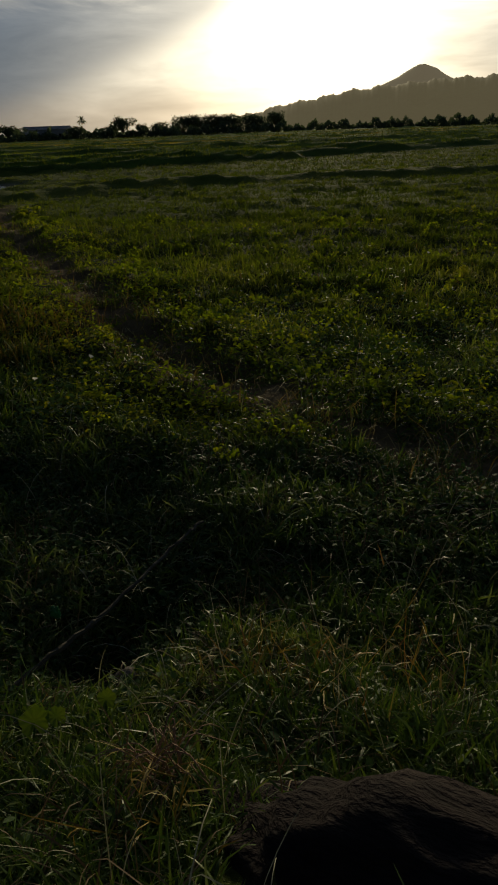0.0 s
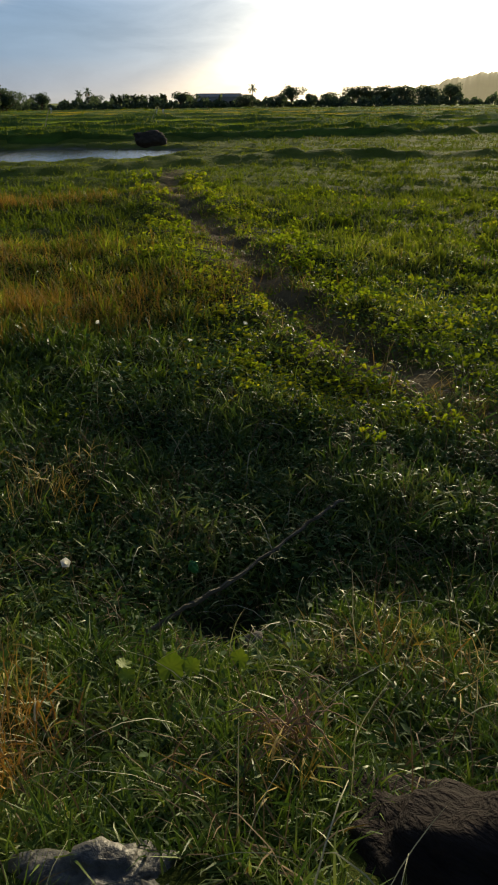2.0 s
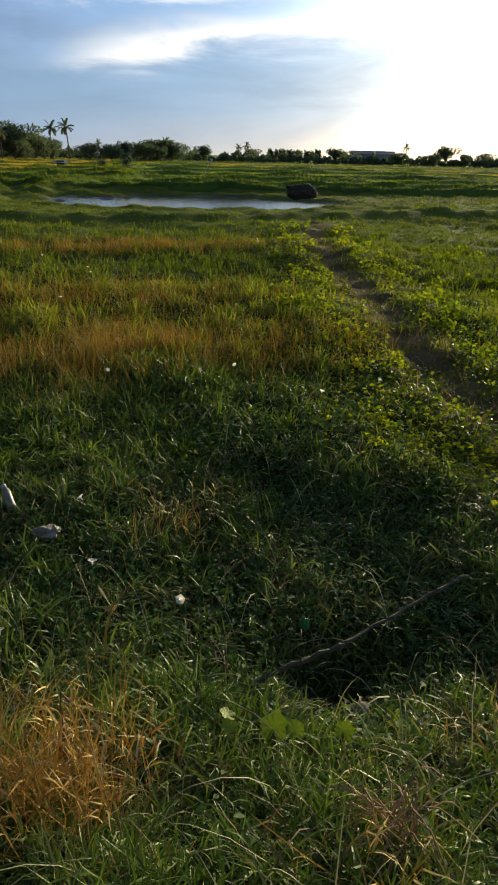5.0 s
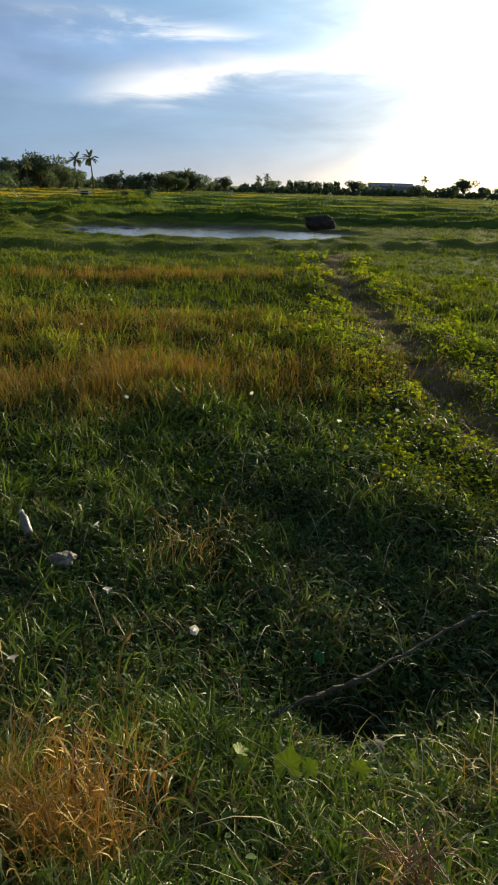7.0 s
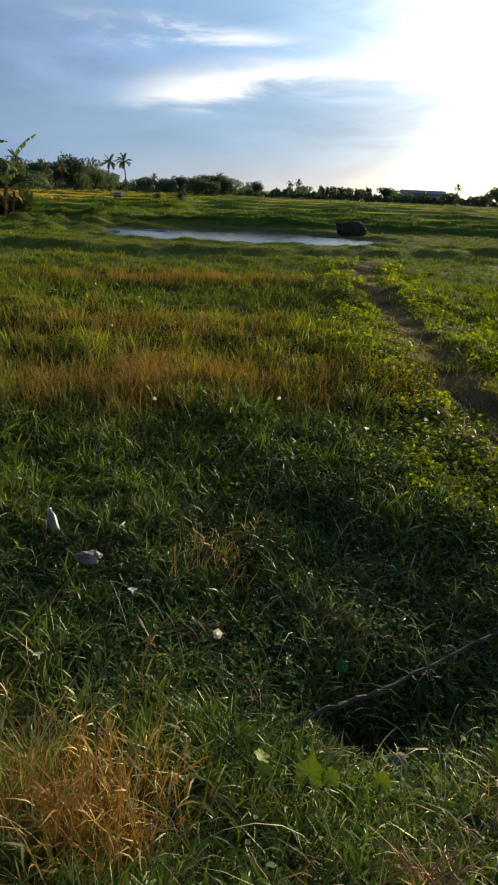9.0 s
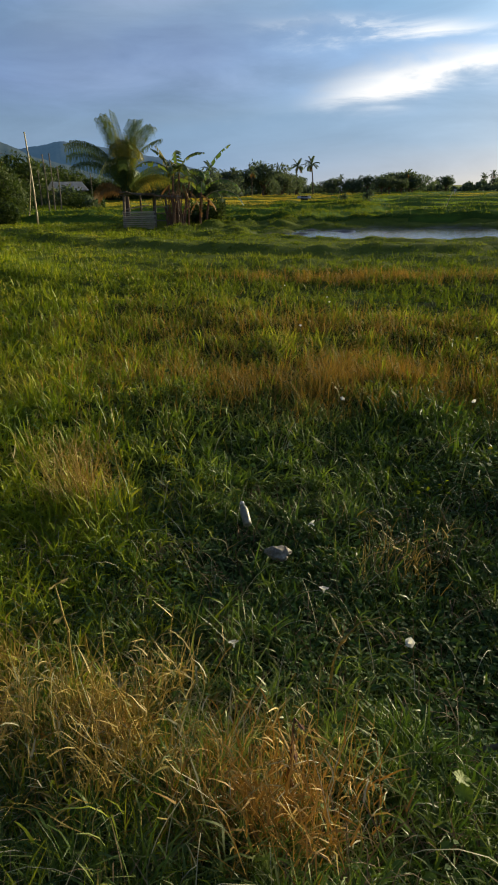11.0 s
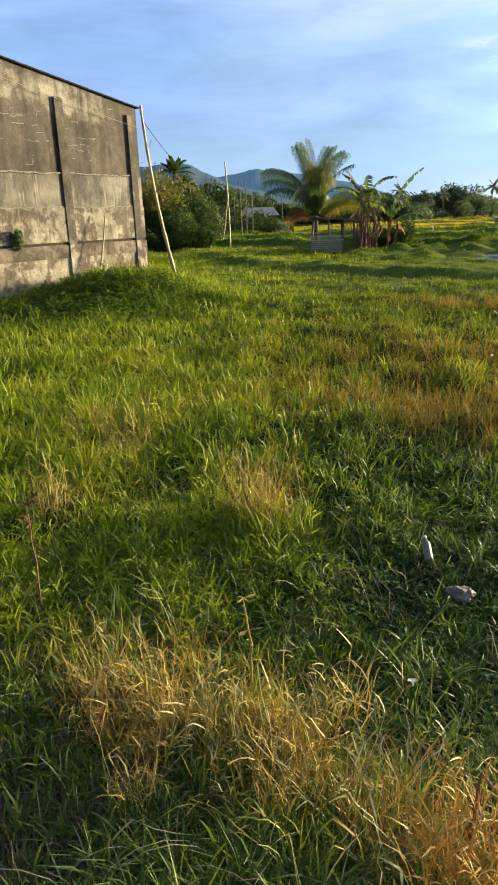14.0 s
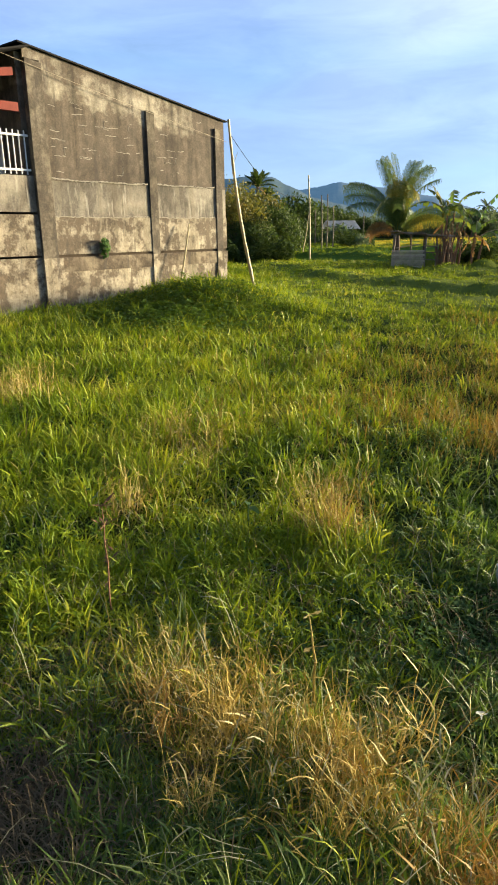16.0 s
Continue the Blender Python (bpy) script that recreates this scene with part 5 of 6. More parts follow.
BANANA_LEAF = foliage("banana_leaf", [(0.0, (0.05, 0.10, 0.025)), (0.5, (0.10, 0.165, 0.04)), (1.0, (0.24, 0.25, 0.08))], (1.7, 1.7, 0.7), 0.3, 0.45, 0.6, 0.3)


def young_palm(az, rg, specs):
    """A coconut palm still without a tall trunk. Local x runs across the view of the field, y away over it."""
    t = thing("palm_tree", Matrix.Translation(place(az, rg)) @ Matrix.Rotation(radians(az), 4, "Z") @ Matrix.Scale(0.88, 4), "young coconut palm with arching green and golden fronds behind the hut", "palm tree")
    rng = random.Random(12)
    bm = bmesh.new()
    tube(bm, [(0, 0, -0.3), (0.02, 0, 0.8), (0.0, 0, 1.9)], [0.22, 0.18, 0.15], 9)
    part("trunk", bm, BARK, t)
    for head, rise, length, droop, roll, mat in specs:
        bm = bmesh.new()
        frond(bm, (jitter(rng, 0.08), jitter(rng, 0.08), 1.75), radians(head), radians(rise), length, radians(droop), 62, 0.8, jitter(rng, 0.12), 0.021, 0.62, radians(roll), 2.6 if droop > 170 else 1.4)
        part("dead_frond" if mat is FROND_DRY else "frond", bm, mat, t, "brown hanging dead frond" if mat is FROND_DRY else "golden green frond" if mat is FROND_GOLD else "")
    return t


young_palm(61.45, 43.5, [
    (180, 79, 5.6, 92, 40, FROND), (172, 76, 5.2, 98, -30, FROND), (190, 82, 5.4, 86, 10, FROND), (184, 70, 4.6, 100, 20, FROND),
    (128, 87, 5.7, 36, 0, FROND), (112, 88, 5.8, 34, 25, FROND), (150, 87, 5.4, 36, -20, FROND), (66, 88, 5.5, 44, 15, FROND), (35, 87, 5.4, 58, 35, FROND), (-40, 86, 5.4, 66, -35, FROND), (10, 85, 4.9, 74, 0, FROND), (60, 87, 5.6, 50, 10, FROND), (-60, 88, 5.4, 56, 20, FROND), (230, 88, 5.4, 44, 10, FROND),
    (-90, 88, 5.8, 190, 0, FROND_GOLD), (-104, 87, 5.6, 185, 30, FROND_GOLD), (-76, 87, 5.5, 185, -30, FROND), (-120, 85, 5.2, 170, 45, FROND), (-60, 85, 5.0, 175, -45, FROND_GOLD), (-92, 82, 4.4, 185, 0, FROND), (90, 84, 5.2, 180, 0, FROND), (75, 82, 4.8, 170, 20, FROND),
    (2, 62, 3.9, 80, 40, FROND), (-12, 52, 3.6, 84, -35, FROND_GOLD), (172, 62, 2.7, 150, 30, FROND_DRY), (185, 56, 2.5, 140, 0, FROND_DRY)])


def banana(az, rg, stems, specs, label):
    """Stems (x, height, lean) and leaves (x, z, head, rise, length, droop, width, dry)."""
    t = thing("banana_plant", Matrix.Translation(place(az, rg)) @ Matrix.Rotation(radians(az), 4, "Z"), label, "banana plant")
    rng = random.Random(int(az * 10))
    for x, h, lean in stems:
        bm = bmesh.new()
        tube(bm, [(x, 0, -0.2), (x + lean * 0.4, jitter(rng, 0.1), h * 0.5), (x + lean, jitter(rng, 0.1), h)], [0.085, 0.07, 0.05], 8)
        part("stem", bm, DRY_STEM, t)
    for x, z, head, rise, L, droop, W, dry in specs:
        head, rise, droop = radians(head), radians(rise), radians(droop)
        d = Vector((math.cos(head), math.sin(head), 0))
        s = (Vector((-d.y, d.x, 0)) + Vector((0, 0, rng.uniform(-0.7, 0.7)))).normalized()
        p, n = Vector((x, 0, z)), 30
        bm = bmesh.new()
        rows, rib = [], []
        for j in range(n + 1):
            t2 = j / n
            w = 1.3 * W * (0.1 if t2 < 0.13 else math.sin(math.pi * min(1, 0.14 + 0.84 * t2)) ** 0.55)
            sag = Vector((0, 0, -w * (1.3 if dry else 0.55)))
            for side_ in ((-1, 1),):
                a, b2 = rng.uniform(0.4, 1.0), rng.uniform(0.4, 1.0)
                rows.append((bm.verts.new(p - s * w * a + sag * a), bm.verts.new(p), bm.verts.new(p + s * w * b2 + sag * b2)))
            rib.append(p + Vector((0, 0, 0.012)))
            ang = rise - droop * t2 ** 1.2
            p = p + (d * math.cos(ang) + Vector((0, 0, math.sin(ang)))) * (L / n)
        for u, w in zip(rows[:-1], rows[1:]):
            if rng.random() > 0.2:
                bm.faces.new((u[0], u[1], w[1], w[0]))
            if rng.random() > 0.2:
                bm.faces.new((u[1], u[2], w[2], w[1]))
        loose = [v for v in bm.verts if not v.link_faces]
        bmesh.ops.delete(bm, geom=loose, context="VERTS")
        leaf = part("dry_leaf" if dry else "leaf", bm, FROND_DRY if dry == 1 else FROND_GOLD if dry == 2 else BANANA_LEAF, t, "brown hanging dry leaf" if dry == 1 else "yellowing leaf" if dry else "")
        if not dry:
            bm = bmesh.new()
            tube(bm, rib, [0.025 * (1 - 0.8 * i / n) for i in range(n + 1)], 4)
            part("midrib", bm, PALE_SLAT, leaf)
    return t


def dead_stems(az, rg, seed):
    """Bare brown stems of cut-down plants."""
    rng = random.Random(seed)
    t = thing("dead_stem_cluster", Matrix.Translation(place(az, rg)), "cluster of upright dry brown stems beside the hut", "plant")
    for i in range(17):
        x, y, h = jitter(rng, 0.5), jitter(rng, 0.3), rng.uniform(0.7, 2.3)
        bm = bmesh.new()
        tube(bm, [(x, y, -0.1), (x * 1.15 + jitter(rng, 0.1), y, h * 0.5), (x * 1.3 + jitter(rng, 0.45), y + jitter(rng, 0.3), h)], [0.05, 0.038, 0.018], 6)
        part("stem", bm, DRY_STEM, t)


dead_stems(57.9, 38.9, 61)
dead_stems(57.3, 39.3, 62)
banana(57.5, 40.0, [(-0.25, 2.5, 0.1), (0.1, 2.7, 0.1), (0.35, 2.2, 0.4)], [
    (-0.1, 2.5, 180, 55, 2.4, 95, 0.30, 0), (-0.1, 2.5, 165, 75, 2.0, 60, 0.26, 0), (0.2, 2.7, 10, 72, 2.0, 90, 0.30, 0), (0.2, 2.6, -70, 60, 1.9, 150, 0.34, 0), (0.2, 2.6, -110, 65, 1.8, 150, 0.32, 0),
    (0.4, 2.3, 0, 50, 2.0, 120, 0.32, 0), (0.4, 2.3, -30, 65, 1.8, 140, 0.3, 0), (0.1, 2.6, 90, 80, 2.2, 90, 0.3, 0), (-0.3, 2.4, 185, 86, 1.9, 45, 0.24, 2), (-0.2, 2.4, -95, 85, 1.7, 110, 0.26, 2),
    (-0.2, 2.2, 180, -30, 1.3, 50, 0.12, 1), (0.1, 2.3, -90, -40, 1.5, 50, 0.12, 1), (0.4, 2.0, 0, -30, 1.4, 50, 0.12, 1), (0.3, 2.2, -60, -40, 1.6, 40, 0.1, 1), (-0.3, 2.1, -120, -50, 1.5, 30, 0.1, 1)], "clump of banana plants with torn green and dry leaves")
banana(55.7, 40.6, [(0.0, 2.1, 0.15), (0.35, 1.5, 0.2)], [
    (0.15, 2.1, 12, 74, 3.0, 48, 0.28, 0), (0.15, 2.0, 0, 48, 2.8, 118, 0.32, 0), (0.3, 1.6, -8, 38, 2.7, 112, 0.30, 0), (0.1, 2.0, 180, 60, 2.2, 110, 0.32, 0), (0.1, 2.0, 160, 75, 2.0, 80, 0.28, 0), (0.15, 2.0, -90, 60, 1.9, 150, 0.34, 0), (0.4, 1.5, -50, 55, 1.8, 140, 0.3, 0),
    (0.1, 1.8, 0, -20, 1.3, 60, 0.12, 1), (0.1, 1.8, -90, -40, 1.4, 50, 0.12, 1), (0.2, 1.7, 190, -30, 1.2, 50, 0.12, 1)], "banana plant with long leaves drooping over the field")


# ---- far trees ----
oak = broadleaf(31, 7.0, 8.0, HAZY_CROWN, "dark rounded broadleaf tree at the edge of the paddies", 2600, 9, 0.26)
dense = broadleaf(32, 6.0, 9.0, HAZY_CROWN, "wide dense dark tree on the far edge of the fields", 2600, 10, 0.26, 0.12)
warm = broadleaf(33, 6.0, 6.0, CROWN_WARM, "bushy tree with yellowing leaves behind the wall", 7000, 11, 0.13, 0.10)
leafy = broadleaf(36, 5.0, 5.5, LEAFY, "full green tree behind the bamboo pole", 8000, 12, 0.12, 0.06)
slim = broadleaf(34, 5.0, 2.2, HAZY_CROWN, "slim upright dark tree in a far row", 300, 5, 0.4, 0.15)
village = broadleaf(37, 6.0, 7.0, LEAFY, "dense dark green tree behind the village posts", 3600, 11, 0.24, 0.08)
young = palm(42, 5.2, 1.6, 15, "shaggy upright young palm above the village trees", LEAFY, 1, 26, 0.4, 0.1, 1.0, 0.03, 0.5)
tall_palm = palm(41, 7.0, 2.3, 12, "tall coconut palm dark against the evening sky", HAZY_CROWN, 2, 12, 0.6, 0.5, 1.5, 0.09)

used = set()


def tree(kind, az, rng, top, turn=0.0):
    """A copy of a kind of tree with its top at the given height."""
    base_h = {oak: 7.0, dense: 6.0, warm: 6.0, leafy: 5.0, slim: 5.0, tall_palm: 8.6, village: 6.0, young: 6.9}[kind]
    g = float(place(az, rng).z)
    sc = (top - g) / base_h
    if kind not in used:
        used.add(kind)
        return at_place(kind, az, rng, turn, sc)
    return copy_at(kind, az, rng, turn, sc)


def el(deg, rng):
    return 1.6 + rng * math.tan(radians(deg))


rnd = random.Random(77)
for kind, az, rg, e in [
        (young, 72.6, 70, 5.0), (young, 71.9, 74, 3.6), (warm, 74.6, 50, 4.3), (warm, 73.4, 56, 4.0), (leafy, 72.2, 54, 3.0), (leafy, 71.3, 52, 2.3), (leafy, 70.4, 56, 1.3), (village, 69.5, 110, 3.1), (leafy, 72.9, 48, 1.4), (village, 68.4, 118, 2.5), (village, 67.3, 125, 2.2), (village, 66.2, 128, 2.0), (village, 65.1, 130, 1.6), (village, 64.0, 130, 1.1), (village, 62.8, 128, 0.9), (village, 61.5, 125, 1.0),
        (dense, 66.0, 150, 1.3), (dense, 63.5, 150, 1.2), (oak, 60.5, 140, 1.3), (dense, 57.5, 120, 1.6), (oak, 55.6, 130, 1.6), (tall_palm, 54.6, 140, 2.0), (oak, 53.4, 140, 1.5), (dense, 52.2, 150, 1.6), (oak, 50.4, 150, 2.1),
        (dense, 49.0, 160, 1.4), (tall_palm, 47.9, 170, 2.05), (tall_palm, 46.5, 170, 2.2), (dense, 45.0, 180, 0.8), (dense, 43.4, 180, 0.75), (oak, 42.2, 185, 0.9), (dense, 39.9, 190, 1.2), (dense, 38.7, 190, 1.2), (oak, 36.2, 210, 0.75),
        (tall_palm, 33.4, 230, 0.8), (tall_palm, 32.8, 230, 0.95), (oak, 32.4, 235, 0.6), (oak, 25.9, 240, 0.75), (oak, 25.2, 245, 0.6), (tall_palm, 20.4, 240, 1.1), (dense, 21.0, 245, 0.6),
        (oak, 17.4, 240, 1.1), (dense, 18.3, 245, 0.6), (oak, 16.0, 250, 0.55), (dense, 14.6, 250, 0.7), (dense, 12.8, 250, 1.1), (dense, 11.6, 250, 1.15), (dense, 10.3, 250, 1.15), (dense, 8.9, 255, 1.15), (dense, 7.2, 260, 1.05), (oak, 5.6, 265, 1.1)]:
    tree(kind, az, rg, el(e, rg), rnd.uniform(0, 360))
for i in range(26):
    az = rnd.uniform(37, 62)
    rg = (135 if az > 50 else 180) + rnd.uniform(-6, 25)
    tree(rnd.choice((oak, dense)), az, rg, el(rnd.uniform(0.45, 1.0) + (0.4 if az > 48 else 0.0), rg), rnd.uniform(0, 360))
for az, e in ((51.4, 1.6), (53.0, 1.5), (56.2, 1.4), (44.2, 0.9), (39.2, 1.15), (57.8, 1.3)):
    tree(tall_palm, az, 140 if az > 50 else 185, el(e, 140 if az > 50 else 185), rnd.uniform(0, 360))
for i in range(15):
    tree(slim, 31.0 - 0.28 * i + jitter(rnd, 0.06), 245, el(0.55 + jitter(rnd, 0.1), 245), rnd.uniform(0, 360))


def far_shrubs():
    """The low dark belt of shrubs under the far trees."""
    rng = np.random.RandomState(5)
    n = 22000
    az = rng.uniform(-30, 84, n)
    wob = np.sin(az * 0.9) * 12 + np.sin(az * 0.31 + 1) * 18
    r = np.where(az > 52, 150 - (az - 52) * 1.6, 215 + (52 - az) * 0.6) + wob * 0.5 + rng.uniform(0, 14, n)
    a = np.radians(az)
    x, y = EYE_X - r * np.sin(a), EYE_Y + r * np.cos(a)
    top = 1.3 + 0.9 * np.sin(az * 2.1) * np.sin(az * 0.7 + 2) + 0.7 * np.sin(az * 5.3) + 0.4 * np.sin(az * 13)
    z = -0.4 + np.clip(top + 0.9, 0.5, 4) * rng.uniform(0, 1, n) ** 0.8
    p = np.stack([x, y, z], 1)
    u = rng.normal(size=(n, 3)); u /= np.linalg.norm(u, axis=1)[:, None]
    w = np.cross(u, rng.normal(size=(n, 3))); w /= np.linalg.norm(w, axis=1)[:, None]
    s = rng.uniform(0.35, 0.9, n)[:, None]
    co = np.stack([p - u * s, p + w * s * 0.6, p + u * s, p - w * s * 0.6], 1).reshape(-1, 3)
    ob = fast_mesh("far_shrubs", co, [np.arange(n)[:, None] * 4 + np.array([[0, 1, 2, 3]])], HAZY_CROWN)
    return tagged(ob, "dark belt of low shrubs along the far field edge", "shrubs", kind="stuff")


far_shrubs()


def shrub_belt(name, az0, az1, r0, r1, high, count, leaf, seed, mat, label):
    """Uneven low scrub that hides the feet of trees and houses."""
    rng = np.random.RandomState(seed)
    a, r = np.radians(rng.uniform(az0, az1, count)), rng.uniform(r0, r1, count)
    x, y = EYE_X - r * np.sin(a), EYE_Y + r * np.cos(a)
    top = high * np.clip(0.62 + 0.55 * ripple(x, y, 3.2, seed) + 0.3 * ripple(x, y, 1.1, seed + 1), 0.08, 1.4)
    leaves(name, x, y, leaf * rng.uniform(0.5, 1.5, count), top * rng.uniform(0, 1, count) ** 0.6, mat, rng, label, 1.8)


shrub_belt("village_scrub", 69.8, 76.0, 44.0, 55.0, 1.5, 15000, 0.17, 151, LEAFY, "low green scrub at the feet of the village trees")
shrub_belt("house_scrub", 63.2, 68.8, 74.0, 90.0, 1.5, 9000, 0.24, 153, LEAFY, "dark bushes growing before the village house")
shrub_belt("hut_scrub", 53.6, 56.6, 41.0, 46.0, 1.1, 3500, 0.15, 155, LEAFY, "leafy bushes beneath the banana plants")


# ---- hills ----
def glowing_hill_material(name, a, b, scale, haze):
    """Hill surface whose own glow stands in for miles of bright evening air."""
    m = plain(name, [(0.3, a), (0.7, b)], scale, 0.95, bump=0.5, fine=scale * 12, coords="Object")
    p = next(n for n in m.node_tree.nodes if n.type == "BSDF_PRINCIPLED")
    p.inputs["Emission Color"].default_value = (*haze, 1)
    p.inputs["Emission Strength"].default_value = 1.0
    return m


# the last colour is emitted: warm for glare near the sun, blue for haze
HILL_NEAR = glowing_hill_material("glowing_wooded_ridge", (0.03, 0.05, 0.025), (0.09, 0.11, 0.05), 0.03, (0.34, 0.28, 0.15))
HILL_FAR = glowing_hill_material("hazy_blue_hills", (0.012, 0.024, 0.03), (0.045, 0.062, 0.07), 0.012, (0.030, 0.064, 0.105))
HILL_MID = glowing_hill_material("hazy_wooded_foothills", (0.008, 0.018, 0.016), (0.045, 0.062, 0.05), 0.016, (0.018, 0.042, 0.066))
CONE = glowing_hill_material("glowing_bare_cone_hill", (0.16, 0.13, 0.09), (0.24, 0.20, 0.14), 0.01, (0.45, 0.37, 0.22))


def ridge(name, profile, rng_near, depth, mat, label, rough=0.04, seed=0, step=0.25):
    """A range of hills whose crest runs through (azimuth, elevation) pairs."""
    azs = np.arange(profile[0][0], profile[-1][0] + 1e-6, step)
    els = np.interp(azs, [p[0] for p in profile], [p[1] for p in profile])
    r = np.random.RandomState(seed)
    bump = sum(np.sin(azs * f + r.uniform(0, 6)) * amp for f, amp in ((3.1, 1.0), (7.7, 0.6), (17.0, 0.45), (31.0, 0.3)))
    els = np.maximum(els + rough * bump, 0.02)
    rows, co = 9, []
    for i in range(rows):
        t = i / (rows - 1)
        rr = rng_near + depth * t
        shape = math.sin(math.pi * 0.5 * min(1, t / 0.6)) if t <= 0.6 else math.cos(math.pi * 0.5 * (t - 0.6) / 0.4)
        crest = (rng_near + depth * 0.6) * np.tan(np.radians(els))
        a = np.radians(azs)
        wig = 1 + 0.006 * np.sin(azs * 2.3 + i)
        co.append(np.stack([EYE_X - rr * wig * np.sin(a), EYE_Y + rr * wig * np.cos(a), -1.0 + (crest + 2.6) * shape * (1 + 0.005 * np.sin(azs * 3 + i * 2) * (t < 0.55))], 1))
    n = len(azs)
    co = np.concatenate(co)
    i, j = np.meshgrid(np.arange(rows - 1), np.arange(n - 1), indexing="ij")
    quads = np.stack([i * n + j, (i + 1) * n + j, (i + 1) * n + j + 1, i * n + j + 1], -1).reshape(-1, 4)
    ob = fast_mesh(name, co, [quads], mat)
    ob.data.polygons.foreach_set("use_smooth", np.ones(len(quads), dtype=bool))
    return tagged(ob, label, "hill", kind="structure")


ridge("backdrop_ridge", [(-60, 1.0), (-40, 2.2), (-25, 2.6), (-10.5, 2.75), (-7, 2.7), (-3, 2.45), (0, 2.2), (3, 1.7), (5, 1.45), (7, 1.0), (10, 0.5), (14, 0.1)], 420, 260, HILL_NEAR, "long low wooded ridge against the low sun, glowing for haze", 0.07, 1, 0.1)
ridge("backdrop_cone_hill", [(-9.5, 1.8), (-8, 2.5), (-7, 2.95), (-6.2, 3.45), (-5.4, 3.74), (-5.0, 3.72), (-4.2, 3.35), (-3.2, 2.85), (-2, 2.3), (0, 1.6)], 2300, 900, CONE, "pointed bare hill rising behind the ridge, glowing for haze", 0.01, 2, 0.1)
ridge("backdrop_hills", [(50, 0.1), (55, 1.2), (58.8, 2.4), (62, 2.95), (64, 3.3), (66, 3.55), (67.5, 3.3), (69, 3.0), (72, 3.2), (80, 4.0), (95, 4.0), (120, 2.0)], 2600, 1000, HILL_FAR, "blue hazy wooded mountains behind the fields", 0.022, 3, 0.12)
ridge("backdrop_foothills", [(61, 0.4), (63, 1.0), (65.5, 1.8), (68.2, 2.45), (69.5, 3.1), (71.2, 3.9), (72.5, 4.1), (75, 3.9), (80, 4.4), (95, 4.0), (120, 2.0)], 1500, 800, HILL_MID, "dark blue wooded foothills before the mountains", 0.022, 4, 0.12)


# ---- water ----
def make_water():
    bm = bmesh.new()
    n = 48
    ring = []
    for i in range(n):
        a = 2 * math.pi * i / n
        u, v = 9.0 * math.cos(a), 6.8 * math.sin(a)
        ring.append(bm.verts.new((POND[0] + 0.8 * u - 0.6 * v, POND[1] + 0.6 * u + 0.8 * v, -0.574)))
    bm.faces.new(ring)
    m, k, out = material("muddy_water")
    p = k.add("ShaderNodeBsdfPrincipled")
    pos = k.add("ShaderNodeNewGeometry").outputs["Position"]
    k.link(k.ramp(k.noise(pos, 0.7, 4), [(0.3, (0.05, 0.045, 0.04)), (0.7, (0.11, 0.10, 0.085))]), p.inputs["Base Color"])
    p.inputs["Roughness"].default_value = 0.12
    b = k.add("ShaderNodeBump")
    b.inputs["Strength"].default_value, b.inputs["Distance"].default_value = 0.16, 0.05
    k.link(k.noise(pos, 3.5, 5), b.inputs["Height"])
    k.link(b.outputs[0], p.inputs["Normal"])
    k.link(p.outputs[0], out.inputs[0])
    return tagged(part("water", bm, m), "shallow muddy pool reflecting the bright sky", "water", kind="structure")


make_water()


# ---- the dark lump by the pool ----
def lump(name, m, size, mat, label, category, seed, rough=0.25, detail=3, flat=0.0, boxy=1.0):
    bm = bmesh.new()
    bmesh.ops.create_icosphere(bm, subdivisions=detail, radius=1.0)
    noise.seed_set(seed)
    for v in bm.verts:
        n1 = noise.noise(v.co * 1.3 + Vector((seed, 0, 0))) + 0.5 * noise.noise(v.co * 3.1 + Vector((0, seed, 0))) + 0.25 * noise.noise(v.co * 7.0) + 0.16 * noise.noise(Vector((v.co.x * 4, v.co.y * 8, v.co.z * 16)))
        if boxy != 1.0:
            v.co = Vector([math.copysign(abs(c) ** boxy, c) for c in v.co])
        v.co = v.co * (1 + rough * n1)
        if flat and v.co.z < -flat:
            v.co.z = -flat
        v.co = Vector((v.co.x * size[0], v.co.y * size[1], v.co.z * size[2]))
    ob = part(name, bm, mat)
    ob.matrix_world = m
    for f in ob.data.polygons:
        f.use_smooth = True
    return tagged(ob, label, category)


MOUND = plain("dark_mud_and_straw", [(0.3, (0.03, 0.026, 0.02)), (0.7, (0.12, 0.10, 0.075))], 6, 0.95, bump=1.0)
p = place(28.25, 33.5)
lump("earth_mound", Matrix.Translation((p.x, p.y, 0.08)) @ Matrix.Rotation(radians(28), 4, "Z"), (0.74, 0.5, 0.34), MOUND, "dark rounded mound of mud and straw beside the pool", "mound", 3, 0.35, 4, boxy=0.95)
lump("boulder", Matrix.Translation((-0.12, 1.19, 0.05)) @ Euler((radians(-8), radians(7), radians(-10))).to_matrix().to_4x4(), (0.60, 0.33, 0.27), STONE, "dark brown weathered boulder lying in the grass", "rock", 8, 0.28, 5)


# ---- small things in the grass ----
def lathe(bm, profile, sides=14):
    rings = [[bm.verts.new((r * math.cos(2 * math.pi * i / sides), r * math.sin(2 * math.pi * i / sides), z)) for i in range(sides)] for r, z in profile]
    for u, w in zip(rings[:-1], rings[1:]):
        for i in range(sides):
            bm.faces.new((u[i], u[(i + 1) % sides], w[(i + 1) % sides], w[i]))
    bm.faces.new(rings[0][::-1])
    bm.faces.new(rings[-1])
    for f in bm.faces:
        f.smooth = True
    return bm


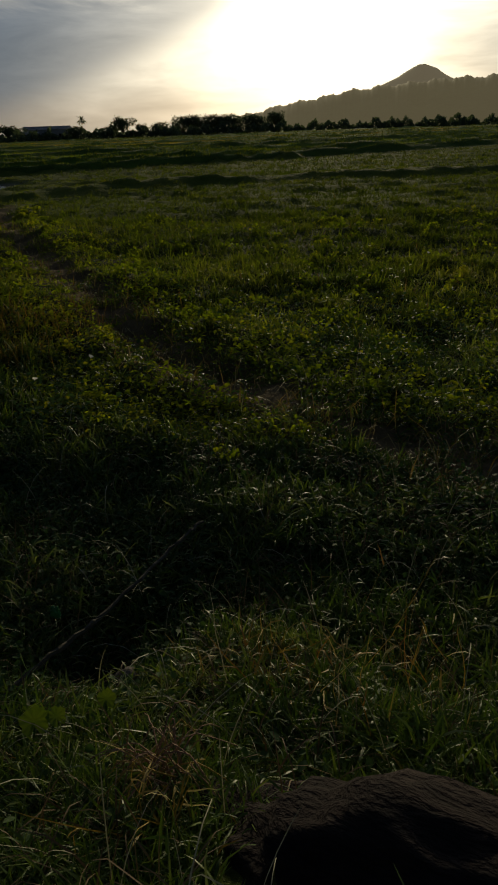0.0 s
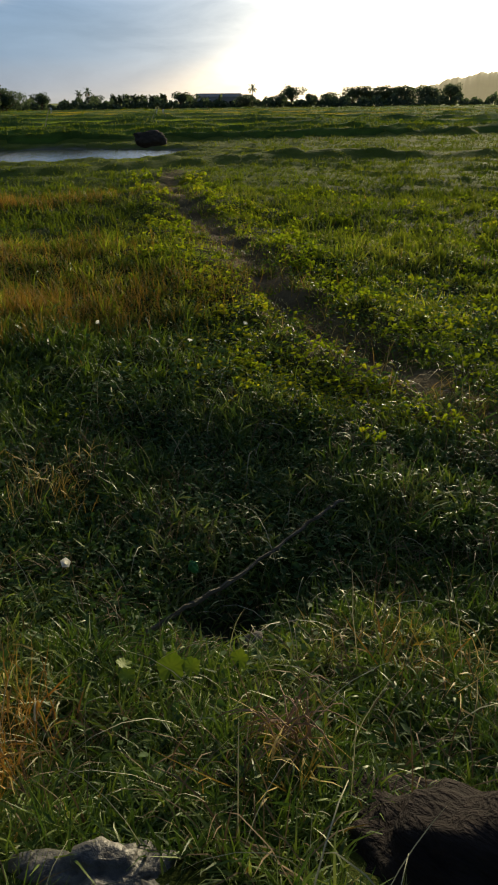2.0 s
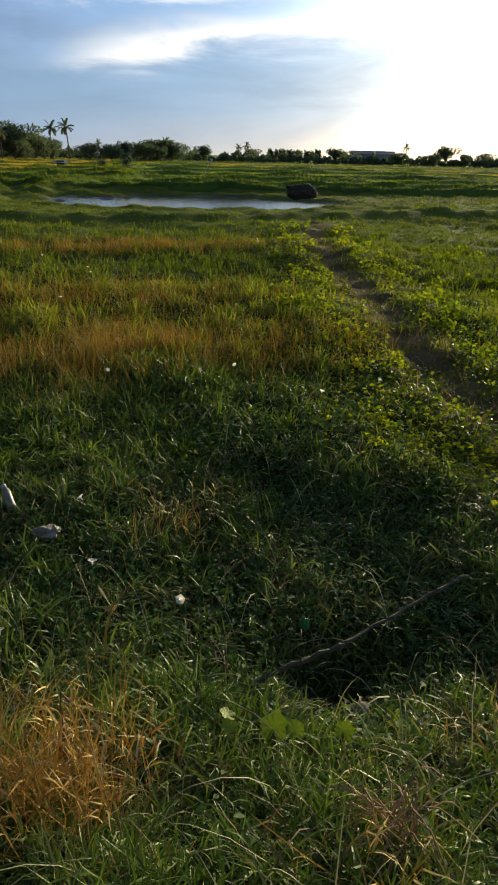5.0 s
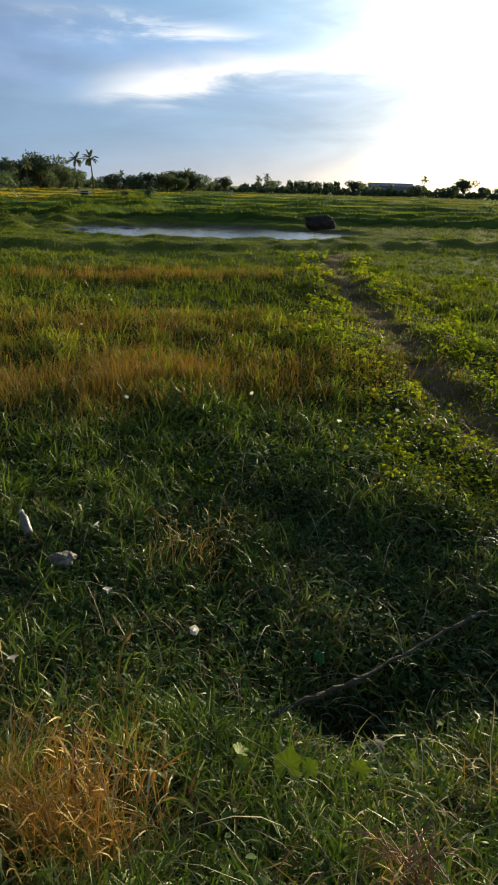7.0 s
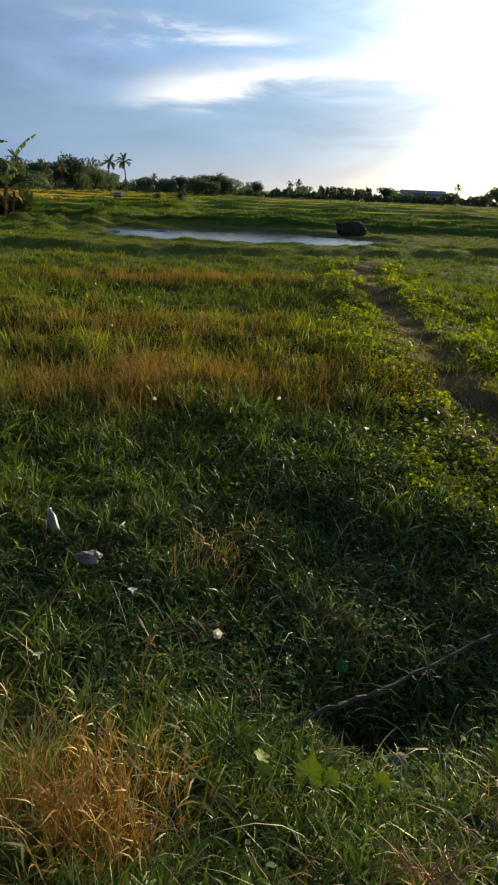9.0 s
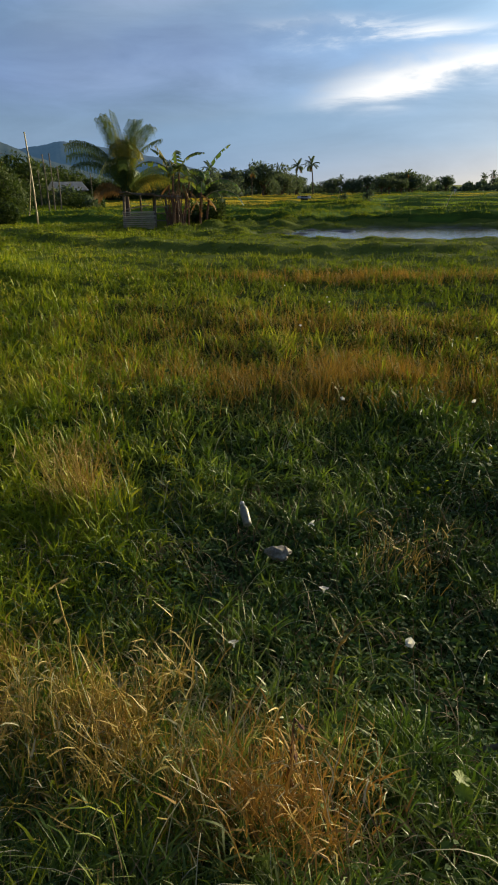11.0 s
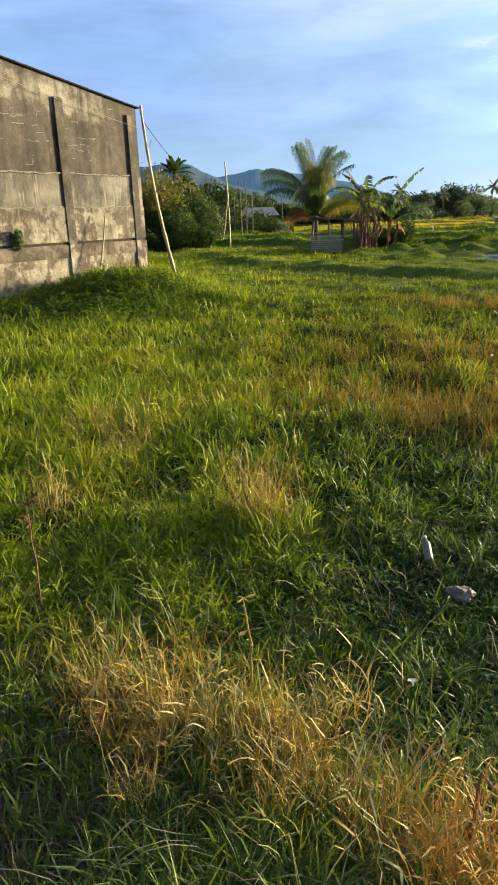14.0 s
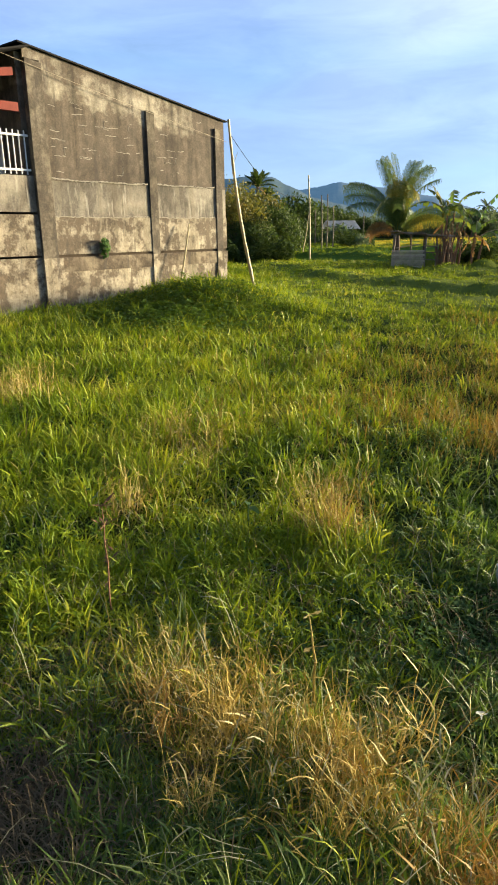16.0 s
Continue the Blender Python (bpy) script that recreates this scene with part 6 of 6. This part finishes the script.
def lie(p, az, up):
    """A pose whose z axis points away at az, raised by up degrees."""
    d = Vector((-math.sin(radians(az)) * math.cos(radians(up)), math.cos(radians(az)) * math.cos(radians(up)), math.sin(radians(up))))
    return Matrix.Translation(p) @ d.to_track_quat("Z", "Y").to_matrix().to_4x4()


CLOUDY = plain("cloudy_plastic", [(0.35, (0.15, 0.155, 0.115)), (0.65, (0.29, 0.29, 0.22))], 45, 0.35)
SHELL = plain("pale_crumpled_plastic", [(0.35, (0.14, 0.125, 0.095)), (0.65, (0.38, 0.35, 0.28))], 40, 0.6, stretch=(1, 0.2, 1), bump=0.8)
DARKWOOD = plain("damp_dead_wood", [(0.3, (0.06, 0.055, 0.037)), (0.7, (0.155, 0.14, 0.10))], 8, 0.85)
bottle = thing("plastic_bottle", lie((-3.13, 2.25, -0.10), 66, 30) @ Matrix.Scale(0.72, 4), "cloudy white plastic bottle lying in the weeds", "bottle")
part("body", lathe(bmesh.new(), [(0.026, 0), (0.032, 0.008), (0.033, 0.05), (0.030, 0.065), (0.033, 0.08), (0.033, 0.13), (0.028, 0.155), (0.015, 0.178), (0.013, 0.19)]), CLOUDY, bottle)
part("cap", lathe(bmesh.new(), [(0.016, 0.188), (0.017, 0.192), (0.017, 0.204), (0.015, 0.207)]), WHITE, bottle, "white screw cap")

lump("crumpled_bag", Matrix.Translation((-2.86, 2.23, -0.14)) @ Matrix.Rotation(radians(40), 4, "Z"), (0.065, 0.045, 0.03), SHELL, "crumpled pale grey plastic bag in the weeds", "bag", 12, 0.5, 4)
lump("plastic_sheet", Matrix.Translation((-1.02, 0.98, 0.19)) @ Matrix.Rotation(radians(20), 4, "Z"), (0.15, 0.08, 0.05), TRASH, "dirty crumpled grey plastic sheet in the grass", "plastic sheet", 14, 0.6, 4)
lump("plastic_sheet", Matrix.Translation((-0.80, 0.92, 0.215)) @ Matrix.Rotation(radians(-15), 4, "Z"), (0.15, 0.075, 0.045), TRASH, "dirty crumpled grey plastic sheet in the grass", "plastic sheet", 15, 0.6, 4)
lump("broken_stone", Matrix.Translation((-1.12, 2.12, -0.24)), (0.045, 0.035, 0.03), GREYWOOD, "grey broken stone at the edge of the hollow", "stone", 16, 0.35, 3)
lump("green_bottle_shard", Matrix.Translation((-1.46, 2.31, -0.12)), (0.018, 0.012, 0.026), GREENPLASTIC, "bright green plastic scrap in the hollow", "scrap", 17, 0.8, 4)

bm = bmesh.new()
twig_rng = random.Random(4)
knots = [Vector(p) for p in ((-1.54, 1.86, -0.20), (-1.42, 2.06, -0.145), (-1.30, 2.28, -0.14), (-1.19, 2.56, -0.13), (-1.06, 2.88, -0.11), (-1.0, 3.04, -0.12))]
path = [a.lerp(b2, t / 6) + Vector((jitter(twig_rng, 0.006), jitter(twig_rng, 0.006), jitter(twig_rng, 0.006))) for a, b2 in zip(knots[:-1], knots[1:]) for t in range(6)]
tube(bm, path, [0.0125 * (1 - 0.5 * i / len(path)) * twig_rng.uniform(0.8, 1.25) for i in range(len(path))], 6)
tagged(part("branch", bm, DARKWOOD), "thin dark dead branch lying across the hollow", "branch")


def flower(p, seed, size=0.045):
    rng = random.Random(seed)
    t = thing("white_flower", Matrix.Translation(p) @ Euler((jitter(rng, 0.6) - 0.3, jitter(rng, 0.5), rng.uniform(0, 6))).to_matrix().to_4x4(), "small white trumpet flower among the weeds", "flower", "white flowers in the meadow")
    bm = bmesh.new()
    rings = []
    for j, (r, z) in enumerate(((0.12, 0), (0.2, 0.35), (0.55, 0.55), (1.0, 0.62))):
        rings.append([bm.verts.new((size * 0.55 * r * (1 + (0.12 * math.cos(5 * a) if j == 3 else 0)) * math.cos(a), size * 0.55 * r * (1 + (0.12 * math.cos(5 * a) if j == 3 else 0)) * math.sin(a), size * z)) for a in [2 * math.pi * i / 15 for i in range(15)]])
    for u, w in zip(rings[:-1], rings[1:]):
        for i in range(15):
            bm.faces.new((u[i], u[(i + 1) % 15], w[(i + 1) % 15], w[i]))
    part("petals", bm, PETAL, t)
    bm = bmesh.new()
    tube(bm, [(0, 0, 0.002), (0.004, 0, -0.05), (0.0, 0.01, -0.14)], 0.0025, 5)
    part("stalk", bm, WEED, t, "thin green stalk")
    return t


FLOWERS = [(-2.25, 1.95, 0.05), (-1.93, 2.10, -0.08), (-2.30, 5.07, 0.0), (-2.87, 2.49, -0.08), (-3.6, 5.02, -0.1), (-6.5, 5.72, 0.02), (-7.95, 7.6, 0.0), (-4.33, 4.2, -0.08), (-2.66, 4.82, -0.1), (-2.26, 1.5, 0.0), (-7.6, 7.3, 0.0), (-9.4, 8.0, 0.0), (0.7, 9.5, 0.0)]
for i, p in enumerate(FLOWERS):
    flower(p, i, 0.036)


def lobed_leaf(p, size, az, tip, seed):
    t = thing("squash_leaf", Matrix.Translation(p) @ Euler((radians(48 + tip), radians(8), radians(az))).to_matrix().to_4x4(), "bright yellow-green lobed squash leaf", "leaf", "squash leaves")
    bm = bmesh.new()
    n, c = 40, bm.verts.new((0, 0, 0))
    ring, inner = [], []
    for i in range(n):
        a = 2 * math.pi * i / n
        r = size * (0.5 + 0.045 * math.cos(5 * (a - math.pi / 2)) + 0.03 * math.cos(13 * a + seed) + 0.02 * math.cos(3 * a + 2 * seed)) * (0.55 if abs(a - 1.5 * math.pi) < 0.25 else 1)
        ring.append(bm.verts.new((r * math.cos(a), r * math.sin(a), 0.12 * r + 0.03 * size * math.sin(10 * a))))
        inner.append(bm.verts.new((0.5 * r * math.cos(a), 0.5 * r * math.sin(a), 0.03 * r)))
    for i in range(n):
        k2 = (i + 1) % n
        bm.faces.new((c, inner[i], inner[k2]))
        bm.faces.new((inner[i], ring[i], ring[k2], inner[k2]))
    for f in bm.faces:
        f.smooth = True
    part("blade", bm, SQUASH, t)
    bm = bmesh.new()
    tube(bm, [(0, 0, -0.002), (0, -size * 0.3, -size * 0.6), (0, -size * 0.4, -size * 1.3)], 0.003, 5)
    part("stalk", bm, WEED, t, "green leaf stalk")


lobed_leaf((-1.19, 1.60, 0.105), 0.080, 30, -14, 1)
lobed_leaf((-1.14, 1.63, 0.095), 0.055, 50, -6, 2)
lobed_leaf((-1.31, 1.55, 0.075), 0.05, 60, -20, 3)
lobed_leaf((-1.03, 1.73, 0.07), 0.055, 10, -20, 4)
lobed_leaf((-1.35, 1.60, 0.06), 0.05, 120, -24, 5)


ROOT = plain("dry_root", [(0.3, (0.20, 0.12, 0.07)), (0.7, (0.44, 0.31, 0.20))], 30, 0.8)


def tangle(p, n, seed):
    """Dead roots and runners torn out of the bank, hanging in loops."""
    rng = random.Random(seed)
    t = thing("root_tangle", Matrix.Translation(p), "tangle of dry reddish brown roots in the grass", "roots")
    for i in range(n):
        bm = bmesh.new()
        a, L, h = rng.uniform(0, 6.28), rng.uniform(0.08, 0.22), rng.uniform(0.05, 0.17)
        x, y = jitter(rng, 0.04), jitter(rng, 0.04)
        pts = [Vector((x + math.cos(a) * L * j / 6 + jitter(rng, 0.006), y + math.sin(a) * L * j / 6 + jitter(rng, 0.006), h * math.sin(math.pi * (0.15 + 0.8 * j / 6)) + jitter(rng, 0.006) - 0.02)) for j in range(7)]
        tube(bm, pts, [0.0026, 0.0024, 0.0022, 0.002, 0.0018, 0.0016, 0.0012], 4)
        part("root", bm, ROOT if i % 4 else STRAW, t)


tangle((-0.77, 1.43, 0.13), 46, 71)


def stalk(p, high, seed, label, mat, lean=0.1, sprigs=7):
    rng = random.Random(seed)
    t = thing("dry_stalk", Matrix.Translation(p), label, "weed stalk")
    pts = [Vector((lean * (i / 6) ** 2 + jitter(rng, 0.006), jitter(rng, 0.006), high * i / 6 - 0.03)) for i in range(7)]
    bm = bmesh.new()
    tube(bm, pts, [0.006, 0.0055, 0.005, 0.0045, 0.004, 0.003, 0.002], 5)
    part("stem", bm, mat, t)
    for i in range(sprigs):
        k2 = rng.randint(2, 6)
        a = rng.uniform(0, 6.28)
        L = rng.uniform(0.03, 0.08)
        bm = bmesh.new()
        q = pts[k2]
        tip = q + Vector((math.cos(a) * L, math.sin(a) * L, L * rng.uniform(-0.3, 0.9)))
        tube(bm, [q, tip], [0.0025, 0.001], 4)
        s = Vector((-math.sin(a), math.cos(a), 0)) * 0.008
        v = [bm.verts.new(q.lerp(tip, 0.4)), bm.verts.new(q.lerp(tip, 0.75) + s), bm.verts.new(tip * 1.0 + (tip - q) * 0.2), bm.verts.new(q.lerp(tip, 0.75) - s)]
        bm.faces.new(v)
        part("sprig", bm, mat, t)
    return t


RED_STEM = plain("reddish_stem", [(0.3, (0.13, 0.06, 0.035)), (0.7, (0.29, 0.16, 0.09))], 20, 0.7)
stalk(place(89.1, 3.3), 0.66, 1, "reddish brown dry weed stalk with small leaves", RED_STEM, 0.03, 26)
stalk((-1.68, 1.26, 0.02), 0.26, 2, "reddish dry weed stalk with curled leaves", RED_STEM, 0.02, 2)
stalk((-2.0, 1.75, -0.1), 0.34, 3, "pale dry weed stalk", STRAW, 0.12, 4)
stalk((-2.62, 1.02, -0.05), 0.34, 4, "pale forked dry weed stalk", STRAW, -0.06, 8)


stalk(place(68.0, 4.15) - Vector((0, 0, 0.02)), 0.46, 5, "pale upright dry stem beside the withered tuft", STRAW, 0.03, 3)


def pale_leaves(p, size, seed):
    """A creeping plant that holds two broad pale leaves over the grass."""
    rng = random.Random(seed)
    t = thing("broad_leaf_plant", Matrix.Translation(p), "low plant with two broad shiny green leaves", "plant")
    for head in (0.4, 2.9):
        bm = bmesh.new()
        rows, n = [], 8
        d = Vector((math.cos(head), math.sin(head), 0))
        side = Vector((-d.y, d.x, 0.35)).normalized()
        for j in range(n + 1):
            u = j / n
            w = size * 0.2 * math.sin(math.pi * (0.06 + 0.92 * u)) ** 0.8
            q = d * size * (0.1 + u) + Vector((0, 0, 0.19 + size * (0.35 * u - 0.55 * u * u)))
            rows.append((bm.verts.new(q - side * w), bm.verts.new(q - Vector((0, 0, 0.12 * w))), bm.verts.new(q + side * w)))
        for u, w in zip(rows[:-1], rows[1:]):
            bm.faces.new((u[0], u[1], w[1], w[0]))
            bm.faces.new((u[1], u[2], w[2], w[1]))
        part("leaf", bm, BANANA_LEAF, t)
    bm = bmesh.new()
    tube(bm, [(0, 0, -0.05), (jitter(rng, 0.02), 0, 0.10), (0, 0, 0.20)], [0.006, 0.005, 0.004], 5)
    part("stem", bm, WEED, t, "thin green stem")


pale_leaves(place(75.6, 4.05), 0.10, 3)


def flag_stick(az, rg, tip_el, foot_lean, seed):
    g = place(az, rg)
    t = thing("flag_stick", Matrix.Translation(g), "leaning bird-scaring stick with a white rag", "stick", "bird-scaring sticks in the paddies")
    h = 1.6 + rg * math.tan(radians(tip_el)) - g.z
    bm = bmesh.new()
    tube(bm, [(0, 0, -0.1), (foot_lean * 0.5, foot_lean * 0.4, h * 0.5), (foot_lean, foot_lean * 0.8, h)], [0.03, 0.025, 0.02], 5)
    part("stick", bm, PALE_SLAT, t)
    bm = bmesh.new()
    q = Vector((foot_lean, foot_lean * 0.8, h))
    rows = [(bm.verts.new(q + Vector((0.02 * i, 0.05 * math.sin(i), -0.1 * i))), bm.verts.new(q + Vector((0.18 + 0.04 * math.sin(2 * i), 0.08 * math.cos(i), -0.1 * i - 0.05)))) for i in range(5)]
    for u, w in zip(rows[:-1], rows[1:]):
        bm.faces.new((u[0], u[1], w[1], w[0]))
    part("rag", bm, WHITE, t, "torn white plastic rag")


for i, a in enumerate(((36.2, 62, -0.3, 0.5), (28.2, 88, -0.55, 0.5), (27.0, 92, -0.5, -0.4), (44.6, 80, 0.0, 0.3))):
    flag_stick(*a, i)


# ---- far houses ----
def house(az, rg, wide, deep, eaves, ridge_h, turn, label, wall_mat, roof_mat, openings=3):
    g = place(az, rg)
    t = thing("house", Matrix.Translation(g) @ Matrix.Rotation(radians(az + turn), 4, "Z"), label, "house")
    bm = bmesh.new()
    box(bm, (-wide / 2, -deep / 2, -0.4), (wide / 2, deep / 2, eaves))
    part("wall", bm, wall_mat, t)
    bm = bmesh.new()
    o = 0.4
    a = [bm.verts.new(c) for c in ((-wide / 2 - o, -deep / 2 - o, eaves - 0.1), (wide / 2 + o, -deep / 2 - o, eaves - 0.1), (wide / 2 + o, 0, ridge_h), (-wide / 2 - o, 0, ridge_h), (-wide / 2 - o, deep / 2 + o, eaves - 0.1), (wide / 2 + o, deep / 2 + o, eaves - 0.1))]
    bm.faces.new((a[0], a[1], a[2], a[3]))
    bm.faces.new((a[3], a[2], a[5], a[4]))
    r = bmesh.ops.solidify(bm, geom=bm.faces[:], thickness=0.08)
    part("roof", bm, roof_mat, t)
    for i in range(openings):
        x = -wide / 2 + wide * (i + 0.5) / openings
        # a solid dark panel, coloured as the shade inside a window
        bm = bmesh.new()
        box(bm, (x - 0.45, -deep / 2 - 0.03, 0.9), (x + 0.45, -deep / 2 + 0.02, min(eaves - 0.3, 2.0)))
        part("window", bm, ROOF_DARK, t, "dark panel in place of a shaded window opening")
    return t


house(65.95, 92, 3.2, 3.6, 2.1, 3.05, 20, "small village house with a pale grey metal roof", GREYWOOD, GALV)
house(73.5, 62, 3.0, 3.0, 2.6, 3.4, -8, "grey block house half hidden by shrubs", HOUSE_WALL, THATCH, 2)
house(23.0, 262, 15, 9, 3.4, 4.4, 4, "long low field building with a grey metal roof", HOUSE_WALL, GALV, 6)
house(24.3, 255, 5, 4, 2.4, 2.9, 0, "white painted shed beside the field building", WHITE_PAINT, WHITE_PAINT, 2)
house(47.2, 95, 1.0, 0.8, 0.75, 0.95, 0, "low white-roofed shelter at the paddy edge", GREYWOOD, WHITE_PAINT, 1)
shrub = broadleaf(35, 1.4, 1.6, HAZY_CROWN, "small dark shrub on a paddy dyke", 220, 5, 0.16, 0.1)
at_place(shrub, 42.0, 74, 0, 1.0)
copy_at(shrub, 43.9, 86, 40, 0.8)
copy_at(shrub, 65.7, 80, 90, 2.0)
copy_at(shrub, 66.6, 76, 150, 1.1)
copy_at(shrub, 64.3, 72, 200, 1.3)
copy_at(shrub, 70.2, 62, 20, 1.5)


# ---- a plant rooted in the wall ----
sprout = thing("wall_plant", Matrix.Translation(WALL_A + wall_dir * 1.95 + wall_out * 0.10 + Vector((0, 0, 1.22))), "small green plant rooted in the concrete wall", "plant")
bm = bmesh.new()
tube(bm, [(-0.1, -0.05, -0.12), (0, 0.03, 0.0), (0.03, 0.05, 0.15)], [0.012, 0.01, 0.005], 5)
part("stem", bm, BARK, sprout)
tuft = crown_mesh(55, [((0, 0.02, 0.0), (0.20, 0.14, 0.16)), ((0.06, 0.02, 0.14), (0.13, 0.10, 0.12)), ((-0.02, 0.02, -0.16), (0.12, 0.10, 0.14))], 260, 0.06, WEED, "leaves")
tuft.parent = sprout
